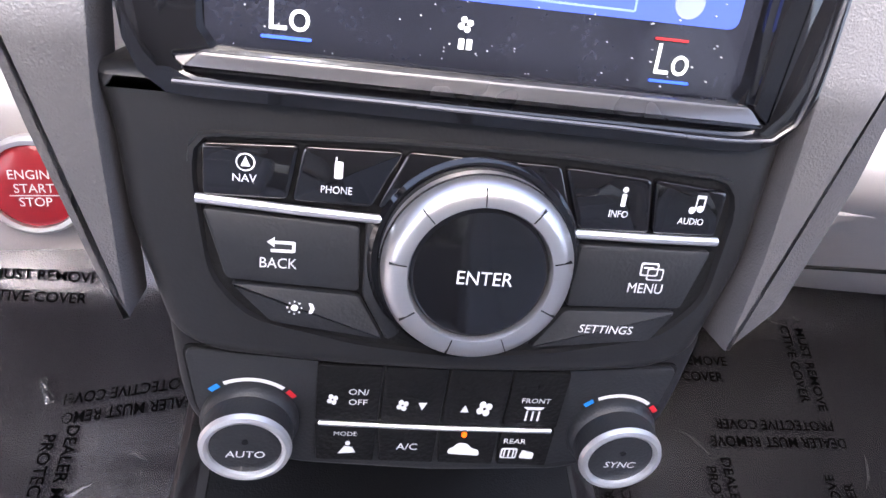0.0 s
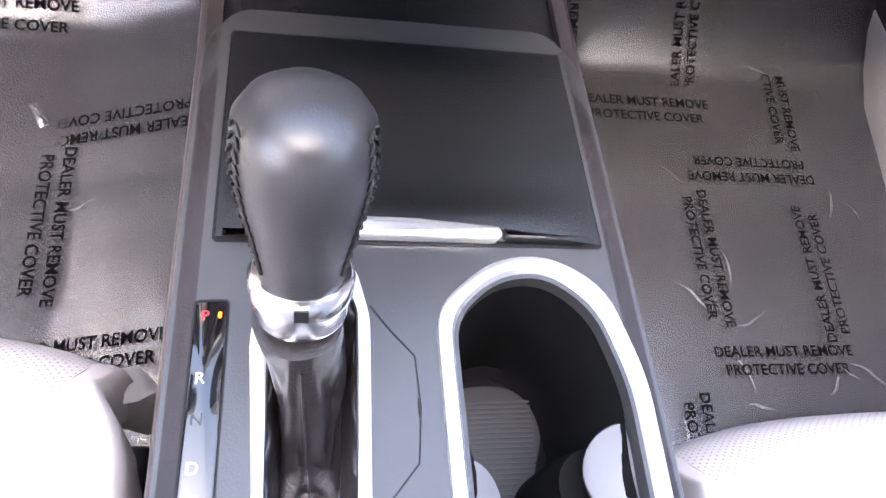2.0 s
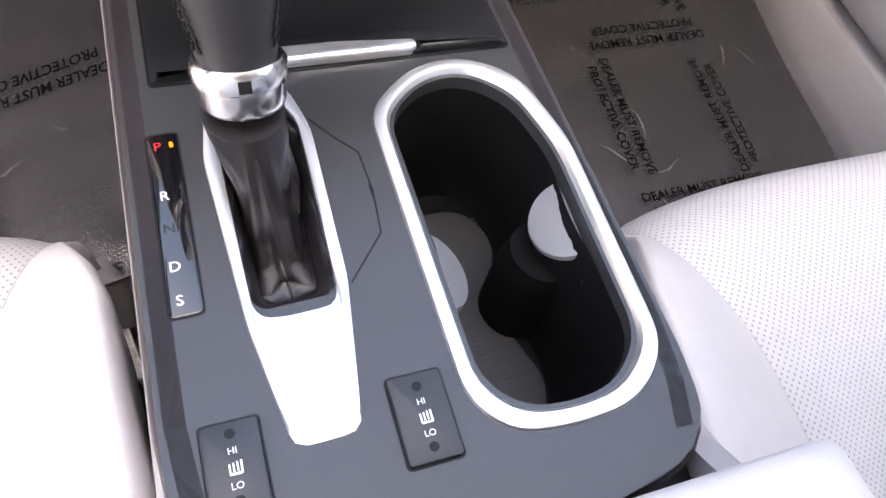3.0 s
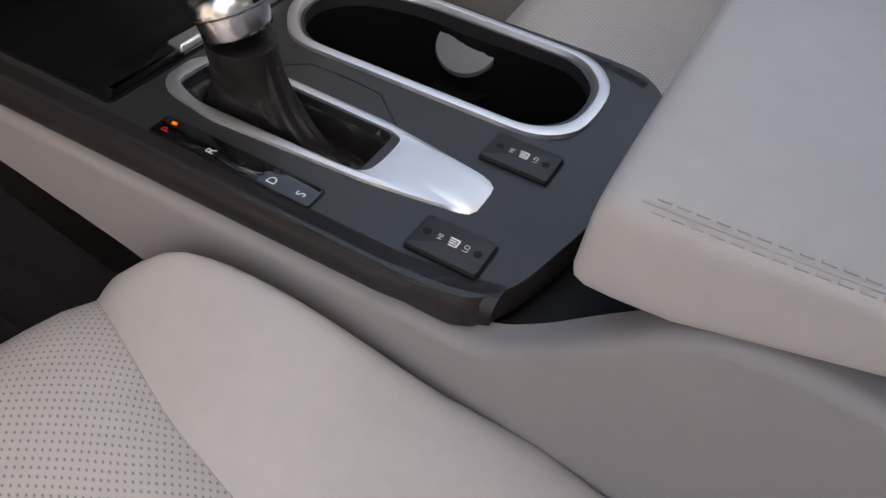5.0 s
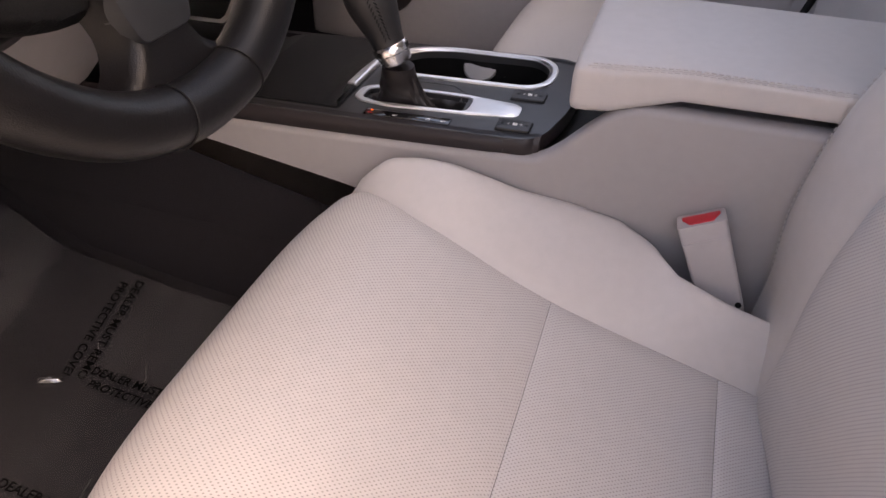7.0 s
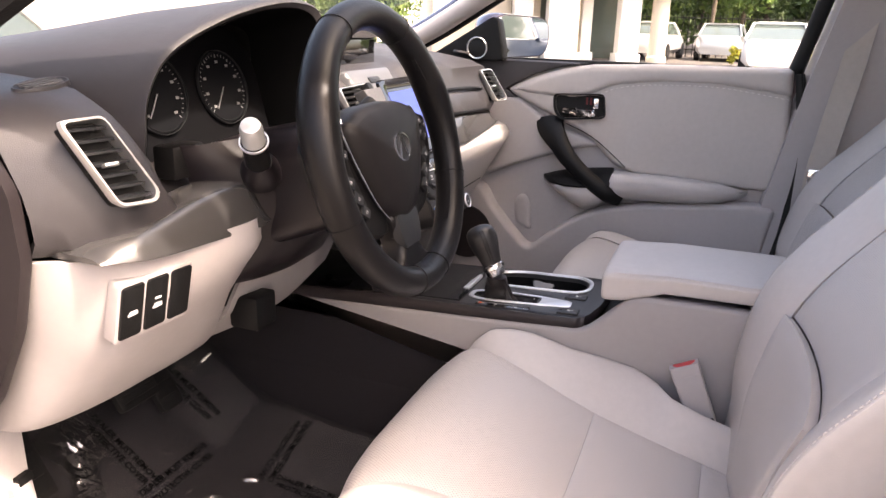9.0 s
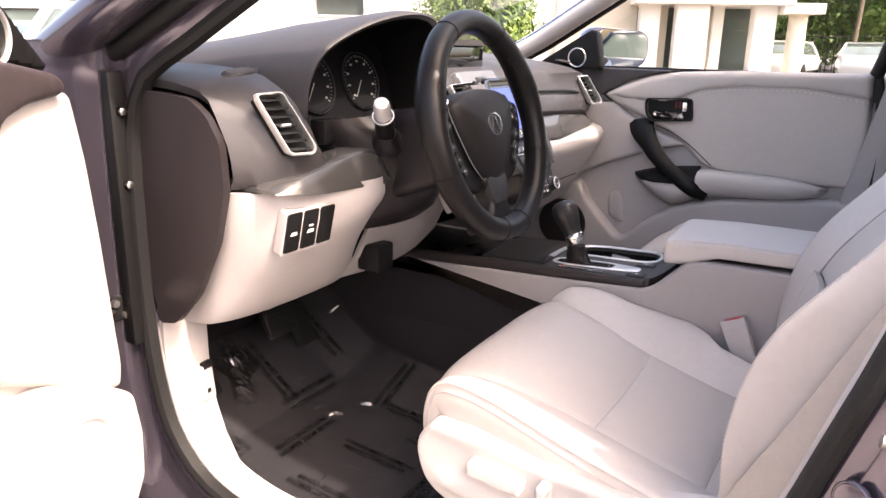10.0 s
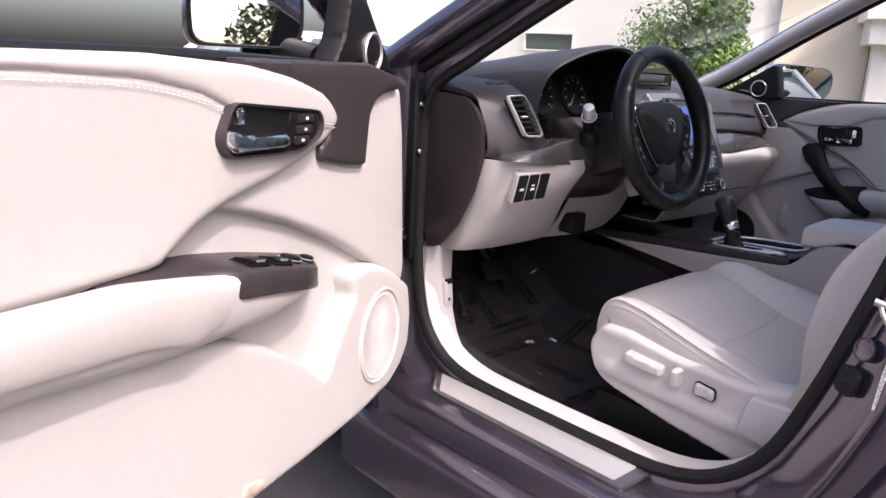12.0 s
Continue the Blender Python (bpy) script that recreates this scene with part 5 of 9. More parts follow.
    sk = [(0.159, 0.580), (0.186, 0.545), (0.190, 0.525), (0.178, 0.483), (0.152, 0.457), (0.128, 0.447), (0.07, 0.434), (-0.014, 0.416), (-0.108, 0.402), (-0.23, 0.385), (-0.30, 0.40), (-0.30, 0.60), (-0.24, 0.572), (-0.15, 0.552), (0.0, 0.562), (0.10, 0.580)]

    def mould(a, z):
        """Hollow switch field, a ledge below it that faces up, and a set-back lower edge."""
        y = -a if side < 0 else a
        zr = interp([-0.30, -0.09, 0.075, 0.19], [0.462, 0.474, 0.486, 0.500], y)
        ramp = lambda c, w: 0.5 + 0.5 * math.tanh((z - c) / w)
        fade = min(1.0, max(0.0, (0.165 - y) / 0.03))
        field = 0.006 * (1 - ramp(zr + 0.010, 0.008)) * fade
        low = -0.009 * (1 - ramp(zr - 0.018, 0.005)) * fade
        return field + low + 0.003 * ramp(zr + 0.066, 0.006)

    def skirt(bm):
        F = Plane((xo, 0, 0), (0, -1 if side < 0 else 1, 0), (0, 0, 1))
        soft(bm, F, [(-a, b) for a, b in sk][::-1] if side < 0 else sk, -0.045, 0.004, 0.010, 0.012, 4, mould, 0.006)
    skob = one("side_skirt", LIGHT, skirt, seat, "light grey moulded plastic skirt", 60)
    one("front_skirt", LIGHT, lambda bm: box(bm, (cx - 0.215, 0.100, 0.462), (cx + 0.215, 0.150, 0.550), 0.012, 3), seat)
    one("base", BLACK, lambda bm: box(bm, (cx - 0.20, -0.25, 0.40), (cx + 0.20, 0.15, 0.52), 0.01), seat)
    for dx in (-0.19, 0.19):
        one("rail", BLACK, lambda bm: box(bm, (cx + dx - 0.02, -0.35, 0.300), (cx + dx + 0.02, 0.19, 0.41), 0.006), seat)
    if side < 0:
        F = Plane((xo - 0.006, 0, 0), (0, -1, 0), (0, 0, 1))
        one("slide_switch", LIGHT, lambda bm: soft(bm, F, [(-0.092, 0.524), (-0.010, 0.516), (-0.007, 0.538), (-0.090, 0.547)], -0.010, 0.020, 0.005, 0.005, 4, None, 0.006), skob, "light grey seat slide switch")
        one("recline_switch", LIGHT, lambda bm: soft(bm, F, [(0.013, 0.507), (0.029, 0.506), (0.031, 0.544), (0.015, 0.546)], -0.010, 0.022, 0.005, 0.006, 4, None, 0.005), skob, "light grey recline switch")
        one("lumbar_switch", LIGHT, lambda bm: soft(bm, F, [(0.058, 0.506), (0.098, 0.502), (0.099, 0.525), (0.060, 0.531)], -0.004, 0.010, 0.005, 0.008, 4, lambda a, b: -0.0025 * math.exp(-(((a - 0.078) / 0.008) ** 2)), 0.005), skob, "light grey lumbar switch")
        one("switch_gap", BLACK, lambda bm: slab(bm, F, rpoly([(0.056, 0.504), (0.100, 0.500), (0.101, 0.527), (0.058, 0.533)], 0.009), -0.004, 0.0030), skob)
        one("belt_anchor_cover", LIGHT, lambda bm: slab(bm, F, rpoly([(0.150, 0.470), (0.235, 0.450), (0.240, 0.545), (0.170, 0.545), (0.160, 0.52)], 0.008), -0.002, 0.016, 0.006, 3), skob, "light grey belt anchor cover")
    return seat


build_seat(-1, "grey perforated leather driver seat with light plastic skirt")
passenger = build_seat(1, "grey perforated leather passenger seat beyond the console")
passenger.location.y -= 0.058

# belt buckle beside the driver cushion
buckle = thing("belt_buckle", (-0.145, -0.19, 0.55), "grey seat belt buckle with red release button", "belt buckle")
BK = Plane((-0.130, -0.164, 0.646), (0.1, -0.90, 0.40), (0.12, 0.40, 0.90))


def build_buckle():
    def body(bm):
        rings = []
        for h, w, d in ((-0.118, 0.0120, 0.007), (-0.110, 0.0165, 0.010), (-0.092, 0.0195, 0.0122), (-0.03, 0.0208, 0.0132), (-0.0165, 0.0212, 0.0136), (-0.0160, 0.0208, 0.0132), (-0.0155, 0.0214, 0.0138), (-0.006, 0.0216, 0.0140)):
            rings.append([BK(a - 0.003, h, b) for a, b in rr(0, 0, 2 * w, 2 * d, 0.004)])
        loft(bm, rings)
    bd = one("body", BEIGE, body, buckle)
    TF = Plane(BK(-0.003, 0, 0), BK.u, -BK.n)
    red = rpoly([(-0.0105, -0.0098), (0.0105, -0.0098), (0.0175, 0.0040), (0.0178, 0.0100), (-0.0178, 0.0100), (-0.0175, 0.0040)], 0.0015)
    one("button_frame", BEIGE, lambda bm: holed(bm, TF, rr(0, 0, 0.0432, 0.0280, 0.004), [red], -0.0062, 0.0010), bd)
    one("button_gap", BLACK, lambda bm: slab(bm, TF, red, -0.0061, -0.0035), bd)
    one("release_button", REDP, lambda bm: slab(bm, TF, [(a * 0.96, c * 0.94 + 0.0003) for a, c in red], -0.004, 0.0014, 0.0012, 3), buckle, "bright red release button")
    one("bolt_hole", BLACK, lambda bm: tube(bm, [BK(0.012, -0.088, 0.0118), BK(0.012, -0.088, 0.0130)], 0.0030, 14), buckle)


build_buckle()

# ---- steering wheel ----
WP = Plane((-0.373, 0.208, 0.978), (1, 0, 0), (0, 0.262, 0.965))
wheel = thing("steering_wheel", (-0.373, 0.33, 0.95), "black leather steering wheel with button pads", "steering wheel")


def build_wheel():
    R = 0.1672

    def rim_(bm):
        rings, n, m = [], 96, 18
        for i in range(n + 1):
            a = 2 * math.pi * i / n
            ra = 0.0188 + 0.0025 * math.exp(-((abs(math.sin(a) - 0.35) / 0.25) ** 2))
            rings.append([WP((R + ra * math.cos(b)) * math.cos(a), (R + ra * math.cos(b)) * math.sin(a), ra * 1.12 * math.sin(b) - 0.004) for b in [2 * math.pi * j / m for j in range(m)]])
        loft(bm, rings, cap=(False, False))
        bmesh.ops.remove_doubles(bm, verts=bm.verts, dist=1e-6)
    rimo = one("rim", WHEEL, rim_, wheel, "black leather rim")
    for a in (62, 118, 200, 340, 258, 282):
        def jn(bm):
            r = radians(a)
            tube(bm, [WP((R + 0.0195 * math.cos(b)) * math.cos(r), (R + 0.0195 * math.cos(b)) * math.sin(r), 0.0216 * math.sin(b) - 0.004) for b in [2 * math.pi * j / 22 for j in range(22)]], 0.0007, 5, True)
        one("rim_seam", BLACK, jn, rimo)

    def lacing(bm):
        for i in range(46):
            a = radians(-50 + i * 2.1)
            for s in (-1, 1):
                p = WP((R - 0.0188) * math.cos(a), (R - 0.0188) * math.sin(a), 0.002 + 0.003 * s)
                q = WP((R - 0.0188) * math.cos(a + 0.02), (R - 0.0188) * math.sin(a + 0.02), 0.002 - 0.003 * s)
                tube(bm, [p, q], 0.0006, 5)
    one("rim_lacing", BLACK, lacing, rimo, "black laced inner seam")
    pad_poly = rpoly([(-0.100, 0.048), (-0.055, 0.064), (0.0, 0.068), (0.055, 0.064), (0.100, 0.048), (0.091, 0.012), (0.077, -0.020), (0.059, -0.050), (0.032, -0.077), (0.0, -0.086), (-0.032, -0.077), (-0.059, -0.050), (-0.077, -0.020), (-0.091, 0.012)], 0.014, 5)

    WH = Plane(WP(-0.004, -0.004, -0.011), WP.u, WP.v)
    def pad(bm):
        rings = []
        for k, c in ((1.0, -0.035), (1.0, -0.006), (0.985, 0.000), (0.95, 0.006), (0.85, 0.012), (0.6, 0.018), (0.25, 0.021)):
            rings.append([WH(a * k, (b + 0.005) * k - 0.005, c) for a, b in pad_poly])
        loft(bm, rings)
    airbag = one("airbag_cover", HUB, pad, wheel, "dark airbag cover")
    for s in (-1, 1):
        one("chrome_line", CHROME, lambda bm: tube(bm, catmull([WH(s * 0.094, 0.054, -0.002), WH(s * 0.1015, 0.042, 0.0), WH(s * 0.0925, 0.010, 0.001), WH(s * 0.078, -0.022, 0.001), WH(s * 0.060, -0.052, 0.0), WH(s * 0.033, -0.079, -0.002)], 24), 0.0014, 7), airbag, "thin chrome edge line")
    # emblem as a plain oval with two bars
    one("emblem", CHROME, lambda bm: [rim(bm, WH, circ(0, 0.006, 0.0215, 40, 0.0185), circ(0, 0.006, 0.0185, 40, 0.0158), [(0, 0.018), (0.1, 0.0225), (0.9, 0.0225), (1, 0.018)], 40), slab(bm, WH, [(-0.0125, -0.008), (-0.0085, -0.008), (0.0005, 0.0205), (-0.0035, 0.0205)], 0.018, 0.0222), slab(bm, WH, [(0.0085, -0.008), (0.0125, -0.008), (0.0035, 0.0205), (-0.0005, 0.0205)], 0.018, 0.0222)], airbag, "plain chrome oval emblem")
    for s in (-1, 1):
        hull = [(s * a, b) for a, b in [(0.040, 0.048), (0.100, 0.050), (0.152, 0.038), (0.152, 0.000), (0.141, -0.026), (0.121, -0.058), (0.092, -0.085), (0.060, -0.096), (0.030, -0.098), (0.020, -0.040)]][:: -s]
        one("spoke", BLACK, lambda bm: soft(bm, WH, hull, -0.030, -0.006, 0.010, 0.010, 4), wheel)
        plate = one("switch_plate", BLACK, lambda bm: slab(bm, WH, rpoly([(s * 0.104, 0.043), (s * 0.132, 0.032), (s * 0.127, -0.010), (s * 0.108, -0.050), (s * 0.086, -0.070), (s * 0.076, -0.052), (s * 0.093, -0.010), (s * 0.099, 0.020)][:: -s], 0.008), -0.012, -0.0030, 0.002), wheel)
        for x, y, w, h, a in ((0.110, 0.031, 0.0125, 0.011, 8), (0.1235, 0.024, 0.011, 0.011, 8), (0.107, 0.015, 0.0125, 0.012, 10), (0.1205, 0.009, 0.011, 0.012, 10), (0.109, -0.016, 0.020, 0.013, 26), (0.099, -0.037, 0.019, 0.013, 32), (0.089, -0.055, 0.017, 0.012, 36)):
            B = Plane(WH(s * x, y, 0), WH.u * math.cos(radians(a)) + WH.v * (s * math.sin(radians(a))), WH.v * math.cos(radians(a)) - WH.u * (s * math.sin(radians(a))))
            b = one("wheel_button", SLATE, lambda bm: slab(bm, B, rr(0, 0, w, h, 0.002), -0.004, 0.0006, 0.001), plate)
            one("mark", DIMMARK, lambda bm: [slab(bm, B, rr(0.0005, 0.0008, w * 0.28, 0.0011, 0.0003), 0.0005, 0.0009), slab(bm, B, rr(-0.0005, -0.0016, w * 0.20, 0.0010, 0.0003), 0.0005, 0.0009)], b)
    low = rpoly([(-0.040, -0.070), (0.040, -0.070), (0.030, -0.096), (0.025, -0.112), (0.031, -0.129), (0.052, -0.143), (0.080, -0.148), (0.070, -0.160), (-0.070, -0.160), (-0.080, -0.148), (-0.052, -0.143), (-0.031, -0.129), (-0.025, -0.112), (-0.030, -0.096)], 0.012, 5)
    one("lower_spoke", WHEEL, lambda bm: soft(bm, WH, low, -0.026, 0.004, 0.010, 0.010, 4), wheel)
    one("lower_insert", SLATE, lambda bm: slab(bm, WH, rpoly([(-0.030, -0.074), (0.030, -0.074), (0.030, -0.096), (0.023, -0.119), (-0.023, -0.119), (-0.030, -0.096)], 0.007), -0.010, 0.0070, 0.002), wheel, "dark grey spoke insert")


build_wheel()
column = thing("steering_column", (-0.373, 0.34, 0.86), "dark steering column shroud with stalks", "steering column")


def build_column():
    def shroud(bm):
        rings = []
        for d, w, h in ((-0.028, 0.055, 0.052), (-0.05, 0.066, 0.062), (-0.10, 0.070, 0.068), (-0.17, 0.074, 0.074), (-0.26, 0.07, 0.07)):
            rings.append([WP(a, b - 0.012, d) for a, b in rr(0, 0, 2 * w, 2 * h, 0.022)])
        loft(bm, rings)
    one("shroud", PLUM, shroud, column, "dark plum shroud")
    def cover(bm):
        """A smooth cowl from under the instruments down over the column to the knee panels."""
        zs = [0.985, 0.965, 0.94, 0.90, 0.86, 0.825, 0.803, 0.797]
        fwd = [0.030, 0.055, 0.078, 0.092, 0.085, 0.062, 0.030, 0.0]
        lft = [-0.520, -0.512, -0.500, -0.482, -0.474, -0.478, -0.484, -0.484]
        rgt = [-0.236, -0.238, -0.242, -0.250, -0.256, -0.256, -0.252, -0.252]

        def fn(u, v):
            k = v * (len(zs) - 1)
            ii = list(range(len(zs)))
            x0, x1 = interp(ii, lft, k), interp(ii, rgt, k)
            x = x0 + (x1 - x0) * u
            w = max(0.0, math.sin(math.pi * u)) ** 0.55
            return Vector((x, 0.405 - interp(ii, fwd, k) * w + 0.02 * (1 - w), interp(ii, zs, k)))
        sheet(bm, fn, 36, 28, 0.006)
    one("column_cover", PLUM, cover, column, "dark plum lower column cover", 70)
    one("side_slot", BLACK, lambda bm: box(bm, (-0.535, 0.418, 0.945), (-0.48, 0.45, 0.985), 0.004), column)
    for s in (-1, 1):
        tip = Vector((-0.373 + s * 0.150, 0.318, 1.017))
        root = Vector((-0.373 + s * 0.088, 0.352, 0.952))
        one("stalk_base", PLUM, lambda bm: tube(bm, [root - (tip - root) * 0.12, root + (tip - root) * 0.05, root + (tip - root) * 0.22], [0.026, 0.024, 0.0165], 24), column)
        one("stalk", BLACK, lambda bm: tube(bm, [root, root.lerp(tip, 0.3), root.lerp(tip, 0.5), root.lerp(tip, 0.68)], [0.0165, 0.0150, 0.0150, 0.0155], 20), column)
        d = (tip - root).normalized()
        one("stalk_ring", SATIN, lambda bm: tube(bm, [tip - d * 0.034, tip - d * 0.031], 0.0172, 24), column, "satin ring")
        # Left end pale: the sun's blown-out highlight put into its colour
        one("stalk_end", BLACK if s > 0 else mat("stalk_cap_glare", (0.55, 0.55, 0.54), 0.25, metal=0.4), lambda bm: tube(bm, [tip - d * 0.031, tip - d * 0.006, tip, tip + d * 0.002], [0.0140, 0.0132, 0.011, 0.005], 20), column)
        one("paddle", BLACK, lambda bm: slab(bm, WP, rpoly([(s * 0.110, 0.055), (s * 0.145, 0.045), (s * 0.142, 0.0), (s * 0.112, -0.01)][::s], 0.006), -0.045, -0.039, 0.002), column)


build_column()

# ---- dashboard ----
dash = thing("dashboard", (0, 0.7, 0.7), "charcoal grey moulded dashboard with hooded instruments", "dashboard")
DX = [-0.718, -0.69, -0.64, -0.58, -0.535, -0.50, -0.42, -0.34, -0.26, -0.22, -0.14, -0.06, 0.06, 0.14, 0.22, 0.30, 0.42, 0.54, 0.64, 0.70, 0.718]


def dash_profile(x):
    """Points of the dashboard skin from the windscreen down to its lower edge."""
    ax_ = abs(x)
    top = interp([0, 0.2, 0.45, 0.6, 0.72], [1.085, 1.085, 1.080, 1.065, 1.040], ax_)
    if x < -0.24 or x > 0.14:
        edge_y = interp([-0.72, -0.66, -0.58, -0.52, -0.24, 0.14, 0.3, 0.5, 0.62, 0.72], [0.475, 0.445, 0.440, 0.455, 0.46, 0.44, 0.405, 0.40, 0.42, 0.46], x)
        face_y = interp([-0.72, -0.66, -0.58, -0.52, -0.24, 0.14, 0.3, 0.5, 0.62, 0.72], [0.440, 0.385, 0.375, 0.40, 0.41, 0.41, 0.385, 0.385, 0.40, 0.45], x)
    else:
        edge_y, face_y = 0.46, 0.41
    zt = interp([-0.72, -0.66, -0.61, -0.575, -0.25, -0.225, -0.1, 0.1, 0.3, 0.5, 0.62, 0.72], [1.030, 1.045, 1.050, 0.950, 0.950, 1.035, 1.045, 1.045, 1.045, 1.040, 1.025, 1.0], x)
    zb = 0.905 if x < 0.1 else 0.925
    return [(1.02, top - 0.03), (0.92, top), (0.75, top + 0.005), (0.58, (top + zt) / 2 + 0.012), (edge_y + 0.03, zt + 0.008), (edge_y, zt - 0.004), (face_y + 0.018, zt - 0.035), (face_y, (zt + zb) / 2 - 0.01), (face_y - 0.004, zb), (face_y + 0.03, zb - 0.006), (0.62, zb - 0.02)]


def build_dash():
    def skin(bm):
        rings = []
        for x in np.interp(np.linspace(0, 1, 61), np.linspace(0, 1, len(DX)), DX):
            p = catmull([(y, z, 0) for y, z in dash_profile(x)], 40)
            rings.append([Vector((x, q.x, q.y)) for q in p])
        loft(bm, rings, closed=False)
        bmesh.ops.recalc_face_normals(bm, faces=bm.faces)
        bmesh.ops.solidify(bm, geom=bm.faces[:], thickness=0.012)
    one("dash_pad", DASH, skin, dash, "charcoal soft-touch dash pad", 50)

    # instrument hood
    lip = catmull([(-0.592, 0.412, 0.965), (-0.586, 0.412, 0.995), (-0.574, 0.414, 1.046), (-0.540, 0.412, 1.090), (-0.466, 0.402, 1.126), (-0.383, 0.392, 1.148), (-0.314, 0.384, 1.154), (-0.268, 0.380, 1.142), (-0.252, 0.384, 1.104), (-0.246, 0.390, 1.03), (-0.244, 0.395, 0.98)], 60)

    def inner_lip(p):
        return Vector((-0.40 + (p.x + 0.40) * 0.955, p.y + 0.004, 0.985 + (p.z - 0.985) * 0.945))

    # Black skin standing in for the shadow inside the hood
    def liner(bm):
        rings = []
        for p in lip:
            q = inner_lip(p)
            rings.append([q + Vector((0, -0.001, -0.001)), q + Vector((0, 0.05, -0.006)), Vector((-0.39 + (p.x + 0.40) * 0.93, p.y + 0.125, 0.975 + (p.z - 0.985) * 0.86))])
        loft(bm, rings, closed=False)

    def hood(bm):
        rings = []
        for i, p in enumerate(lip):
            w = math.sin(math.pi * i / 59)
            back = Vector((-0.40 + (p.x + 0.40) * 1.35, 0.80, 1.06 + 0.03 * w))
            mid = Vector((-0.40 + (p.x + 0.40) * 1.16, 0.56, p.z * 0.55 + 0.45 * (1.06 + 0.05 * w) + 0.006 * w))
            rings.append([back, mid, Vector((p.x * 1.0, p.y + 0.03, p.z + 0.004 * w)), p + Vector((0, 0.006, 0.002)), p, p + Vector((0, -0.002, -0.003 * w)), inner_lip(p)])
        loft(bm, rings, closed=False)
        bmesh.ops.recalc_face_normals(bm, faces=bm.faces)
    hd = one("instrument_hood", DASH, hood, dash, "charcoal instrument hood", 50)
    one("hood_shadow", SHADEBLACK, liner, hd, "matt black skin for the shadow under the hood", 60)
    # cluster face and dials
    CL = Plane((-0.400, 0.500, 1.035), (1, 0, 0), (0, 0.25, 0.97))
    face = one("instrument_panel", mat("cluster_black", (0.005, 0.005, 0.006), 0.6, spec=0.1), lambda bm: slab(bm, CL, rpoly([(-0.165, -0.080), (0.150, -0.080), (0.150, 0.035), (0.115, 0.085), (-0.08, 0.085), (-0.140, 0.04)], 0.02), -0.01, 0.0), hd, "dark instrument cluster with two dials")
    DIMINK = mat("dial_print", (0.30, 0.30, 0.30), 0.6)
    dialm = mat("dial_face", (0.008, 0.0085, 0.010), 0.7, spec=0.08)
    for dx in (-0.068, 0.062):
        dl = one("dial", dialm, lambda bm: turned(bm, CL, [(0.050, 0.0), (0.051, 0.004), (0.048, 0.006), (0.046, 0.003), (0.0, 0.002)], 44, dx, 0.0), face)
        one("dial_ring", SLATE, lambda bm: rim(bm, CL, circ(dx, 0, 0.0520, 44), circ(dx, 0, 0.0506, 44), [(0, 0.002), (0.3, 0.0064), (0.7, 0.0064), (1, 0.002)], 44), dl)
        for i in range(33):
            a = radians(225 - 270 * i / 32)
            one("dial_mark", DIMINK, lambda bm: box_on(bm, CL, dx + 0.0445 * math.cos(a), 0.0445 * math.sin(a), a, 0.0062 if i % 4 == 0 else 0.003, 0.0011 if i % 4 == 0 else 0.0006, 0.003, 0.0035), dl)
            if i % 4 == 0:
                one("dial_figure", DIMINK, lambda bm: slab(bm, CL, rr(dx + 0.0355 * math.cos(a), 0.0355 * math.sin(a), 0.0058, 0.0036, 0.0006), 0.003, 0.0034), dl)
        a = radians(232)
        one("needle", DIMINK, lambda bm: box_on(bm, CL, dx + 0.018 * math.cos(a), 0.018 * math.sin(a), a, 0.036, 0.0012, 0.004, 0.005), dl)
    # left and right end vents with slats, and round top vents
    def vent(F, w, h, skew, n, name="air_vent"):
        o = [(-w / 2 - skew, h / 2), (w / 2 - skew, h / 2 + 0.002), (w / 2 + skew, -h / 2 + 0.008), (w / 2 + skew - 0.006, -h / 2 - 0.001), (-w / 2 + skew, -h / 2)][::-1]
        oo = rpoly(o, 0.007, 4)
        c = (sum(p[0] for p in o) / 5, sum(p[1] for p in o) / 5)
        ii = [((a - c[0]) * 0.85 + c[0] - 0.0012, (b - c[1]) * 0.91 + c[1] + 0.0010) for a, b in oo]
        v = one(name, BLACK, lambda bm: slab(bm, F, ii, -0.02, -0.012), dash, "black slatted air vent")
        one("vent_frame", SATIN, lambda bm: rim(bm, F, oo, ii, [(0, -0.002), (0.2, 0.004), (0.8, 0.004), (1, -0.012)], 60), v, "satin silver vent frame")
        for i in range(n):
            b = -h / 2 + h * (i + 0.8) / (n + 0.6)
            sh = -skew * 2 * (b / h) * 0.9
            one("vent_slat", SLATE, lambda bm: loft(bm, [[F(x, b - 0.0022, 0.000), F(x, b + 0.0002, 0.001), F(x, b + 0.0045, -0.012), F(x, b + 0.003, -0.0125)] for x in (-w * 0.40 + sh, w * 0.42 + sh)]), v)
        one("vent_tab", SATIN, lambda bm: slab(bm, F, rr(-0.002, -0.002, 0.015, 0.004, 0.0015), -0.002, 0.006, 0.0015), v, "silver vent tab")

    vent(Plane((-0.6650, 0.3790, 0.9925), (0.95, -0.22, 0.0), (0.0, 0.34, 0.94)), 0.047, 0.090, 0.019, 7)
    vent(Plane((0.556, 0.380, 0.9850), (0.97, -0.22, 0.0), (0.0, 0.30, 0.95)), 0.052, 0.080, 0.026, 7)
    for s in (-1, 1):
        vent(Plane((s * 0.085 - 0.01, 0.410, 1.000), (1, 0, 0), (0.0, 0.34, 0.94)), 0.10, 0.052, -0.010 * s, 5)
    for s in (-1, 1):
        TV = Plane((s * 0.634, 0.495, 1.0588), (1, 0, -0.13 * s), (0, 1, 0.085))
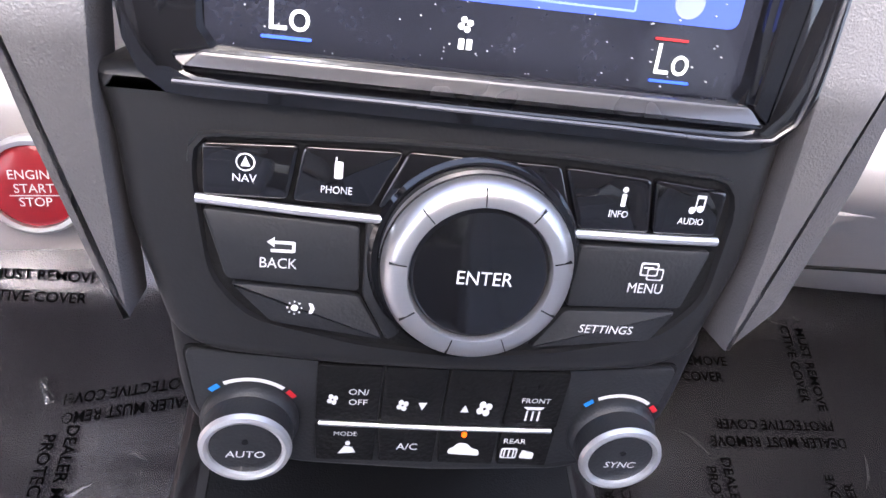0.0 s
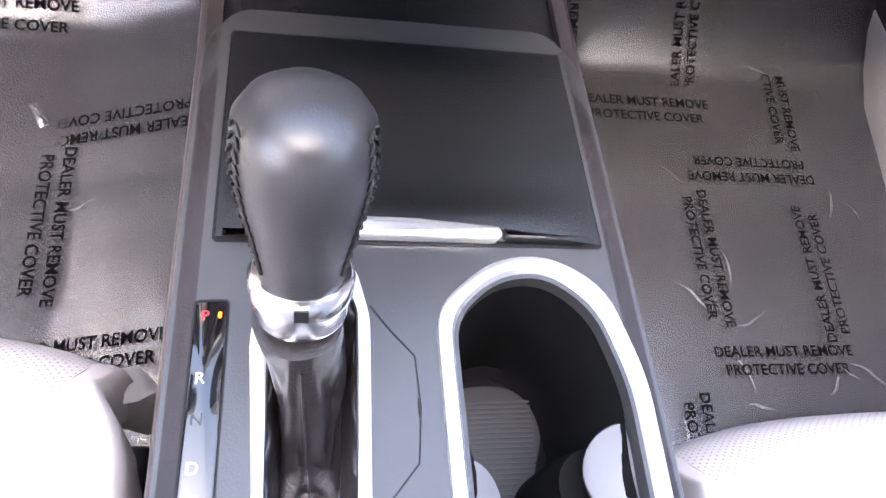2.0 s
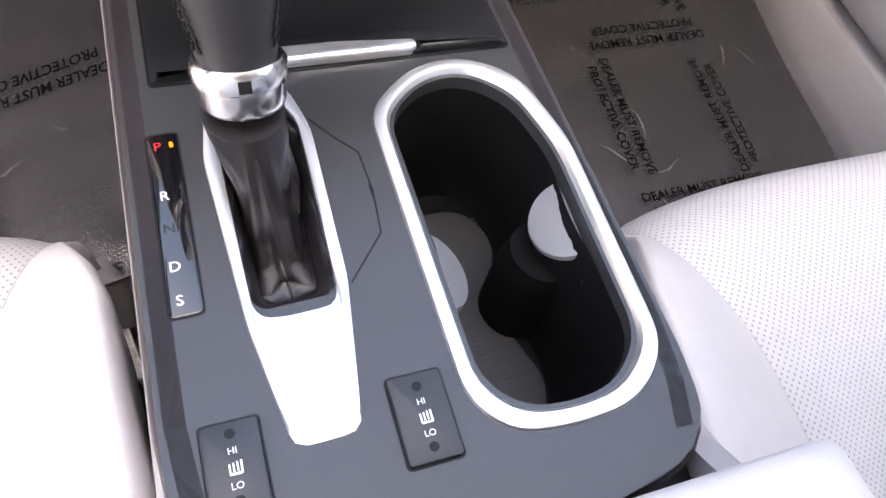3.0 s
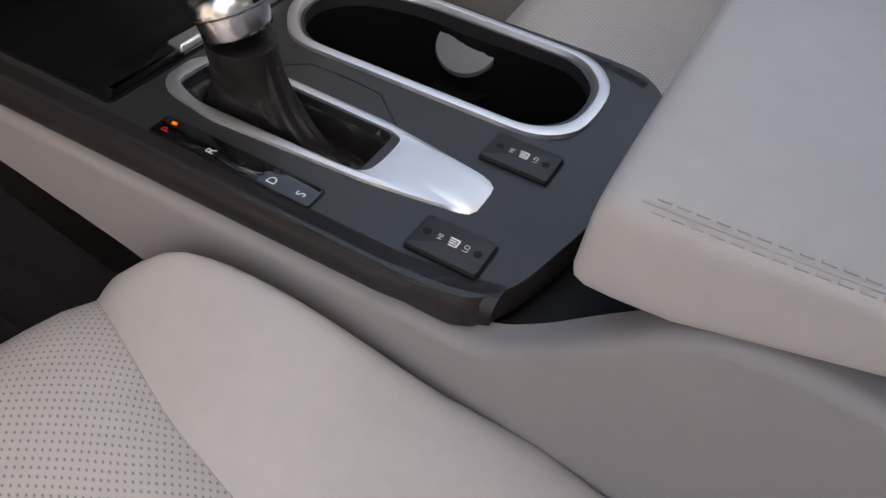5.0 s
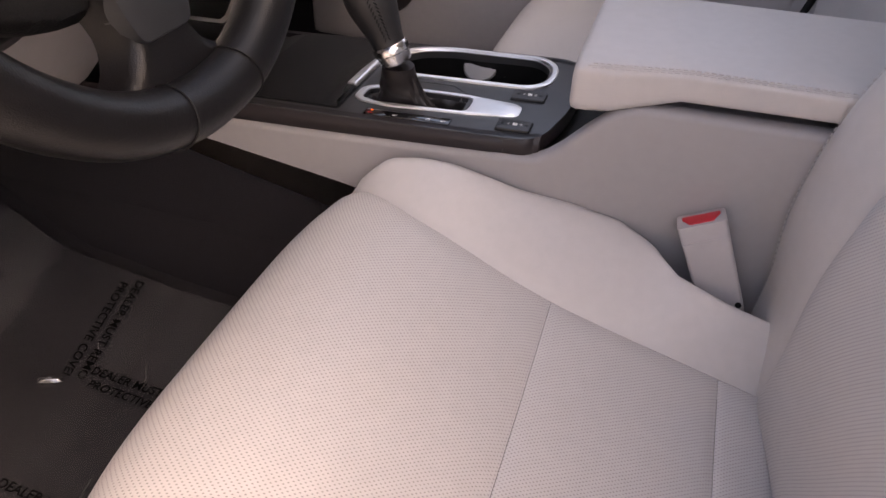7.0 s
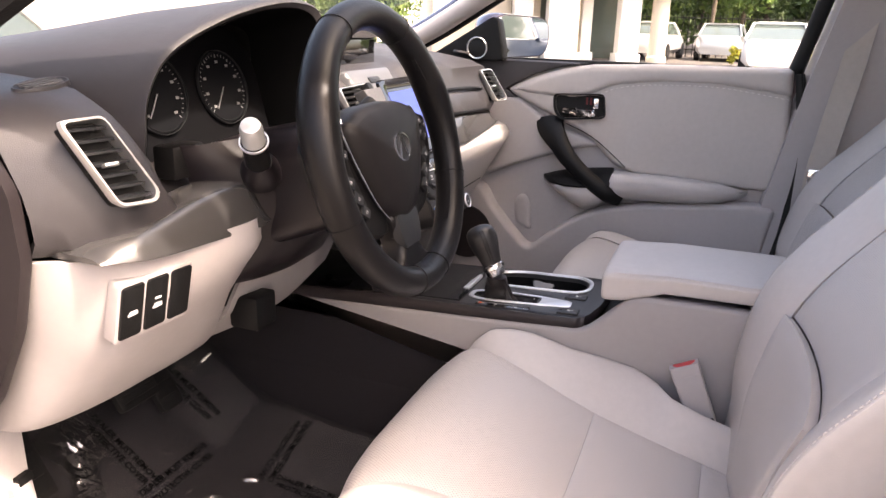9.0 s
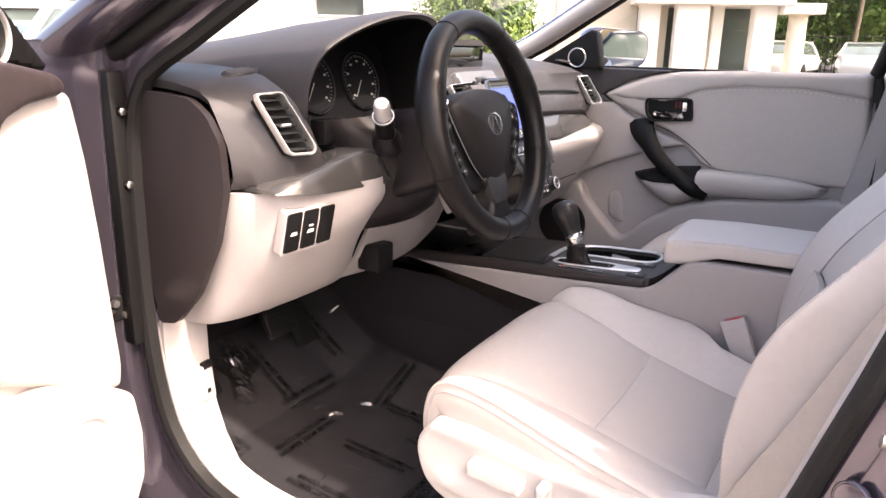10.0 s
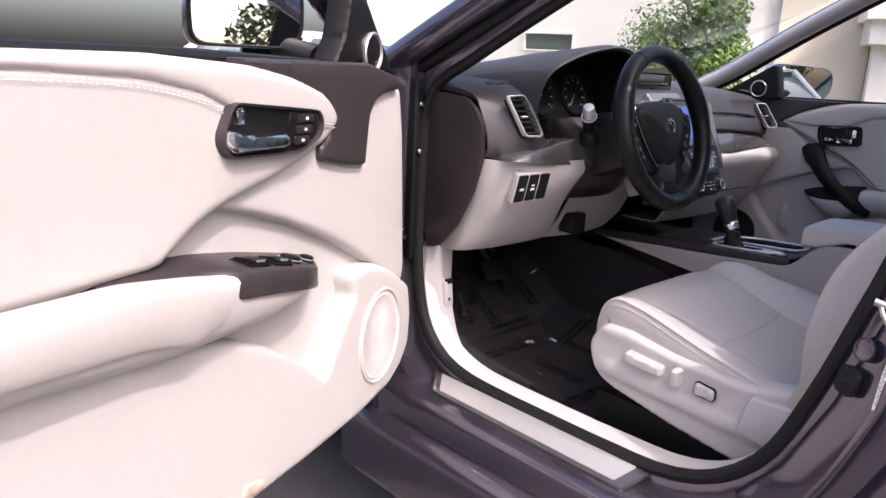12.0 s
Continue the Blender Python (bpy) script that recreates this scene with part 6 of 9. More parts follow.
        tv = one("defrost_vent", BLACK, lambda bm: slab(bm, TV, circ(0, 0, 0.030, 30, 0.018), -0.004, 0.0008, 0.0005), dash, "small oval side vent")
        one("vent_ring", DASH, lambda bm: rim(bm, TV, circ(0, 0, 0.0325, 36, 0.0205), circ(0, 0, 0.029, 36, 0.017), [(0, -0.003), (0.3, 0.0020), (0.7, 0.0020), (1, 0)], 36), tv)
        for i in range(4):
            # reflected light is put into these slats as a paler grey
            one("vent_slat", GREYPAD, lambda bm: box_on(bm, TV, 0, -0.011 + 0.0073 * i, 0, 0.050 - 0.008 * abs(i - 1.5), 0.0020, 0.0, 0.0026), tv)
    # metallic trim strips below the vents
    def strip(xs, tops, bots, bow, yo):
        def fn(bm):
            L = catmull([(x, (t + b) / 2, (t - b) / 2) for x, t, b in zip(xs, tops, bots)], 44)
            loft(bm, [[Vector((p.x, yo(p.x) + dy, p.y + p.z * k)) for dy, k in ((0.05, -1), (0.0, -1.0), (-0.004 - bow * 0.5, -0.97), (-0.005 - bow, -0.86), (-0.005 - bow, -0.78), (-0.001 - bow * 0.8, 0.0), (0.003 - bow * 0.6, 0.70), (0.005 - bow * 0.4, 0.88), (0.014, 1.0), (0.05, 1.0))] for p in L])
        return fn
    one("metal_trim", TRIM, strip((-0.700, -0.678, -0.63, -0.56, -0.50, -0.468, -0.448), (0.904, 0.914, 0.922, 0.935, 0.941, 0.935, 0.905), (0.898, 0.895, 0.889, 0.884, 0.880, 0.879, 0.885), 0.010, lambda x: interp([-0.735, -0.66, -0.44], [0.400, 0.366, 0.362], x)), dash, "glossy dark metallic trim strip", 60)
    one("metal_trim", TRIM, strip((0.115, 0.2, 0.32, 0.44, 0.54, 0.58, 0.60), (0.936, 0.940, 0.940, 0.934, 0.924, 0.914, 0.902), (0.880, 0.878, 0.878, 0.880, 0.884, 0.888, 0.894), 0.016, lambda x: interp([0.115, 0.3, 0.6], [0.40, 0.372, 0.40], x)), dash, "glossy dark metallic trim strip", 60)
    one("lower_pad", DASH, strip((0.125, 0.2, 0.32, 0.42, 0.48, 0.50), (0.988, 0.990, 0.988, 0.984, 0.978, 0.965), (0.944, 0.946, 0.943, 0.938, 0.936, 0.942), 0.010, lambda x: interp([0.125, 0.3, 0.5], [0.402, 0.382, 0.392], x)), dash, "charcoal padded roll above the trim", 60)
    one("pad_groove", BLACK, lambda bm: tube(bm, catmull([(0.125, 0.402, 0.9935), (0.2, 0.394, 0.9955), (0.32, 0.384, 0.9935), (0.42, 0.384, 0.989), (0.49, 0.388, 0.982)], 24), 0.0035, 8), dash)
    one("trim_groove", BLACK, lambda bm: tube(bm, catmull([(0.12, 0.396, 0.9405), (0.2, 0.386, 0.9425), (0.32, 0.372, 0.9425), (0.44, 0.376, 0.937), (0.54, 0.388, 0.927), (0.60, 0.402, 0.905)], 28), 0.0040, 8), dash)
    # upper centre display hood
    one("display_hood", DASH, lambda bm: loft(bm, [[Vector((s * w, y, z)) for s, w, y, z in ((-1, 0.16, 0.78, 1.085), (-1, 0.135, 0.48, 1.10 + k), (1, 0.135, 0.48, 1.10 + k), (1, 0.16, 0.78, 1.085))] for k in (0.0, 0.012)]), dash)
    one("upper_display", PIANO, lambda bm: box(bm, (-0.125, 0.490, 1.045), (0.125, 0.50, 1.10), 0.004), dash)
    AU = Plane((0.0, 0.428, 1.012), (1, 0, 0), (0, 0.62, 0.78))
    aud = one("audio_panel", mat("satin_grey_panel", (0.16, 0.16, 0.165), 0.32, metal=0.3, vary=0.04), lambda bm: soft(bm, AU, [(-0.070, -0.052), (0.072, -0.052), (0.088, 0.040), (-0.088, 0.040)], -0.02, 0.010, 0.006, 0.008, 3), dash, "satin grey audio panel")
    one("disc_slot", BLACK, lambda bm: slab(bm, AU, rr(0.0, -0.018, 0.115, 0.006, 0.002), 0.0, 0.0112), aud)
    one("panel_key", SLATE, lambda bm: slab(bm, AU, rr(0.0, 0.014, 0.040, 0.012, 0.002), 0.0, 0.0125, 0.001), aud)
    one("audio_knob", BLACK, lambda bm: turned(bm, AU, [(0.0095, 0.008), (0.0095, 0.024), (0.0080, 0.026), (0.0, 0.0262)], 24, -0.062, -0.006), aud, "small black volume knob")
    one("dash_core", BLACK, lambda bm: box(bm, (-0.60, 0.52, 0.80), (0.69, 0.95, 1.00), 0.01), dash)

    # light grey knee panels left and right of the column
    def knee(bm):
        rows = [(0.895, [(-0.716, 0.440), (-0.66, 0.376), (-0.58, 0.358), (-0.49, 0.346), (-0.470, 0.352)]),
                (0.865, [(-0.712, 0.445), (-0.66, 0.374), (-0.58, 0.356), (-0.49, 0.344), (-0.466, 0.352)]),
                (0.830, [(-0.708, 0.452), (-0.66, 0.385), (-0.58, 0.364), (-0.49, 0.366), (-0.468, 0.376)]),
                (0.780, [(-0.702, 0.470), (-0.66, 0.412), (-0.58, 0.400), (-0.47, 0.408), (-0.448, 0.420)]),
                (0.720, [(-0.697, 0.495), (-0.65, 0.456), (-0.57, 0.446), (-0.44, 0.452), (-0.418, 0.466)]),
                (0.682, [(-0.693, 0.515), (-0.64, 0.490), (-0.55, 0.482), (-0.43, 0.484), (-0.400, 0.500)]),
                (0.668, [(-0.690, 0.535), (-0.63, 0.512), (-0.54, 0.505), (-0.42, 0.508), (-0.396, 0.52)]),
                (0.664, [(-0.690, 0.60), (-0.62, 0.58), (-0.54, 0.57), (-0.42, 0.57), (-0.396, 0.57)])]
        rings = []
        for z, pts in rows:
            rings.append([Vector((p.x, p.y, z)) for p in catmull([(pts[0][0] - 0.003, pts[0][1] + 0.06, 0)] + [(x, y, 0) for x, y in pts], 30)])
        cols = list(zip(*rings))
        cols = [catmull(c, 26) for c in cols]
        loft(bm, cols, closed=False)
        bmesh.ops.recalc_face_normals(bm, faces=bm.faces)
        bmesh.ops.solidify(bm, geom=bm.faces[:], thickness=0.006)
    kn = one("knee_panel", BEIGE, knee, dash, "light grey lower knee panel", 45)
    SW = Plane((-0.636, 0.366, 0.838), (0.985, -0.16, 0.0), (0.0, -0.22, 0.975))
    one("switch_bezel", BEIGE, lambda bm: slab(bm, SW, rpoly([(-0.049, -0.038), (0.045, -0.033), (0.049, 0.035), (-0.045, 0.033)], 0.006), -0.02, -0.0035, 0.0015), kn)
    for i, h in enumerate((0.062, 0.062, 0.060)):
        sb = one("dash_switch", BLACK, lambda bm: slab(bm, SW, rpoly([(-0.0445 + 0.0305 * i, -0.033 + 0.002 * i), (-0.0175 + 0.0305 * i, -0.031 + 0.002 * i), (-0.0155 + 0.0305 * i, 0.030 + 0.001 * i), (-0.0425 + 0.0305 * i, 0.029 + 0.001 * i)], 0.004), -0.009, -0.0010, 0.0015), kn, "black dash switch")
        if i < 2:
            one("mark", WHITEINK, lambda bm: [slab(bm, SW, rpoly([(-0.036 + 0.0305 * i, -0.006), (-0.023 + 0.0305 * i, -0.005), (-0.024 + 0.0305 * i, 0.000), (-0.033 + 0.0305 * i, 0.000)], 0.001), -0.0010, -0.0007)] + ([slab(bm, SW, rr(-0.029 + 0.0305 * i, 0.006, 0.008, 0.003, 0.001), -0.0010, -0.0007)] if i else []), sb)

    def inner_knee(x0, x1, flip):
        def fn(bm):
            rows = [(0.880, 0.420), (0.83, 0.43), (0.78, 0.445), (0.72, 0.475), (0.672, 0.52), (0.660, 0.60)]
            rings = []
            for i in range(9):
                w = i / 8
                x = x0 + (x1 - x0) * w
                rings.append([Vector((x, y - 0.02 * math.sin(math.pi * w), z)) for y, z in [(b, a) for a, b in rows]])
            loft(bm, rings, closed=False)
            bmesh.ops.recalc_face_normals(bm, faces=bm.faces)
            bmesh.ops.solidify(bm, geom=bm.faces[:], thickness=0.006)
        return fn
    one("inner_knee_panel", BEIGE, inner_knee(-0.395, -0.115, 1), dash, "light grey panel under the column")
    one("start_panel", BEIGE, lambda bm: slab(bm, Plane((-0.142, 0.356, 0.827), (1, 0.10, 0), (0, 0.45, 0.89)), rpoly([(-0.11, -0.030), (0.035, -0.030), (0.035, 0.06), (-0.11, 0.06)], 0.01), -0.03, -0.002, 0.003), dash, "grey panel round the start button")
    one("connector_box", BLACK, lambda bm: box(bm, (-0.385, 0.425, 0.690), (-0.335, 0.475, 0.742), 0.005), dash, "black connector box under the knee panel")
    # glove box
    def glove(bm):
        rings = []
        for i in range(13):
            w = i / 12
            x = 0.105 + 0.565 * w
            b = 0.02 * math.sin(math.pi * w)
            rings.append([Vector((x, y - b, z)) for y, z in ((0.405, 0.885), (0.378, 0.877), (0.366, 0.862), (0.367, 0.846), (0.378, 0.828), (0.402, 0.785), (0.436, 0.725), (0.470, 0.667), (0.482, 0.658), (0.60, 0.655))])
        loft(bm, rings, closed=False)
        bmesh.ops.recalc_face_normals(bm, faces=bm.faces)
        bmesh.ops.solidify(bm, geom=bm.faces[:], thickness=0.006)
    gb = one("glove_box", LIGHT, glove, dash, "light grey glove box lid", 50)
    one("lid_seam", BLACK, lambda bm: tube(bm, catmull([(x, interp([0.655, 0.667, 0.725, 0.785], [0.486, 0.470, 0.436, 0.402], z) - 0.02 * math.sin(math.pi * (x - 0.105) / 0.565) - 0.0006, z) for x, z in ((0.165, 0.695), (0.205, 0.715), (0.25, 0.733), (0.30, 0.743), (0.36, 0.748), (0.48, 0.748), (0.60, 0.740))], 40), 0.0016, 6), gb)
    GL = Plane((0.205, 0.386, 0.812), (1, 0.0, 0.0), (0.0, -0.62, 0.78))
    one("glove_latch", LIGHT, lambda bm: soft(bm, GL, [(-0.046, -0.018), (0.046, -0.018), (0.038, 0.018), (-0.034, 0.018)], -0.02, 0.010, 0.005, 0.006, 3), gb, "light grey latch")
    one("latch_gap", BLACK, lambda bm: slab(bm, GL, rpoly([(-0.050, -0.021), (0.050, -0.021), (0.041, 0.021), (-0.037, 0.021)], 0.006), -0.02, -0.0085), gb)
    for s in (-1, 1):
        EC = Plane((s * 0.722, 0, 0), (0, -s, 0), (0, 0, 1))
        poly = [(0.595, 0.672), (0.560, 0.678), (0.505, 0.735), (0.458, 0.82), (0.434, 0.900), (0.438, 0.968), (0.462, 1.005), (0.495, 1.026), (0.56, 1.032), (0.62, 1.03), (0.64, 0.85)]
        pp = rpoly([(-s * y, z) for y, z in poly][:: -s], 0.010, 4)
        one("end_cap", BROWN, lambda bm: slab(bm, EC, pp, -0.012, 0.004, 0.006, 3), dash, "dark brown-grey dash end cap")
    # lower carpeted bulkhead and foot well sides
    one("bulkhead", CARPET, lambda bm: box(bm, (-0.70, 0.98, 0.30), (0.70, 1.02, 1.05)), dash)


build_dash()

# pedals
for nm, x, y, z, w, h in (("accelerator_pedal", -0.275, 0.735, 0.50, 0.05, 0.13), ("brake_pedal", -0.365, 0.70, 0.53, 0.085, 0.06), ("foot_rest", -0.56, 0.74, 0.47, 0.08, 0.18)):
    PD = Plane((x, y, z), (1, 0, 0), (0, 0.5, 0.866))
    pedal = thing(nm, (x, y, floor_z(x, y)), "black rubber pedal above the dark carpet", "pedal", "pedals")
    one("pad", RUBBER, lambda bm: slab(bm, PD, rr(0, 0, w, h, 0.01), -0.006, 0.006, 0.003), pedal)
    for i in range(4):
        one("pad_rib", RUBBER, lambda bm: slab(bm, PD, rr(0, -h * 0.32 + h * 0.21 * i, w * 0.8, 0.004, 0.001), 0.006, 0.009), pedal)
    one("arm", STEEL if "rest" not in nm else BLACK, lambda bm: tube(bm, [PD(0, 0, -0.004), PD(0, 0.10, -0.03), PD(0, 0.22, -0.03)], 0.008, 8), pedal)


# ---- floor mats under printed film ----
def build_mat(nm, x0, x1, y0, y1, label, rows):
    m = thing(nm, ((x0 + x1) / 2, (y0 + y1) / 2, 0.33), label, "floor mat", "floor mats")

    def mz(x, y):
        return floor_z(x, y) + 0.006

    one("carpet", MATTE, lambda bm: sheet(bm, lambda u, v: Vector((x0 + (x1 - x0) * u, y0 + (y1 - y0) * v, mz(x0 + (x1 - x0) * u, y0 + (y1 - y0) * v))), 20, 24), m, "dark grey mat carpet", 60)

    def lift(x, y):
        r = 0.0018 * noise.noise(Vector((x * 9, y * 9, 1.3))) + 0.0010 * noise.noise(Vector((x * 34, y * 30, 4)))
        u, v = (x - x0) / (x1 - x0), (y - y0) / (y1 - y0)
        e = min(u, 1 - u, v, 1 - v)
        return 0.003 + r + 0.010 * math.exp(-e / 0.05) * (0.5 + noise.noise(Vector((x * 22, y * 22, 8))))

    f = one("clear_film", FILM, lambda bm: sheet(bm, lambda u, v: Vector((x0 + 0.006 + (x1 - x0 - 0.012) * u, y0 + 0.006 + (y1 - y0 - 0.012) * v, mz(x0 + (x1 - x0) * u, y0 + (y1 - y0) * v) + lift(x0 + (x1 - x0) * u, y0 + (y1 - y0) * v))), 60, 60), m, "glossy crinkled clear protective film", 80)
    f.visible_shadow = False
    for x, y, deg in rows:
        for body, off in (("DEALER MUST REMOVE", 0.0095), ("PROTECTIVE COVER", -0.0095)):
            a = radians(deg)
            px, py = x - off * math.sin(a), y + off * math.cos(a)
            if not (x0 + 0.06 * abs(math.cos(a)) < px < x1 - 0.06 * abs(math.cos(a)) and y0 + 0.03 < py < y1 - 0.03):
                continue
            gx = (mz(px + 0.02, py) - mz(px - 0.02, py)) / 0.04
            gy = (mz(px, py + 0.02) - mz(px, py - 0.02)) / 0.04
            n = Vector((-gx, -gy, 1)).normalized()
            F = Plane((px, py, mz(px, py) + 0.0084), Vector((math.cos(a), math.sin(a), gx * math.cos(a) + gy * math.sin(a))), n.cross(Vector((math.cos(a), math.sin(a), 0))))
            letters(body, 0.0158, FILMTEXT, m, F.matrix(), name="printed_notice", width=0.98, bold=0.0003)
    # loose crumpled edge of the film beside the sill and short stiff folds further in
    if x0 < 0:
        for px, py, w, h, turn, seed in ((-0.455, 0.748, 0.09, 0.085, 0.3, 1), (-0.480, 0.700, 0.07, 0.045, 1.0, 2), (-0.375, 0.545, 0.012, 0.035, 0.9, 3), (-0.405, 0.62, 0.010, 0.030, 1.4, 4), (-0.300, 0.52, 0.009, 0.028, 0.5, 5)):
            ca, sa = math.cos(turn), math.sin(turn)

            def crumple(u, v):
                a, b = (u - 0.5) * w, (v - 0.5) * h
                x, y = px + a * ca - b * sa, py + a * sa + b * ca
                fade = math.sin(math.pi * u) * math.sin(math.pi * v)
                f = abs(noise.noise(Vector((a * 60 + seed * 7, b * 16, seed)))) + 0.5 * abs(noise.noise(Vector((a * 150, b * 40, seed + 3))))
                return Vector((x, y, mz(x, y) + 0.005 + fade * (0.002 + 0.018 * f)))
            one("film_crumple", CREASE, lambda bm: sheet(bm, crumple, 26, 30), f, "crumpled clear film", 30)
    # sharp folds that catch the light
    r = random.Random(int(100 * (x1 + 2)))
    for i in range(26):
        cx, cy = r.uniform(x0 + 0.05, x1 - 0.05), r.uniform(y0 + 0.08, y1 - 0.06)
        if i < 8 and x0 < 0:
            cx, cy = r.uniform(-0.52, -0.43), r.uniform(0.66, 0.78)
        a, ln = r.uniform(0, 3.14), r.uniform(0.008, 0.028)
        line = [(cx + math.cos(a + 0.18 * w) * ln * w, cy + math.sin(a + 0.18 * w) * ln * w + 0.0015 * math.sin(5 * w)) for w in (-1, -0.6, -0.2, 0.2, 0.6, 1)]
        one("film_crease", CREASE, lambda bm: tube(bm, [(px, py, mz(px, py) + 0.0045) for px, py in line], [0.0004, 0.0012, 0.0018, 0.0016, 0.0010, 0.0003], 8, squash=0.8), f)
    return m


PRINT_D = [(-0.222, 0.505, 180), (-0.277, 0.407, -90), (-0.355, 0.625, 0), (-0.44, 0.393, -90), (-0.475, 0.54, 180), (-0.225, 0.715, -90), (-0.405, 0.700, -90), (-0.50, 0.27, 0), (-0.235, 0.28, 0), (-0.345, 0.30, 90), (-0.58, 0.40, 90), (-0.58, 0.62, 90), (-0.36, 0.15, 180), (-0.55, 0.12, 0)]
PRINT_P = [(0.455, 0.494, 180), (0.377, 0.387, -90), (0.441, 0.271, 0), (0.512, 0.37, 90), (0.335, 0.565, 0), (0.392, 0.66, 90), (0.26, 0.40, 90), (0.24, 0.69, -90), (0.51, 0.60, -90), (0.24, 0.25, 180), (0.33, 0.16, -90), (0.47, 0.13, 180), (0.50, 0.73, 0)]
build_mat("driver_floor_mat", -0.66, -0.135, 0.02, 0.80, "dark carpet floor mat under printed clear film", PRINT_D)
build_mat("passenger_floor_mat", 0.135, 0.638, 0.02, 0.80, "dark carpet floor mat under printed clear film", PRINT_P)


# ---- car body round the driver's opening ----
body = thing("car", (0, 0, -0.05), "metallic plum grey car body with open door frame", "car")


def section_sweep(bm, spine, sections):
    """Sweep a cross-section (inward, across) along a list of points on the side of the car; across is in the plane of the side."""
    rings = []
    k = len(spine)
    for i, p in enumerate(spine):
        a, b = spine[max(i - 1, 0)], spine[min(i + 1, k - 1)]
        t = (b - a).normalized()
        across = Vector((0, t.z, -t.y))
        rings.append([p + Vector((dx, 0, 0)) + across * da for dx, da in sections])
    loft(bm, rings)


# the inner line of the door opening: from the B pillar foot, along the sill, up the A pillar to the roof and back
# the first points lie far back, out of view, to let sun onto the seat
OPEN = [(-0.82, 1.40), (-0.515, 1.16), (-0.405, 0.97), (-0.352, 0.80), (-0.300, 0.63), (-0.245, 0.50), (-0.170, 0.425), (-0.08, 0.392), (0.05, 0.386), (0.20, 0.386), (0.34, 0.388), (0.44, 0.396), (0.520, 0.425), (0.580, 0.490), (0.607, 0.58), (0.618, 0.70), (0.618, 0.84), (0.612, 0.98), (0.585, 1.05), (0.50, 1.105), (0.40, 1.168), (0.20, 1.285), (0.0, 1.39), (-0.15, 1.45), (-0.32, 1.478)]


def open_x(z):
    return interp([0.3, 0.45, 0.9, 1.05, 1.25, 1.48], [-0.735, -0.735, -0.735, -0.725, -0.655, -0.575], z)


def build_body():
    pts = catmull([(y, z, 0) for y, z in OPEN], 90)
    spine = [Vector((open_x(p.y), p.x, p.y)) for p in pts]
    # rubber seal, inner trim, painted flange and outer skin as bands that follow the opening
    one("door_seal", RUBBER, lambda bm: section_sweep(bm, spine, [(0.000, -0.012), (-0.016, -0.010), (-0.020, -0.002), (-0.016, 0.008), (0.000, 0.008), (0.004, 0.0)]), body, "black rubber door seal")
    one("inner_flange", PAINT, lambda bm: section_sweep(bm, spine, [(0.010, -0.004), (-0.012, 0.006), (-0.014, 0.040), (-0.020, 0.070), (-0.060, 0.082), (-0.060, 0.090), (-0.010, 0.090), (0.012, 0.02)]), body, "painted metal door frame flange", 75)

    def outer(bm):
        # the outer body side: rocker, front pillar foot and rear door skin
        rings = []
        for i, p in enumerate(spine):
            a, b = spine[max(i - 1, 0)], spine[min(i + 1, len(spine) - 1)]
            t = (b - a).normalized()
            ac = Vector((0, t.z, -t.y))
            q = ac * 0.09
            rings.append([p + q + Vector((-0.055, 0, 0)), p + ac * 0.115 + Vector((-0.072, 0, 0)), p + ac * 0.15 + Vector((-0.090, 0, 0)), p + ac * 0.19 + Vector((-0.100, 0, 0)), p + ac * 0.26 + Vector((-0.098, 0, 0)), p + ac * 0.30 + Vector((-0.085, 0, 0))])
        loft(bm, rings, closed=False)
        bmesh.ops.recalc_face_normals(bm, faces=bm.faces)
    spine[:] = [p for p in spine if p.z < 0.47]
    one("rocker_skin", PAINT, outer, body, "painted rocker panel", 60)
    # light plastic sill cover inside and the scuff plate
    sill = [p for p in catmull([(open_x(z), y, z) for y, z in [(-0.418, 1.00), (-0.405, 0.97), (-0.352, 0.80), (-0.30, 0.63), (-0.245, 0.50), (-0.170, 0.425), (-0.08, 0.392), (0.05, 0.386), (0.20, 0.386), (0.34, 0.388), (0.44, 0.396), (0.520, 0.425), (0.580, 0.490), (0.607, 0.58), (0.618, 0.66)]], 84)]
    one("sill_cover", LIGHT, lambda bm: section_sweep(bm, sill, [(0.004, 0.010), (0.006, -0.008), (0.030, -0.012), (0.060, -0.008), (0.074, 0.010), (0.080, 0.08), (0.06, 0.08), (0.004, 0.03)]), body, "light grey plastic sill cover")


build_body()


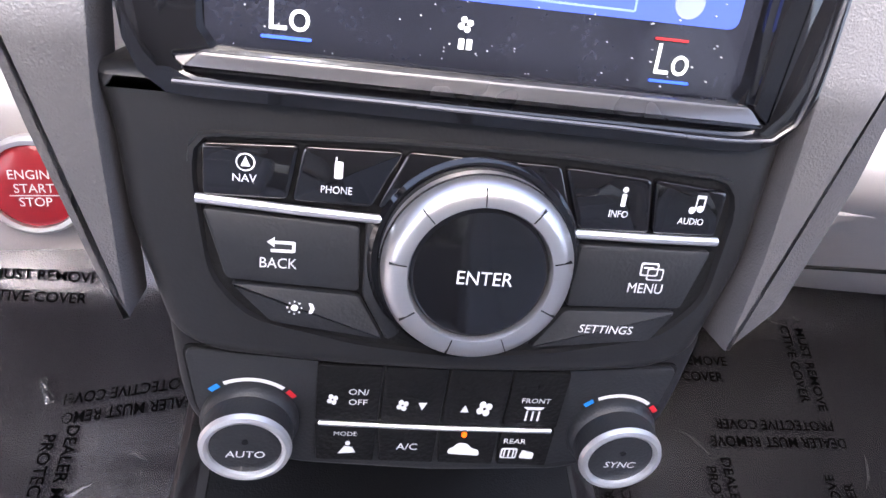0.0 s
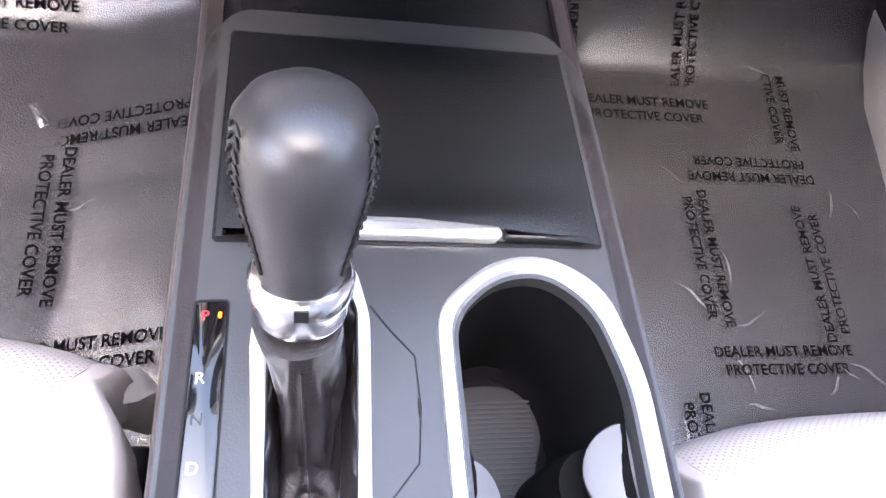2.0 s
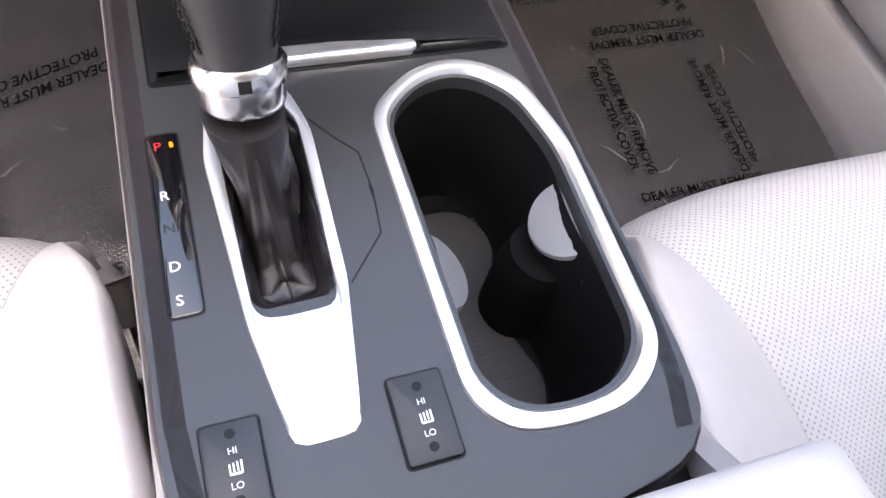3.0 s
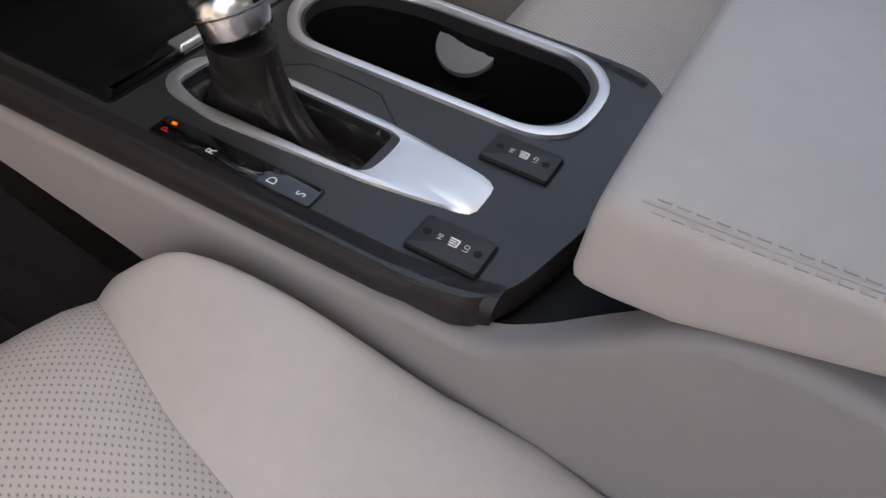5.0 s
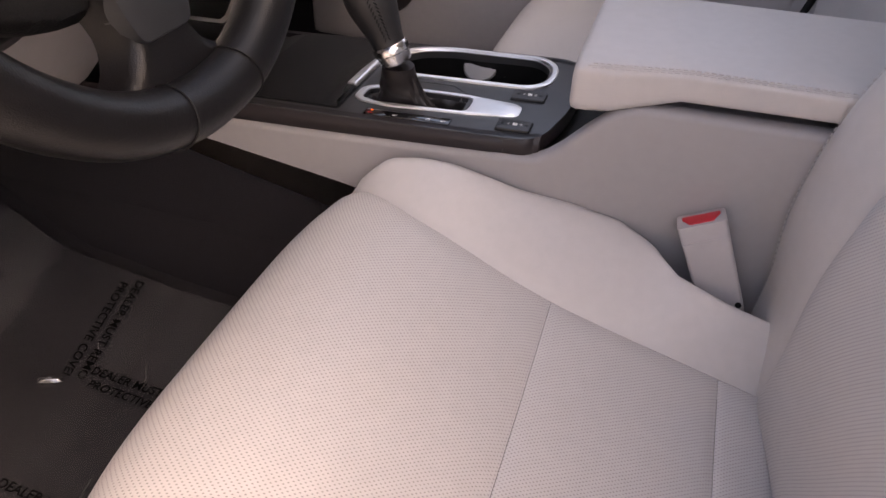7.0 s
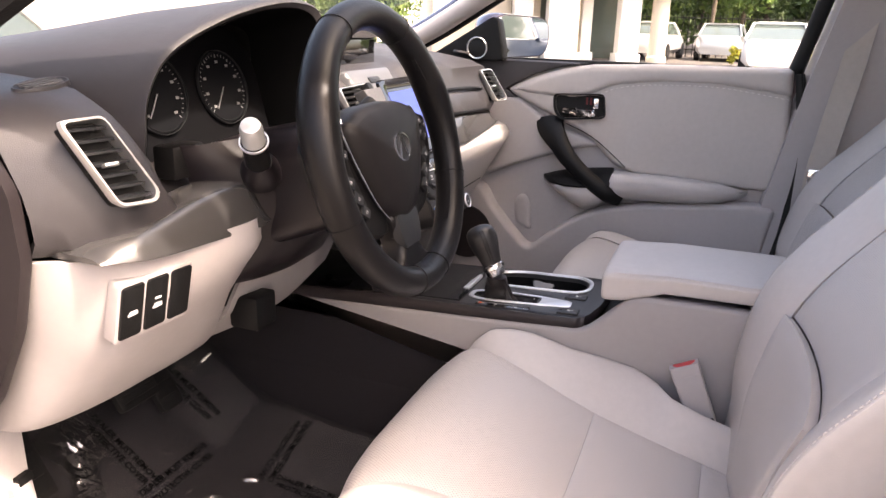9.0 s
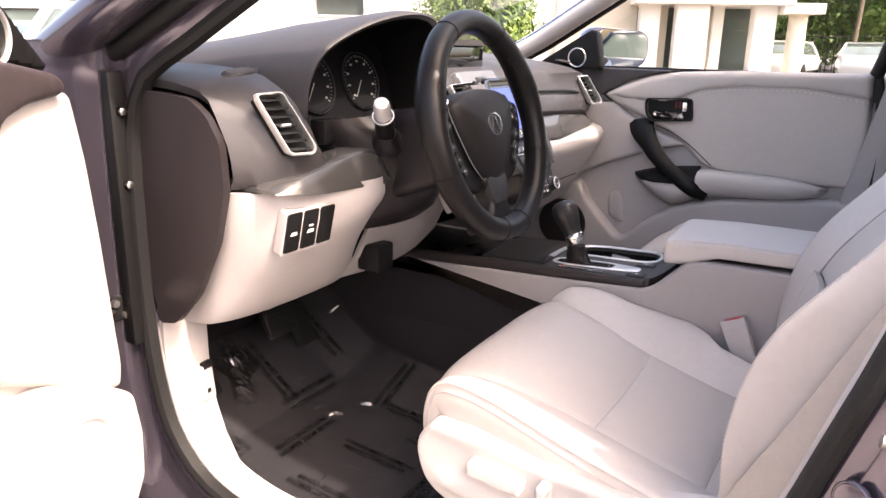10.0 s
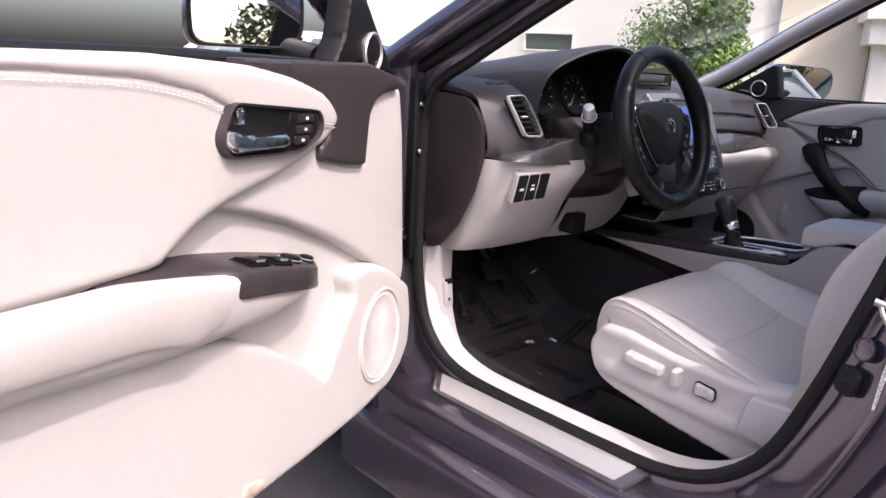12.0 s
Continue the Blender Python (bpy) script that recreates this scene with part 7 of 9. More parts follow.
def build_sill_and_pillars():
    SC = Plane((-0.775, 0, 0.372), (0, -1, 0), (1, 0, 0.25))
    pl = one("scuff_plate", TRIM, lambda bm: slab(bm, SC, rpoly([(-0.530, 0.030), (-0.470, -0.036), (0.035, -0.042), (0.055, 0.030)], 0.008), -0.006, 0.004, 0.003), body, "dark scuff plate on the sill")
    one("scuff_insert", SILLPLATE, lambda bm: slab(bm, SC, rpoly([(-0.498, 0.024), (-0.455, -0.027), (0.015, -0.032), (0.030, 0.024)], 0.005), 0.004, 0.0062, 0.001), pl, "brushed silver insert")
    one("rocker_top", PAINT, lambda bm: box(bm, (-0.86, -0.20, 0.20), (-0.70, 0.62, 0.360), 0.02, 3), body)
    one("rocker_lower", PAINT, lambda bm: box(bm, (-0.900, -0.42, 0.10), (-0.80, 0.72, 0.285), 0.035, 4), body)
    one("underside", BLACK, lambda bm: box(bm, (-0.80, -1.6, 0.08), (0.80, 1.6, 0.285), 0.02), body)

    # front pillar: hinge face and foot
    def hinge_face(bm):
        rings = []
        for z in (0.30, 0.36, 0.45, 0.60, 0.80, 0.98, 1.06, 1.10):
            y0 = interp([0.3, 0.45, 0.6, 0.9, 1.1], [0.58, 0.605, 0.63, 0.632, 0.62], z)
            rings.append([Vector((x, y, z)) for x, y in ((-0.715, y0 + 0.01), (-0.745, y0), (-0.775, y0 + 0.006), (-0.805, y0 + 0.035), (-0.835, y0 + 0.085), (-0.875, y0 + 0.12), (-0.875, y0 + 0.16), (-0.715, y0 + 0.16))])
        loft(bm, rings)
    one("hinge_pillar", PAINT, hinge_face, body, "painted front hinge pillar", 30)
    one("pillar_panel", BLACK, lambda bm: box(bm, (-0.772, 0.612, 0.64), (-0.744, 0.640, 1.06), 0.006), body)
    for z in (1.002, 0.895):
        HB = Plane((-0.7560, 0.6145, z), (1, 0, 0), (0, 0, 1))
        b = one("hinge_bolt", STEEL, lambda bm: [turned(bm, HB, [(0.0095, -0.004), (0.0095, 0.0015), (0.0080, 0.0025)], 20), turned(bm, HB, [(0.0062, 0.002), (0.0060, 0.0085), (0.0040, 0.0098)], 6)], body, "zinc hinge bolt")
    ck = one("door_check", STEEL, lambda bm: tube(bm, [(-0.775, 0.645, 0.700), (-0.81, 0.622, 0.699), (-0.86, 0.600, 0.698)], 0.006, 8, squash=0.5), body, "steel door check strap")
    one("check_housing", BLACK, lambda bm: box(bm, (-0.790, 0.632, 0.682), (-0.762, 0.660, 0.720), 0.004), ck)
    for dx, dz in ((-0.012, 0.012), (0.004, -0.010)):
        one("check_bolt", STEEL, lambda bm: tube(bm, [(-0.774 + dx, 0.634, 0.700 + dz), (-0.774 + dx, 0.626, 0.700 + dz)], 0.006, 8), ck)

    # sloping front pillars with light inner trim, both sides
    for s in (-1, 1):
        line = [(0.72, 1.045, 0.735), (0.60, 1.105, 0.728), (0.45, 1.190, 0.700), (0.30, 1.272, 0.668), (0.10, 1.372, 0.628), (-0.10, 1.452, 0.590), (-0.22, 1.485, 0.565)]
        L = catmull([(s * x, y, z) for y, z, x in line], 30)
        one("pillar_trim", LIGHT, lambda bm: tube(bm, [p + Vector((-s * (0.022 if s > 0 else 0.058), 0.0 if s > 0 else 0.02, 0.012)) for p in L], 0.034, 16, squash=0.75), body, "light grey front pillar trim")
        one("pillar_outer", PAINT, lambda bm: tube(bm, [p + Vector((s * 0.050, 0.050, 0.004)) for p in L], 0.040, 16, squash=0.8), body, "painted front pillar")
        one("pillar_seal", RUBBER, lambda bm: tube(bm, [p + Vector((s * 0.016, -0.018, 0.0)) for p in L], 0.012, 10), body)
    # rear pillar on the driver's side; its unseen top is shaped to let sun past
    def bp(bm):
        rings = []
        for z, y in ((0.30, -0.22), (0.42, -0.205), (0.50, -0.268), (0.63, -0.325), (0.80, -0.378), (0.97, -0.430), (1.16, -0.55), (1.36, -0.82), (1.47, -0.94)):
            xo = open_x(z) - 0.005
            rings.append([Vector((xx, yy, z)) for xx, yy in ((xo + 0.03, y), (xo, y + 0.002), (xo - 0.022, y - 0.016), (xo - 0.040, y - 0.060), (xo - 0.046, y - 0.115), (xo - 0.085, y - 0.150), (xo - 0.09, y - 0.34), (xo + 0.03, y - 0.34))])
        loft(bm, rings)
    one("rear_pillar", PAINT, bp, body, "painted centre pillar with striker", 30)
    BPn = Plane((-0.762, -0.344, 0.699), (-0.5, -0.80, -0.10), (0, -0.30, 0.95))
    one("pillar_plug", PAINT, lambda bm: turned(bm, BPn, [(0.0176, -0.004), (0.0176, 0.0006), (0.0170, 0.0012), (0.0156, 0.0014), (0.0146, 0.0006), (0.0130, 0.0009), (0.0070, 0.0016), (0.0, 0.0018)], 28, 0.012, 0.030), body, "round painted plug")
    one("door_switch", RUBBER, lambda bm: [slab(bm, BPn, rr(0.010, -0.022, 0.036, 0.044, 0.014), -0.004, 0.005, 0.003), turned(bm, BPn, [(0.009, 0.003), (0.008, 0.008), (0.003, 0.0095)], 20, 0.007, -0.023)], body, "black rubber door light switch")
    stp = Plane((-0.788, -0.396, 0.706), (-0.28, -0.95, 0), (0.1, -0.25, 0.96))
    sk = one("data_sticker", STICKER, lambda bm: slab(bm, stp, rpoly([(-0.0026, -0.052), (0.0010, -0.050), (0.0034, 0.0), (0.0030, 0.050), (-0.0006, 0.051), (-0.0032, 0.0)], 0.001), 0, 0.0008), body, "white data sticker with illegible print")
    for i in range(26):
        one("print_bar", SLATE, lambda bm: slab(bm, stp, rr(-0.0004 + 0.0010 * (i % 2), 0.043 - 0.0034 * i, 0.0034 - 0.0008 * (i % 3), 0.0014, 0.0003), 0.0008, 0.0010), sk)
    SKP = Plane((-0.792, -0.404, 0.795), (-0.45, -0.89, 0), (0.1, -0.25, 0.96))
    striker = one("striker", STEEL, lambda bm: [tube(bm, [SKP(0.002, 0.006, 0.001), SKP(-0.012, 0.007, 0.016), SKP(-0.026, 0.008, 0.026)], [0.0052, 0.0048, 0.0058], 14), tube(bm, catmull([SKP(-0.020, 0.008, 0.022), SKP(-0.012, -0.006, 0.020), SKP(-0.004, -0.018, 0.012), SKP(0.001, -0.024, 0.001)], 10), 0.0034, 10)], body, "bright steel door striker")
    one("striker_plate", STEEL, lambda bm: slab(bm, SKP, rr(0.001, 0.0, 0.017, 0.066, 0.008, 5), -0.001, 0.0032, 0.001), striker)
    # kick panel with hood release
    kp = one("kick_panel", BEIGE, lambda bm: loft(bm, [[Vector((x, y, z)) for x, y in ((-0.728, 0.625), (-0.728, 0.600), (-0.690, 0.585 - k), (-0.650, 0.590 - k), (-0.640, 0.66), (-0.700, 0.70))] for z, k in ((0.40, 0.06), (0.45, 0.03), (0.50, 0.012), (0.56, 0.0), (0.668, 0.0))]), body, "light grey foot well kick panel")
    KP = Plane((-0.668, 0.580, 0.545), (0.99, 0.10, 0), (0, 0.1, 0.99))
    rel = one("hood_release", BEIGE, lambda bm: [slab(bm, KP, rr(0, 0, 0.030, 0.060, 0.003), -0.01, 0.004, 0.002)], kp, "light grey hood release lever")
    one("release_gap", BLACK, lambda bm: slab(bm, KP, rr(0.006, 0.030, 0.022, 0.012, 0.002), -0.004, 0.0045), rel)
    one("release_mark", BLACK, lambda bm: slab(bm, KP, rr(0.0, -0.014, 0.008, 0.008, 0.001), 0.0035, 0.0045), rel)
    # roof, headliner, glass, rear
    def roof(bm):
        def fn(u, v):
            x = -0.60 + 1.20 * u
            y = -0.16 - 1.60 * v
            return Vector((x, y, 1.515 + 0.035 * (1 - (2 * u - 1) ** 2) + 0.02 * math.sin(math.pi * v)))
        sheet(bm, fn, 20, 14, 0.03)
    one("roof", PAINT, roof, body, "painted roof", 60)
    one("headliner", HEADLINER, lambda bm: sheet(bm, lambda u, v: Vector((-0.565 + 1.13 * u, -0.20 - 1.5 * v, 1.475 + 0.03 * (1 - (2 * u - 1) ** 2))), 12, 10, 0.008), body, "pale cloth headliner", 60)
    for s in (-1, 1):
        one("roof_rail", PAINT, lambda bm: tube(bm, catmull([(s * 0.600, -0.15, 1.490), (s * 0.598, -0.5, 1.510), (s * 0.60, -1.1, 1.50), (s * 0.61, -1.6, 1.44)], 16), 0.050, 12), body)
    ws = one("windscreen", SCREENGLASS, lambda bm: sheet(bm, lambda u, v: Vector(((-1 + 2 * u) * (0.71 - 0.15 * v), 1.06 - 1.18 * v + 0.10 * (1 - (2 * u - 1) ** 2) * (1 - 0.6 * v), 1.020 + 0.475 * v)), 16, 12), body, "clear windscreen with a veil of reflections painted in", 80)
    ws.visible_shadow = False
    one("cowl", BLACK, lambda bm: box(bm, (-0.74, 1.10, 0.90), (0.74, 1.30, 1.010), 0.02), body)
    one("bonnet", PAINT, lambda bm: sheet(bm, lambda u, v: Vector((-0.80 + 1.6 * u, 1.22 + 0.95 * v, 0.985 - 0.12 * v * v + 0.03 * (1 - (2 * u - 1) ** 2))), 16, 12, 0.02), body, "painted bonnet", 60)
    for s in (-1, 1):
        one("front_wing", PAINT, lambda bm: loft(bm, [[Vector((s * x, y, z)) for x, z in ((0.80, 0.99 - 0.12 * w * w), (0.885, 0.90 - 0.1 * w), (0.915, 0.70), (0.90, 0.40), (0.86, 0.38), (0.78, 0.9 - 0.1 * w))] for w, y in ((0, 0.78), (0.3, 1.1), (0.6, 1.5), (1, 2.15))]), body, "painted front wing")
    one("rear_cabin_wall", HEADLINER, lambda bm: box(bm, (-0.68, -1.72, 0.30), (0.68, -1.68, 1.0)), body)
    one("rear_bench", LEATHER, lambda bm: box(bm, (-0.64, -1.45, 0.34), (0.64, -0.95, 0.62), 0.05, 4), body)
    one("rear_bench_back", LEATHER, lambda bm: box(bm, (-0.64, -1.62, 0.55), (0.64, -1.45, 1.15), 0.05, 4), body)
    for s in (-1, 1):
        one("rear_side", PAINT, lambda bm: box(bm, (s * 0.78 - 0.06, -1.75, 0.20), (s * 0.78 + 0.06, -0.60, 0.98), 0.03), body)
        one("rear_side_trim", BEIGE, lambda bm: box(bm, (s * 0.705 - 0.012, -1.70, 0.32), (s * 0.705 + 0.012, -0.62, 0.99), 0.006), body)
    # Unseen rear glass added to dim the cabin; driver's pane leans clear of sun
    for s in (-1, 1):
        one("rear_side_window", PRIVACY, lambda bm: sheet(bm, lambda u, v: Vector((s * (0.745 - 0.145 * v), -0.50 - (0.40 * v if s < 0 else 0.0) * (1 - u) - 1.20 * u, 0.97 + 0.52 * v)), 4, 4), body, "dark privacy glass, unseen, added to dim the cabin", 80)
    one("rear_window", PRIVACY, lambda bm: sheet(bm, lambda u, v: Vector((-0.70 + 1.40 * u, -1.78 + 0.03 * v, 0.95 + 0.58 * v)), 4, 4), body, "dark privacy glass, unseen, added to dim the cabin", 80)
    # passenger side pillar, rail and sill
    one("passenger_pillar", BEIGE, lambda bm: loft(bm, [[Vector((x + dx, y + dy, z)) for dx, dy in ((-0.03, 0.06), (0.05, 0.07), (0.05, -0.16), (-0.03, -0.15))] for z, y, x in ((0.35, -0.30, 0.68), (0.7, -0.33, 0.69), (1.0, -0.385, 0.69), (1.2, -0.43, 0.665), (1.48, -0.50, 0.59))]), body, "grey centre pillar trim")
    one("passenger_sill", BEIGE, lambda bm: box(bm, (0.652, -0.45, 0.28), (0.80, 0.75, 0.42), 0.02), body)
    one("passenger_front", CARPET, lambda bm: box(bm, (0.66, 0.55, 0.30), (0.72, 1.02, 0.90), 0.02), body)
    one("driver_front", CARPET, lambda bm: box(bm, (-0.72, 0.66, 0.30), (-0.66, 1.02, 0.90), 0.02), body)


build_sill_and_pillars()

# belts
for s in (-1, 1):
    belt = thing("seat_belt", (s * 0.66, -0.42, 0.60), "tan webbing seat belt hanging by the centre pillar", "seat belt", "seat belts")
    if s > 0:
        path = [(0.645, -0.425, 1.22), (0.645, -0.415, 1.10), (0.640, -0.395, 0.95), (0.632, -0.378, 0.82), (0.625, -0.372, 0.62)]
    else:
        # unseen top end set back so that it clears the sun's way
        path = [(-0.640, -0.600, 1.22), (-0.650, -0.455, 1.0), (-0.652, -0.385, 0.86), (-0.648, -0.325, 0.72), (-0.640, -0.270, 0.60), (-0.635, -0.245, 0.53)]
    def web(bm):
        P = catmull(path, 24)
        rings = []
        for i, p in enumerate(P):
            w = Vector((0.004 if s > 0 else 0.012, 0.0235, 0.006 if s > 0 else 0.012))
            n = Vector((0.0008, 0, 0))
            rings.append([p - w - n, p + w - n, p + w + n, p - w + n])
        loft(bm, rings)
    one("webbing", SEATBELT, web, belt)
    top = Vector(path[0])
    one("guide", BEIGE, lambda bm: box(bm, top + Vector((-0.012, -0.035, -0.02)), top + Vector((0.012, 0.035, 0.03)), 0.006), belt, "grey belt guide")
    if s > 0:
        q = Vector(path[3])
        one("tongue", CHROME, lambda bm: box(bm, q + Vector((-0.006, -0.020, -0.03)), q + Vector((0.002, 0.020, 0.014)), 0.003), belt, "bright steel belt tongue")


def build_wheels():
    body = bpy.data.objects["car"]
    for x in (-0.80, 0.80):
        for y in (1.45, -1.35):
            W = Plane((x, y, 0.262), (0, math.copysign(1, x), 0), (0, 0, 1))
            wh = one("wheel", RUBBER, lambda bm: turned(bm, W, [(0.22, -0.10), (0.31, -0.105), (0.338, -0.085), (0.340, 0.0), (0.338, 0.085), (0.31, 0.105), (0.235, 0.10), (0.225, 0.06)], 48), body, "black tyre on alloy wheel")
            one("rim", SATIN, lambda bm: turned(bm, W, [(0.232, 0.098), (0.222, 0.100), (0.212, 0.075), (0.05, 0.060), (0.0, 0.070)], 40), wh, "silver alloy rim")
            for k in range(5):
                a = 2 * math.pi * k / 5
                one("spoke", SATIN, lambda bm: box_on(bm, W, 0.125 * math.cos(a), 0.125 * math.sin(a), a, 0.19, 0.045, 0.06, 0.092), wh)
    lens = mat("headlamp_lens", (0.55, 0.56, 0.58), 0.08, metal=0.6, coat=0.8)
    one("front_bumper", PAINT, lambda bm: box(bm, (-0.84, 2.12, 0.22), (0.84, 2.30, 0.66), 0.05, 3), body, "painted front bumper")
    one("front_panel", PAINT, lambda bm: box(bm, (-0.80, 2.10, 0.64), (0.80, 2.19, 0.86), 0.03, 3), body)
    one("grille", BLACK, lambda bm: box(bm, (-0.36, 2.18, 0.68), (0.36, 2.205, 0.82), 0.01), body, "black front grille")
    for s in (-1, 1):
        one("headlight", lens, lambda bm: box(bm, (min(s * 0.46, s * 0.79), 2.16, 0.70), (max(s * 0.46, s * 0.79), 2.21, 0.83), 0.02, 3), body, "clear headlight")
        one("tail_light", REDP, lambda bm: box(bm, (min(s * 0.52, s * 0.78), -1.84, 0.72), (max(s * 0.52, s * 0.78), -1.79, 0.90), 0.015, 3), body, "red tail light")
    one("tailgate", PAINT, lambda bm: box(bm, (-0.78, -1.82, 0.26), (0.78, -1.77, 0.96), 0.03, 3), body, "painted tailgate")


build_wheels()


# ---- doors ----
def build_passenger_door():
    PD = Plane((0.70, 0, 0), (0, -1, 0), (0, 0, 1))
    door = thing("passenger_door", (0.70, 0.1, 0.40), "closed passenger door with grey leather pad and black handle", "car door")

    def Y(pts):
        return [(-y, z) for y, z in pts][::-1] if sum(pts[i - 1][0] * pts[i][1] - pts[i][0] * pts[i - 1][1] for i in range(len(pts))) > 0 else [(-y, z) for y, z in pts]

    # BEIGE serves here as the shaded copy of the driver door's plastic
    one("door_panel", BEIGE, lambda bm: soft(bm, PD, Y([(0.64, 0.42), (0.64, 1.03), (0.40, 1.036), (-0.298, 1.036), (-0.33, 0.80), (-0.30, 0.60), (-0.20, 0.42)]), -0.03, 0.002, 0.006), door, "grey moulded door panel")
    upper = Y([(0.380, 0.968), (0.345, 0.986), (0.307, 1.003), (0.24, 1.022), (0.170, 1.036), (0.0, 1.044), (-0.298, 1.047), (-0.310, 0.90), (-0.302, 0.762), (-0.23, 0.760), (0.03, 0.772), (0.085, 0.790), (0.13, 0.835), (0.18, 0.872), (0.24, 0.900), (0.312, 0.932), (0.36, 0.953)])
    pad = one("leather_pad", LEATHER, lambda bm: soft(bm, PD, upper, -0.004, 0.026, 0.016, 0.012), door, "grey leather door pad with stitched seam")
    roll = Y([(0.372, 0.968), (0.340, 0.988), (0.30, 1.006), (0.24, 1.025), (0.170, 1.039), (0.0, 1.047), (-0.300, 1.050), (-0.304, 0.985), (-0.15, 1.004), (0.0, 1.003), (0.10, 0.990), (0.155, 0.965), (0.18, 0.955), (0.30, 0.955)])
    one("pad_roll", LEATHER, lambda bm: soft(bm, PD, roll, 0.0, 0.034, 0.018, 0.010), pad, "padded upper roll")
    seam = catmull([PD(-y, z, 0.0285) for y, z in [(-0.300, 0.981), (-0.15, 1.000), (0.0, 0.999), (0.095, 0.986), (0.145, 0.963)]], 70)
    one("seam", THREADPALED, lambda bm: [tube(bm, [seam[i], seam[i + 1]], 0.0008, 6) for i in range(0, 68, 2)], pad, "seam with thread paled against its shading")
    one("front_ledge", DASH, lambda bm: soft(bm, PD, Y([(0.66, 1.044), (0.40, 1.044), (0.17, 1.042), (0.24, 1.030), (0.31, 1.008), (0.383, 0.968), (0.345, 0.944), (0.45, 0.935), (0.66, 0.925)]), -0.01, 0.016, 0.006, 0.006), door, "charcoal upper door ledge")
    SP = Plane((0.665, 0, 0), (0, -1, 0), (0, 0, 1))
    sail = one("sail_panel", BLACK, lambda bm: soft(bm, SP, Y([(0.60, 1.040), (0.385, 1.040), (0.388, 1.075), (0.402, 1.142), (0.42, 1.148)]), -0.02, 0.018, 0.005, 0.006), door, "black corner panel with tweeter")
    tw = one("tweeter", BLACK, lambda bm: turned(bm, SP, [(0.024, 0.015), (0.022, 0.020), (0.010, 0.022), (0.0, 0.0222)], 36, -0.457, 1.070), sail, "round black tweeter")
    one("tweeter_ring", SATIN, lambda bm: turned(bm, SP, [(0.0275, 0.014), (0.0280, 0.021), (0.0262, 0.0228), (0.0245, 0.0215), (0.0238, 0.016)], 48, -0.457, 1.070), tw, "satin silver ring")
    # inner handle
    rec = Y([(0.254, 0.966), (0.122, 0.971), (0.114, 0.908), (0.232, 0.898), (0.250, 0.920)])
    rc = [(a * 0.90 - 0.018, (b - 0.936) * 0.84 + 0.936) for a, b in rec]
    hd = one("handle_bezel", BLACK, lambda bm: rim(bm, PD, rpoly(rec, 0.014, 5), rpoly(rc, 0.012, 5), [(0, 0.020), (0.25, 0.0375), (0.7, 0.0365), (1, 0.020)], 60), door, "gloss black handle bezel")
    one("handle_recess", BLACK, lambda bm: slab(bm, PD, rpoly(rc, 0.012, 5), 0.012, 0.0262), hd)
    one("handle_lever", CHROME, lambda bm: soft(bm, PD, Y([(0.228, 0.932), (0.145, 0.930), (0.135, 0.918), (0.148, 0.908), (0.228, 0.914)]), 0.027, 0.042, 0.006, 0.005, 4), hd, "chrome inner door lever")
    one("lock_tab", CHROME, lambda bm: soft(bm, PD, rr(-0.142, 0.945, 0.012, 0.026, 0.003), 0.026, 0.034, 0.003, 0.002, 3), hd)
    for k in range(2):
        one("lock_light", mat("dim_red_mark", (0.12, 0.004, 0.004), 0.5), lambda bm: slab(bm, PD, rr(-0.156 - 0.010 * k, 0.950, 0.005, 0.018, 0.001), 0.0262, 0.0268), hd, "dim red lock marks")

    # pull bar, broad at its head and tapering to a blunt foot over the armrest
    def bar(bm):
        L = catmull([(0.262, 0.905, 0.010), (0.256, 0.880, 0.030), (0.232, 0.848, 0.048), (0.195, 0.803, 0.060), (0.14, 0.758, 0.066), (0.090, 0.724, 0.064), (0.054, 0.706, 0.040)], 30)
        rings = []
        for i, p in enumerate(L):
            a, b = L[max(i - 1, 0)], L[min(i + 1, 29)]
            t = (b - a).normalized()
            ac = Vector((-t.y, t.x, 0)).normalized()
            w = interp([0, 0.12, 0.3, 0.6, 0.9, 1], [0.040, 0.036, 0.025, 0.020, 0.022, 0.017], i / 29)
            rings.append([PD(-(p.x + ac.x * q * w), p.y + ac.y * q * w, p.z + h) for q, h in ((-1, -0.008), (-0.92, 0.002), (-0.5, 0.009), (0, 0.011), (0.5, 0.009), (0.92, 0.002), (1, -0.008), (0.5, -0.014), (-0.5, -0.014))])
        loft(bm, rings)
    one("pull_bar", BLACK, bar, door, "curved satin black pull handle", 50)
    # raised front field whose lower edge runs down to the dashboard
    one("front_field", BEIGE, lambda bm: soft(bm, PD, Y([(0.64, 0.94), (0.345, 0.950), (0.300, 0.915), (0.235, 0.880), (0.18, 0.862), (0.115, 0.840), (0.160, 0.831), (0.214, 0.818), (0.345, 0.770), (0.473, 0.712), (0.64, 0.64)]), -0.01, 0.020, 0.012, 0.010), door, "grey raised field of the door panel", 50)

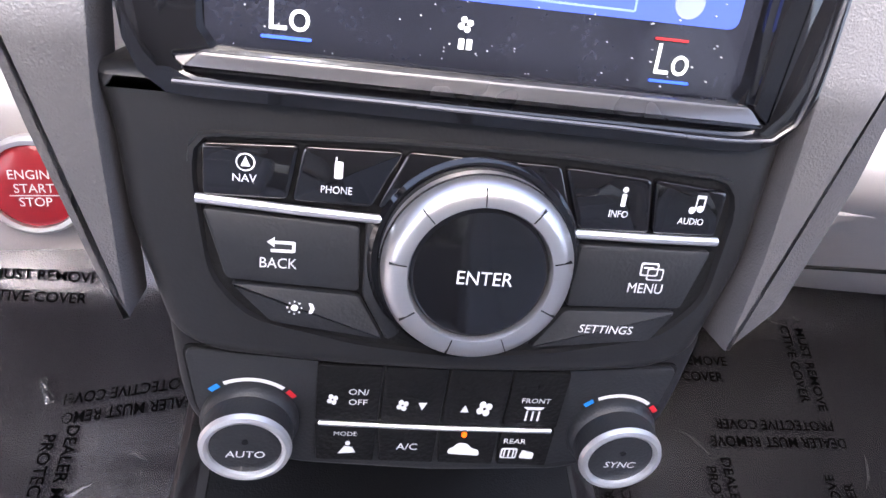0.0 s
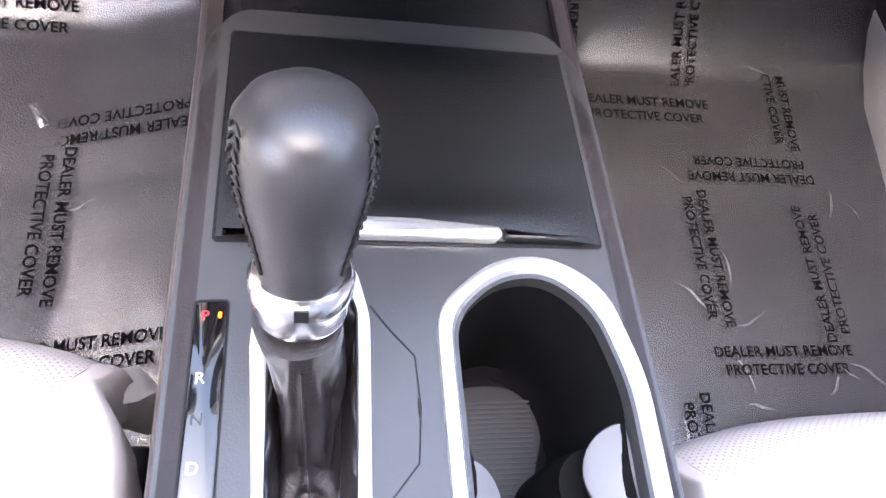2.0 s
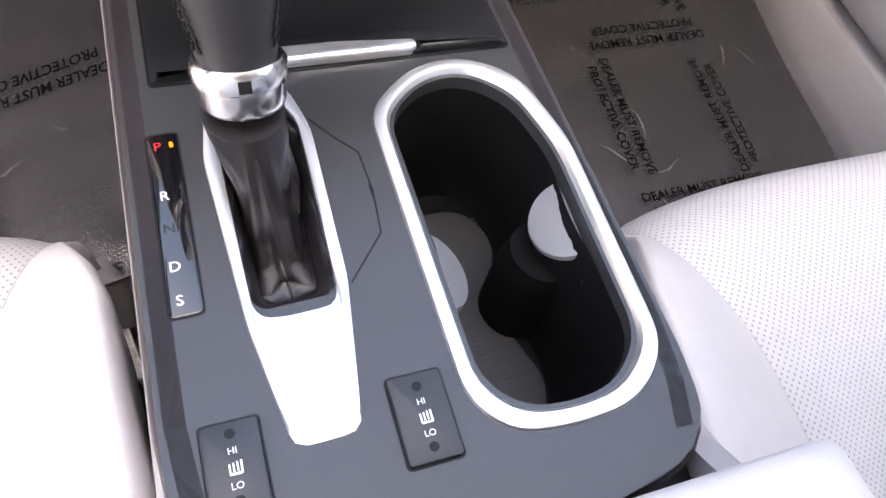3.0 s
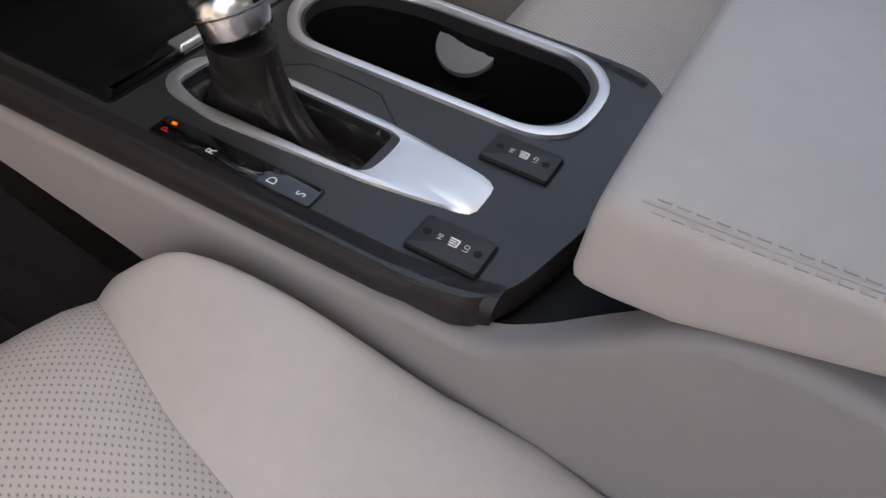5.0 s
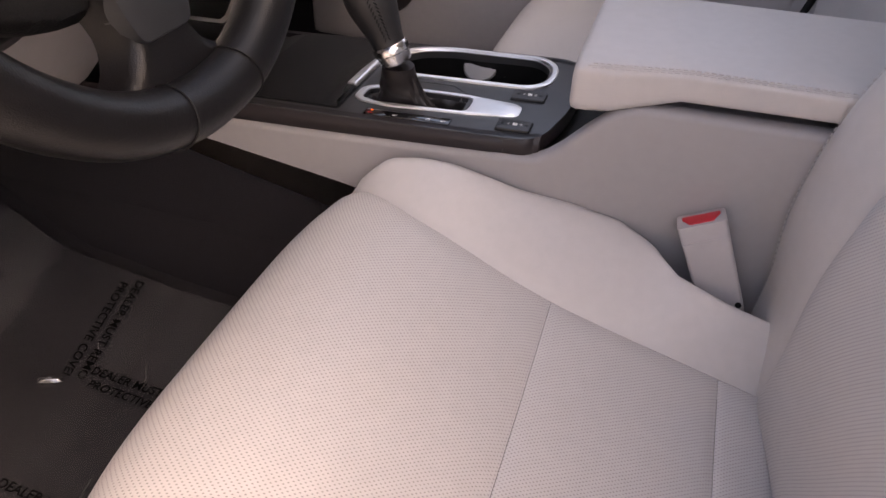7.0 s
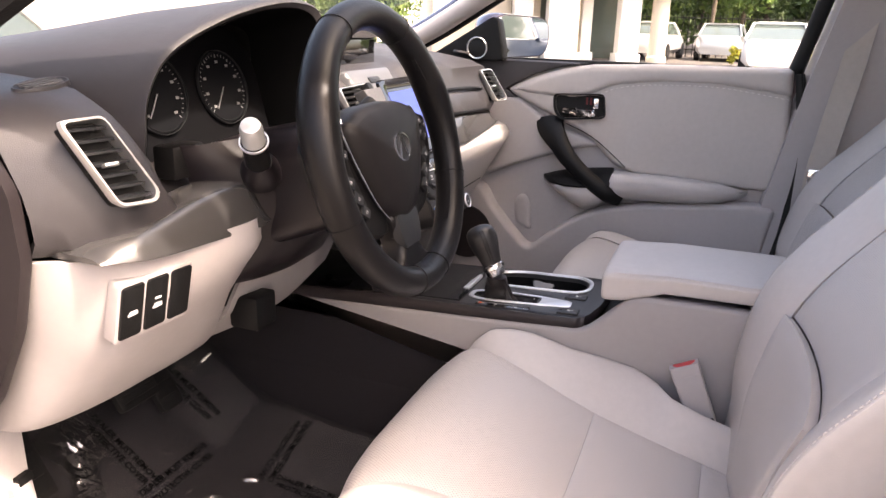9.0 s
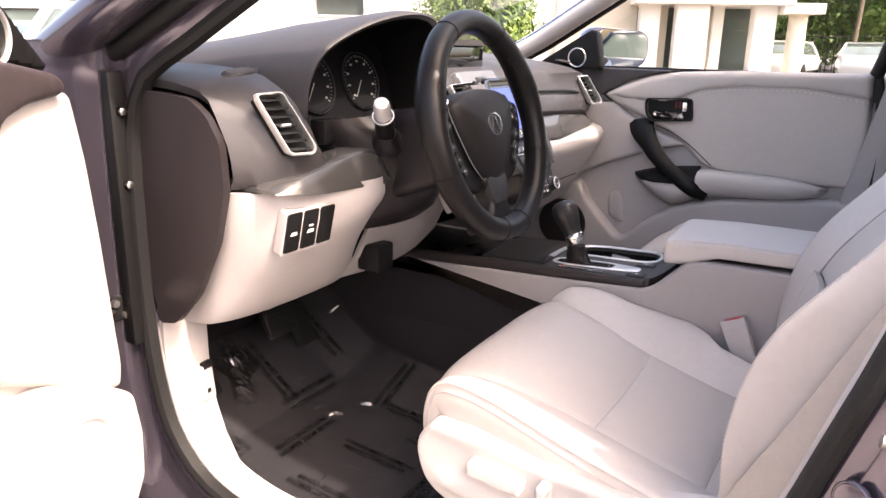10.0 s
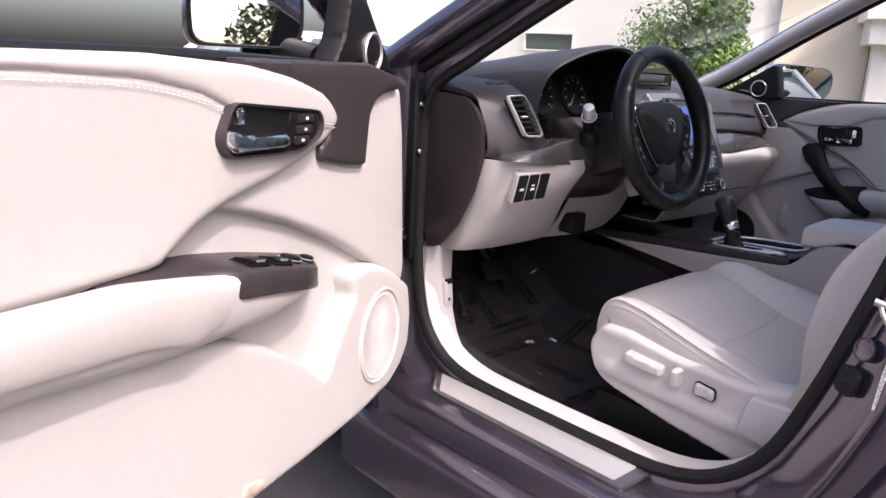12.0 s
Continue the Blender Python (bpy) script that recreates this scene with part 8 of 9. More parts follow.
    # armrest: pod with the switch panel in front, padded shelf behind
    def rest(bm):
        rings = []
        for y, zt, zb, c in ((0.270, 0.743, 0.739, 0.004), (0.255, 0.741, 0.729, 0.026), (0.225, 0.738, 0.708, 0.048), (0.190, 0.737, 0.686, 0.058), (0.155, 0.738, 0.672, 0.063), (0.12, 0.741, 0.682, 0.066), (0.092, 0.744, 0.698, 0.067), (0.082, 0.776, 0.702, 0.067), (0.04, 0.778, 0.712, 0.068), (-0.05, 0.778, 0.713, 0.069), (-0.12, 0.776, 0.716, 0.068), (-0.18, 0.770, 0.724, 0.058), (-0.222, 0.761, 0.738, 0.032), (-0.242, 0.756, 0.750, 0.004)):
            rings.append([PD(-y, z, cc) for z, cc in ((zb - 0.012, -0.01), (zb - 0.004, c * 0.35), (zb + 0.006, c * 0.72), (zb + (zt - zb) * 0.35, c * 0.94), (zb + (zt - zb) * 0.65, c), (zt - 0.006, c * 0.97), (zt - 0.001, c * 0.88), (zt, c * 0.55), (zt, -0.01))])
        loft(bm, rings)
    ar = one("door_armrest", LIGHT, rest, door, "light grey padded door armrest", 45)

    def swp(bm):
        rings = []
        for y, zb, cb, zf, cf in ((0.268, 0.7485, 0.002, 0.743, 0.012), (0.245, 0.757, 0.002, 0.736, 0.042), (0.20, 0.769, 0.002, 0.7345, 0.060), (0.15, 0.777, 0.004, 0.737, 0.067), (0.105, 0.782, 0.006, 0.742, 0.071), (0.084, 0.784, 0.010, 0.748, 0.071)):
            rings.append([PD(-y, z, c) for z, c in ((zb - 0.01, cb), (zb, cb), (zb * 0.75 + zf * 0.25 + 0.003, cb * 0.6 + cf * 0.4), (zb * 0.45 + zf * 0.55 + 0.003, cb * 0.25 + cf * 0.75), (zf + 0.002, cf), (zf - 0.003, cf - 0.002), (zf - 0.003, cb))])
        loft(bm, rings)
    one("switch_panel", BLACK, swp, ar, "black window switch panel", 50)
    for k in range(2):
        one("window_switch", WHITEINK, lambda bm: slab(bm, PD, rr(-0.172 - 0.010 * k, 0.770, 0.004, 0.003, 0.0005), 0.020, 0.034), ar)
    # lower panel round a deep map pocket, and the speaker
    low = [(0.64, 0.43), (0.64, 0.655), (0.52, 0.700), (0.445, 0.716), (0.424, 0.700), (0.400, 0.655), (0.345, 0.595), (0.303, 0.553), (0.285, 0.552), (0.250, 0.585), (0.200, 0.628), (0.150, 0.660), (0.09, 0.684), (0.0, 0.702), (-0.12, 0.716), (-0.25, 0.730), (-0.310, 0.728), (-0.29, 0.58), (-0.19, 0.43)]
    one("lower_panel", BEIGE, lambda bm: soft(bm, PD, Y(low), -0.01, 0.046, 0.014, 0.012), door, "grey lower door panel with map pocket", 45)
    one("pocket_hump", BEIGE, lambda bm: soft(bm, PD, Y([(0.345, 0.60), (0.352, 0.66), (0.338, 0.690), (0.312, 0.692), (0.296, 0.66), (0.292, 0.58)]), -0.01, 0.012, 0.018, 0.018), door, "", 60)
    SPK = Plane((0.652, 0.473, 0.572), (0, -1, 0), (0, 0, 1))
    spk = one("speaker", BROWN, lambda bm: turned(bm, SPK, [(0.0745, -0.004), (0.0735, 0.0015), (0.0700, 0.0010), (0.03, 0.003), (0, 0.003)], 44), door, "round dark door speaker grille")
    one("speaker_ring", BROWN, lambda bm: rim(bm, SPK, circ(0, 0, 0.0765, 44), circ(0, 0, 0.0735, 44), [(0, -0.006), (0.3, 0.002), (0.8, 0.002), (1, -0.002)], 44), spk)
    seam2 = catmull([PD(-y, z, 0.026) for y, z in [(0.215, 0.890), (0.17, 0.872), (0.13, 0.850), (0.085, 0.815), (0.055, 0.790)]], 24)
    one("pad_welt", BROWN, lambda bm: tube(bm, seam2, 0.0014, 6), door)
    # glass, seals, outer shell
    gl = one("window_glass", GLASS, lambda bm: sheet(bm, lambda u, v: Vector((0.745 - 0.165 * v, interp([0, 1], [0.62 - 0.80 * v, -0.36 - 0.10 * v], u), 1.02 + 0.46 * v)), 8, 8), door, "clear side window", 80)
    gl.visible_shadow = False
    one("rear_seal", RUBBER, lambda bm: tube(bm, catmull([(0.712, -0.300, 1.03), (0.702, -0.318, 1.10), (0.686, -0.338, 1.194), (0.66, -0.362, 1.30), (0.60, -0.42, 1.47)], 16), 0.017, 10), door, "black rubber window seal")
    one("edge_seal", RUBBER, lambda bm: tube(bm, catmull([(0.676, -0.312, 1.04), (0.672, -0.332, 0.92), (0.670, -0.334, 0.78), (0.666, -0.312, 0.60), (0.668, -0.222, 0.43)], 16), 0.011, 10), door, "black rubber door seal")
    one("belt_seal", RUBBER, lambda bm: box(bm, (0.706, -0.31, 1.034), (0.730, 0.42, 1.048), 0.003), door)
    one("outer_shell", PAINT, lambda bm: loft(bm, [[Vector((x, y, z)) for y in (-0.40, 0.0, 0.4, 0.74)] + [Vector((x - 0.02, y, z)) for y in (0.74, 0.4, 0.0, -0.40)] for x, z in ((0.80, 0.30), (0.88, 0.45), (0.90, 0.70), (0.87, 0.90), (0.79, 1.03))]), door, "painted outer door skin")
    MR = Plane((0.950, 0.415, 1.095), (0.955, -0.30, 0), (0, 0, 1))
    mo = rpoly([(-0.160, -0.060), (0.110, -0.058), (0.145, -0.02), (0.142, 0.040), (0.095, 0.060), (-0.14, 0.066), (-0.168, 0.03)], 0.03, 6)
    mir = one("door_mirror", PAINT, lambda bm: loft(bm, [[MR(a * k, b * k, c) for a, b in mo] for k, c in ((0.96, 0.0), (1.0, -0.012), (1.0, -0.035), (0.90, -0.075), (0.62, -0.105), (0.25, -0.118))]), door, "painted door mirror housing", 60)
    one("mirror_glass", MIRROR, lambda bm: slab(bm, MR, [(a * 0.90, b * 0.90) for a, b in mo], -0.004, 0.002), mir, "silvered mirror glass")
    one("mirror_foot", BLACK, lambda bm: tube(bm, [(0.74, 0.50, 1.06), (0.80, 0.47, 1.055), (0.90, 0.455, 1.06)], 0.022, 12), mir)


build_passenger_door()


def build_driver_door():
    DF = Plane((-1.0, 0.505, 0), (0.9, 0.435, 0), (0, 0, 1))
    door = thing("driver_door", (-1.2, 0.4, 0.35), "open driver door with pale leather pad, armrest and speaker", "car door")

    def S(pts):
        q = [(-s, z) for s, z in pts]
        return q if sum(q[i - 1][0] * q[i][1] - q[i][0] * q[i - 1][1] for i in range(len(q))) > 0 else q[::-1]

    outline = [(-0.150, 1.045), (-0.165, 0.95), (-0.180, 0.84), (-0.198, 0.62), (-0.203, 0.53), (-0.196, 0.458), (-0.155, 0.415), (-0.09, 0.388), (0.05, 0.378), (0.25, 0.385), (0.45, 0.400), (0.95, 0.372), (1.02, 0.60), (1.06, 0.90), (1.06, 1.076), (0.3, 1.078)]
    one("door_panel", LIGHTDIMMED, lambda bm: soft(bm, DF, S(outline), -0.05, -0.006, 0.012), door, "light grey moulded door panel")
    upper = [(-0.145, 1.04), (-0.165, 0.95), (-0.178, 0.84), (-0.196, 0.64), (-0.185, 0.602), (-0.129, 0.622), (-0.04, 0.676), (0.052, 0.724), (0.14, 0.767), (0.23, 0.803), (0.30, 0.830), (0.375, 0.853), (0.43, 0.868), (0.485, 0.878), (0.546, 0.861), (0.62, 0.82), (1.05, 0.84), (1.055, 1.07), (0.3, 1.07)]
    one("upper_panel", LIGHTDIMMED, lambda bm: soft(bm, DF, S(upper), -0.03, 0.016, 0.016, 0.012, 6), door, "light grey upper door panel", 60)
    pad_poly = [(1.055, 1.074), (0.60, 1.080), (0.396, 1.070), (0.30, 1.058), (0.211, 1.036), (0.175, 1.012), (0.160, 0.990), (0.163, 0.966), (0.195, 0.948), (0.245, 0.934), (0.300, 0.918), (0.358, 0.903), (0.44, 0.888), (0.50, 0.874), (0.55, 0.852), (0.60, 0.822), (1.05, 0.83)]
    pad = one("leather_pad", LEATHER, lambda bm: soft(bm, DF, S(pad_poly), 0.0, 0.034, 0.022, 0.016, 6), door, "pale leather door pad with double stitching", 60)
    roll = [(1.055, 1.078), (0.60, 1.084), (0.396, 1.074), (0.30, 1.060), (0.211, 1.037), (0.175, 1.013), (0.160, 0.990), (0.175, 0.972), (0.25, 0.976), (0.40, 0.990), (0.46, 1.012), (0.52, 1.035), (0.62, 1.052), (0.78, 1.060), (1.055, 1.062)]
    one("pad_roll", LEATHER, lambda bm: soft(bm, DF, S(roll), 0.004, 0.040, 0.016, 0.012, 5), pad, "padded upper roll", 60)
    for dz in (0.0, 0.0042):
        st = catmull([DF(-s, z + dz, c) for s, z, c in [(1.02, 1.055, 0.037), (0.78, 1.054, 0.037), (0.62, 1.045, 0.0365), (0.52, 1.027, 0.0365), (0.455, 1.003, 0.0360)]], 121)
        one("seam", THREADPALED, lambda bm: [tube(bm, [st[i], st[i + 1]], 0.0007, 6) for i in range(0, 119, 2)], pad, "seam with thread paled against its shading")
        st2 = catmull([DF(-s, z + dz, c) for s, z, c in [(0.182, 0.977, 0.0392), (0.200, 0.979, 0.0405), (0.226, 0.982, 0.0405)]], 23)
        one("seam", THREADPALED, lambda bm: [tube(bm, [st2[i], st2[i + 1]], 0.0007, 6) for i in range(0, 21, 2)], pad)
    # dark grey trim piece between pad and hinge edge
    DT = Plane(DF(-0.018, -0.004), DF.u, DF.v)
    trim = [(0.40, 1.088), (0.10, 1.090), (0.011, 1.090), (-0.118, 1.066), (-0.132, 1.052), (-0.125, 1.040), (-0.06, 1.034), (-0.015, 1.020), (0.006, 0.995), (0.014, 0.95), (0.022, 0.900), (0.10, 0.908), (0.188, 0.925), (0.188, 0.950), (0.165, 0.963), (0.158, 0.990), (0.176, 1.016), (0.211, 1.040), (0.30, 1.063), (0.396, 1.078)]
    one("dark_trim", DOORPLUM, lambda bm: soft(bm, DT, S(trim), -0.004, 0.030, 0.008, 0.008, 4), door, "dark brown-grey upper trim piece", 50)
    sail = one("sail_panel", BLACK, lambda bm: soft(bm, DT, S([(0.125, 1.086), (0.090, 1.13), (0.062, 1.22), (0.035, 1.235), (-0.045, 1.15), (-0.120, 1.076), (-0.118, 1.068), (0.01, 1.090)]), -0.03, 0.016, 0.006, 0.008, 3), door, "black corner panel with tweeter")
    tw = one("tweeter", BLACK, lambda bm: turned(bm, DT, [(0.031, 0.012), (0.029, 0.020), (0.014, 0.0225), (0.0, 0.0225)], 40, 0.016, 1.110), sail, "round black tweeter")
    one("tweeter_ring", SATIN, lambda bm: turned(bm, DT, [(0.0365, 0.012), (0.0370, 0.021), (0.0345, 0.0235), (0.0325, 0.0222), (0.0310, 0.016)], 56, 0.016, 1.110), tw, "satin silver ring")
    # inner handle with lock and seat memory switches
    DH = Plane(DF(-0.036, 0.006), DF.u, DF.v)
    rec = [(0.462, 0.972), (0.432, 1.022), (0.300, 1.012), (0.205, 1.004), (0.192, 0.985), (0.200, 0.960), (0.262, 0.938), (0.445, 0.945)]
    rc = [((s - 0.325) * 0.93 + 0.325, (z - 0.98) * 0.86 + 0.98) for s, z in rec]
    bez = one("handle_bezel", DOORPLUM, lambda bm: rim(bm, DH, rpoly(S(rec), 0.016, 5), rpoly(S(rc), 0.014, 5), [(0, 0.030), (0.3, 0.048), (0.7, 0.047), (1, 0.032)], 80), door, "dark handle bezel")
    one("handle_recess", BLACK, lambda bm: slab(bm, DH, rpoly(S(rc), 0.014, 5), 0.010, 0.0405), bez)
    one("handle_lever", SATINCHROME, lambda bm: soft(bm, DH, S([(0.450, 0.986), (0.405, 0.978), (0.312, 0.974), (0.305, 0.962), (0.315, 0.950), (0.437, 0.952), (0.452, 0.965)]), 0.040, 0.058, 0.008, 0.006, 4), bez, "chrome inner door lever")
    one("lock_tab", CHROME, lambda bm: soft(bm, DH, S([(0.428, 1.012), (0.412, 1.013), (0.408, 0.990), (0.424, 0.990)]), 0.040, 0.050, 0.003, 0.003, 3), bez)
    one("switch_plate", BLACK, lambda bm: soft(bm, DH, S([(0.292, 1.004), (0.215, 0.998), (0.204, 0.984), (0.212, 0.966), (0.264, 0.950), (0.298, 0.956)]), 0.038, 0.0445, 0.002, 0.006, 3), bez)
    for s, z, w in ((0.250, 0.992, 0.044), (0.254, 0.975, 0.044), (0.262, 0.959, 0.042)):
        sw = one("memory_switch", BROWN, lambda bm: slab(bm, DH, rr(-s, z, w, 0.0125, 0.003), 0.043, 0.0480, 0.0015), bez)
        one("switch_mark", WHITEINK, lambda bm: slab(bm, DH, rr(-s, z, 0.008, 0.0045, 0.001), 0.048, 0.0483), sw)
    # armrest: pale support, dark switch cap, leather pad
    SS = [0.205, 0.25, 0.30, 0.40, 0.50, 0.60, 0.70, 0.85, 1.02]
    CO = [0.010, 0.045, 0.062, 0.072, 0.076, 0.080, 0.082, 0.084, 0.084]
    ZT = [0.744, 0.754, 0.766, 0.789, 0.808, 0.822, 0.832, 0.842, 0.846]
    ZB = [0.730, 0.722, 0.716, 0.716, 0.722, 0.730, 0.745, 0.768, 0.786]

    def sup(bm):
        rings = []
        for s in np.linspace(0.205, 1.02, 30):
            c, t, b = interp(SS, CO, s), interp(SS, ZT, s) - 0.014, interp(SS, ZB, s)
            rings.append([DF(-s, z, cc) for z, cc in ((b - 0.045, -0.03), (b - 0.020, c * 0.45), (b - 0.004, c * 0.80), (b + 0.010, c * 0.95), (t - 0.004, c), (t, c * 0.96), (t, -0.03))])
        loft(bm, rings)
    ar = one("door_armrest", LIGHTDIMMED, sup, door, "light grey armrest support", 50)

    def cap(bm):
        rings = []
        for s in np.linspace(0.198, 0.70, 28):
            c, t = interp(SS, CO, s) + 0.004, interp(SS, ZT, s)
            th = 0.040 if s < 0.535 else 0.010
            c = c if s < 0.502 else max(0.034, c * interp([0.502, 0.53, 0.70], [1, 0.62, 0.45], s))
            rings.append([DF(-s, z, cc) for z, cc in ((t - th, -0.02), (t - th, c - 0.001), (t - th + 0.004, c + 0.001), (t - 0.006, c), (t - 0.001, c - 0.006), (t + 0.004, c * 0.6), (t + 0.014, -0.02))])
        loft(bm, rings)
    cp = one("switch_cap", DOORPLUM, cap, ar, "dark brown-grey switch panel", 50)

    def top_plane(s, c):
        z0, z1 = interp(SS, ZT, s - 0.02), interp(SS, ZT, s + 0.02)
        return Plane(DF(-s, interp(SS, ZT, s) + 0.0052, c), DF(0.04, z0 - z1, 0) - DF(0, 0, 0), -DF.n + Vector((0, 0, 0.13)))
    for s, w in ((0.435, 0.040), (0.375, 0.040)):
        F = top_plane(s, 0.045)
        one("switch_well", BLACK, lambda bm: slab(bm, F, rr(0, 0, w + 0.008, 0.040, 0.003), -0.004, 0.0006), cp)
        sw = one("window_switch", BLACK, lambda bm: loft(bm, [[F(a, b, c) for b, c in ((-0.017, 0.0), (-0.017, 0.006), (-0.010, 0.008), (0.015, 0.004), (0.017, 0.0))] for a in (-w / 2, w / 2)]), cp, "black window switch")
        one("switch_edge", SATIN, lambda bm: slab(bm, F, rr(0, -0.0165, w * 0.5, 0.002, 0.0005), 0.004, 0.0072), sw)
    for s, r in ((0.318, 0.016), (0.268, 0.011)):
        F = top_plane(s, 0.036)
        mk = one("mirror_switch", BLACK, lambda bm: turned(bm, F, [(r * 1.2, -0.002), (r * 1.2, 0.002), (r, 0.003), (r, 0.007), (r * 0.8, 0.0085), (0, 0.0086)], 28), cp, "round black mirror switch")
        one("switch_ring", SATIN, lambda bm: turned(bm, F, [(r * 1.22, 0.001), (r * 1.24, 0.0026), (r * 1.05, 0.0030), (r * 1.02, 0.002)], 28), mk)

    def apad(bm):
        rings = []
        for s in np.linspace(0.503, 1.02, 26):
            c, t, b = interp(SS, CO, s) + 0.008, interp(SS, ZT, s) + interp([0.50, 0.68], [-0.008, 0.006], s), interp(SS, ZB, s)
            w = min(1, (s - 0.503) / 0.05) ** 0.5
            b2 = interp([0.47, 0.56, 0.70, 0.85, 1.02], [0.755, 0.738, 0.766, 0.785, 0.80], s)
            c0 = c * 0.46
            slant = 0.75 * max(0.0, 1 - (s - 0.503) / 0.16)
            rings.append([DF(-s - slant * max(0.0, t - z), z, cc) for z, cc in ((b2, c * 0.6), (b2 - 0.001, c - 0.006), (b2 + 0.010, c * (0.96 + 0.04 * w)), (t - 0.018, c), (t - 0.006, c - 0.003), (t, c - 0.014), (t + 0.001, (c + c0) / 2), (t - 0.004, c0 + 0.002), (t - 0.02, c0))])
        loft(bm, rings)
    ap = one("arm_pad", LEATHER, apad, ar, "pale leather arm pad", 60)
    ln = [DF(-s, interp(SS, ZT, s) + interp([0.50, 0.68], [-0.017, -0.003], s), interp(SS, CO, s) + 0.0078) for s in np.linspace(0.52, 1.0, 150)]
    one("seam", THREADPALED, lambda bm: [tube(bm, [ln[i], ln[i + 1]], 0.0004, 6) for i in range(0, 148, 2)], ap, "seam with thread paled against its shading")
    # raised lower panel with pocket and speaker
    low = [(0.105, 0.692), (0.060, 0.700), (-0.02, 0.688), (-0.10, 0.655), (-0.185, 0.60), (-0.200, 0.53), (-0.193, 0.456), (-0.152, 0.416), (-0.09, 0.390), (0.05, 0.381), (0.25, 0.388), (0.45, 0.402), (0.95, 0.376), (1.02, 0.60), (1.04, 0.79), (0.90, 0.775), (0.80, 0.756), (0.70, 0.738), (0.628, 0.727), (0.538, 0.711), (0.434, 0.676), (0.375, 0.648), (0.315, 0.613), (0.255, 0.570), (0.202, 0.526), (0.192, 0.530), (0.135, 0.60), (0.088, 0.648)]
    one("lower_panel", LIGHTDIMMED, lambda bm: soft(bm, DF, S(low), -0.03, 0.036, 0.016, 0.010, 5), door, "light grey lower panel with map pocket", 60)
    DB = Plane(DF(0.031, 0.529, 0.036), DF.u, DF.v)
    spk = one("speaker", mat("speaker_cloth_plastic", (0.60, 0.565, 0.55), 0.6, vary=0.04), lambda bm: loft(bm, [[DB(0.088 * k * math.cos(a), 0.094 * k * math.sin(a), c) for a in [2 * math.pi * i / 48 for i in range(48)]] for k, c in ((1, -0.006), (0.98, 0.0015), (0.94, 0.0022), (0.92, 0.0005), (0.5, 0.0018), (0.05, 0.0022))]), door, "round light grey speaker grille", 60)
    one("speaker_ring", LIGHTDIMMED, lambda bm: loft(bm, [[DB(0.088 * k * math.cos(a), 0.094 * k * math.sin(a), c) for a in [2 * math.pi * i / 48 for i in range(48)]] for k, c in ((1.12, -0.004), (1.10, 0.003), (1.06, 0.004), (1.02, 0.001), (1.0, -0.004))], cap=(False, False)), spk)
    one("grille_rib", LIGHTDIMMED, lambda bm: [tube(bm, [DB(x, -0.086 * math.sqrt(1 - (x / 0.081) ** 2), 0.0012), DB(x, 0, 0.0026), DB(x, 0.086 * math.sqrt(1 - (x / 0.081) ** 2), 0.0012)], 0.0007, 4) for x in np.linspace(-0.078, 0.078, 40)], spk)
    one("courtesy_lamp", mat("lamp_lens", (0.62, 0.46, 0.40), 0.2, vary=0.1, coat=0.5), lambda bm: soft(bm, DF, S([(0.455, 0.446), (0.39, 0.428), (0.398, 0.408), (0.452, 0.420)]), 0.020, 0.039, 0.003, 0.006, 3), door, "amber door courtesy lamp")
    one("bottom_seal", RUBBER, lambda bm: tube(bm, catmull([DF(-s, z, -0.045) for s, z in [(-0.165, 0.60), (-0.19, 0.50), (-0.165, 0.42), (-0.08, 0.372), (0.05, 0.360), (0.25, 0.366), (0.5, 0.380), (0.95, 0.352)]], 40), 0.016, 10), door, "black rubber door seal")
    one("seal_hook", RUBBER, lambda bm: [tube(bm, [DF(0.02, 0.375, -0.02), DF(-0.01, 0.345, -0.02), DF(-0.06, 0.338, -0.025)], 0.008, 8)], door)
    shell = [(-0.150, 1.05), (-0.175, 0.84), (-0.196, 0.55), (-0.18, 0.44), (-0.09, 0.375), (0.05, 0.350), (0.5, 0.350), (0.95, 0.345), (1.03, 0.60), (1.07, 0.90), (1.07, 1.07), (0.3, 1.075)]
    one("inner_shell", PAINT, lambda bm: soft(bm, DF, S(shell), -0.115, -0.048, 0.004, 0.02, 3), door, "painted inner door shell")
    one("outer_skin", PAINT, lambda bm: loft(bm, [[DF(-s, z, c) for s, z in rpoly([(-0.16 + (0.06 if z1 else 0), 1.06), (-0.215, 0.80), (-0.215, 0.40), (-0.10, 0.27), (1.0, 0.27), (1.10, 0.60), (1.13, 1.06)], 0.03)] for c, z1 in ((-0.114, 0), (-0.155, 1), (-0.165, 1))]), door, "painted outer door skin")
    fr = catmull([DF(-s, z, -0.06 - 0.10 * max(0, z - 1.08)) for s, z in [(-0.13, 1.06), (0.0, 1.165), (0.10, 1.235), (0.25, 1.32), (0.42, 1.40), (0.60, 1.455), (0.80, 1.48), (0.98, 1.47), (1.04, 1.30), (1.07, 1.06)]], 50)
    one("window_frame", PAINT, lambda bm: tube(bm, fr, 0.020, 10, squash=1.1), door, "painted window frame")
    one("window_seal", RUBBER, lambda bm: tube(bm, [p + DF.n * 0.022 for p in fr], 0.011, 8), door, "black window seal")
    one("belt_seal", RUBBER, lambda bm: tube(bm, [DF(-0.12, 1.078, -0.02), DF(-0.5, 1.084, -0.02), DF(-1.05, 1.078, -0.02)], 0.010, 8), door)
    # mirror: housing with glass looking to the rear
    MG = Plane((-1.155, 0.660, 1.165), (0.97, -0.24, 0), (0.0, 0.02, 1))
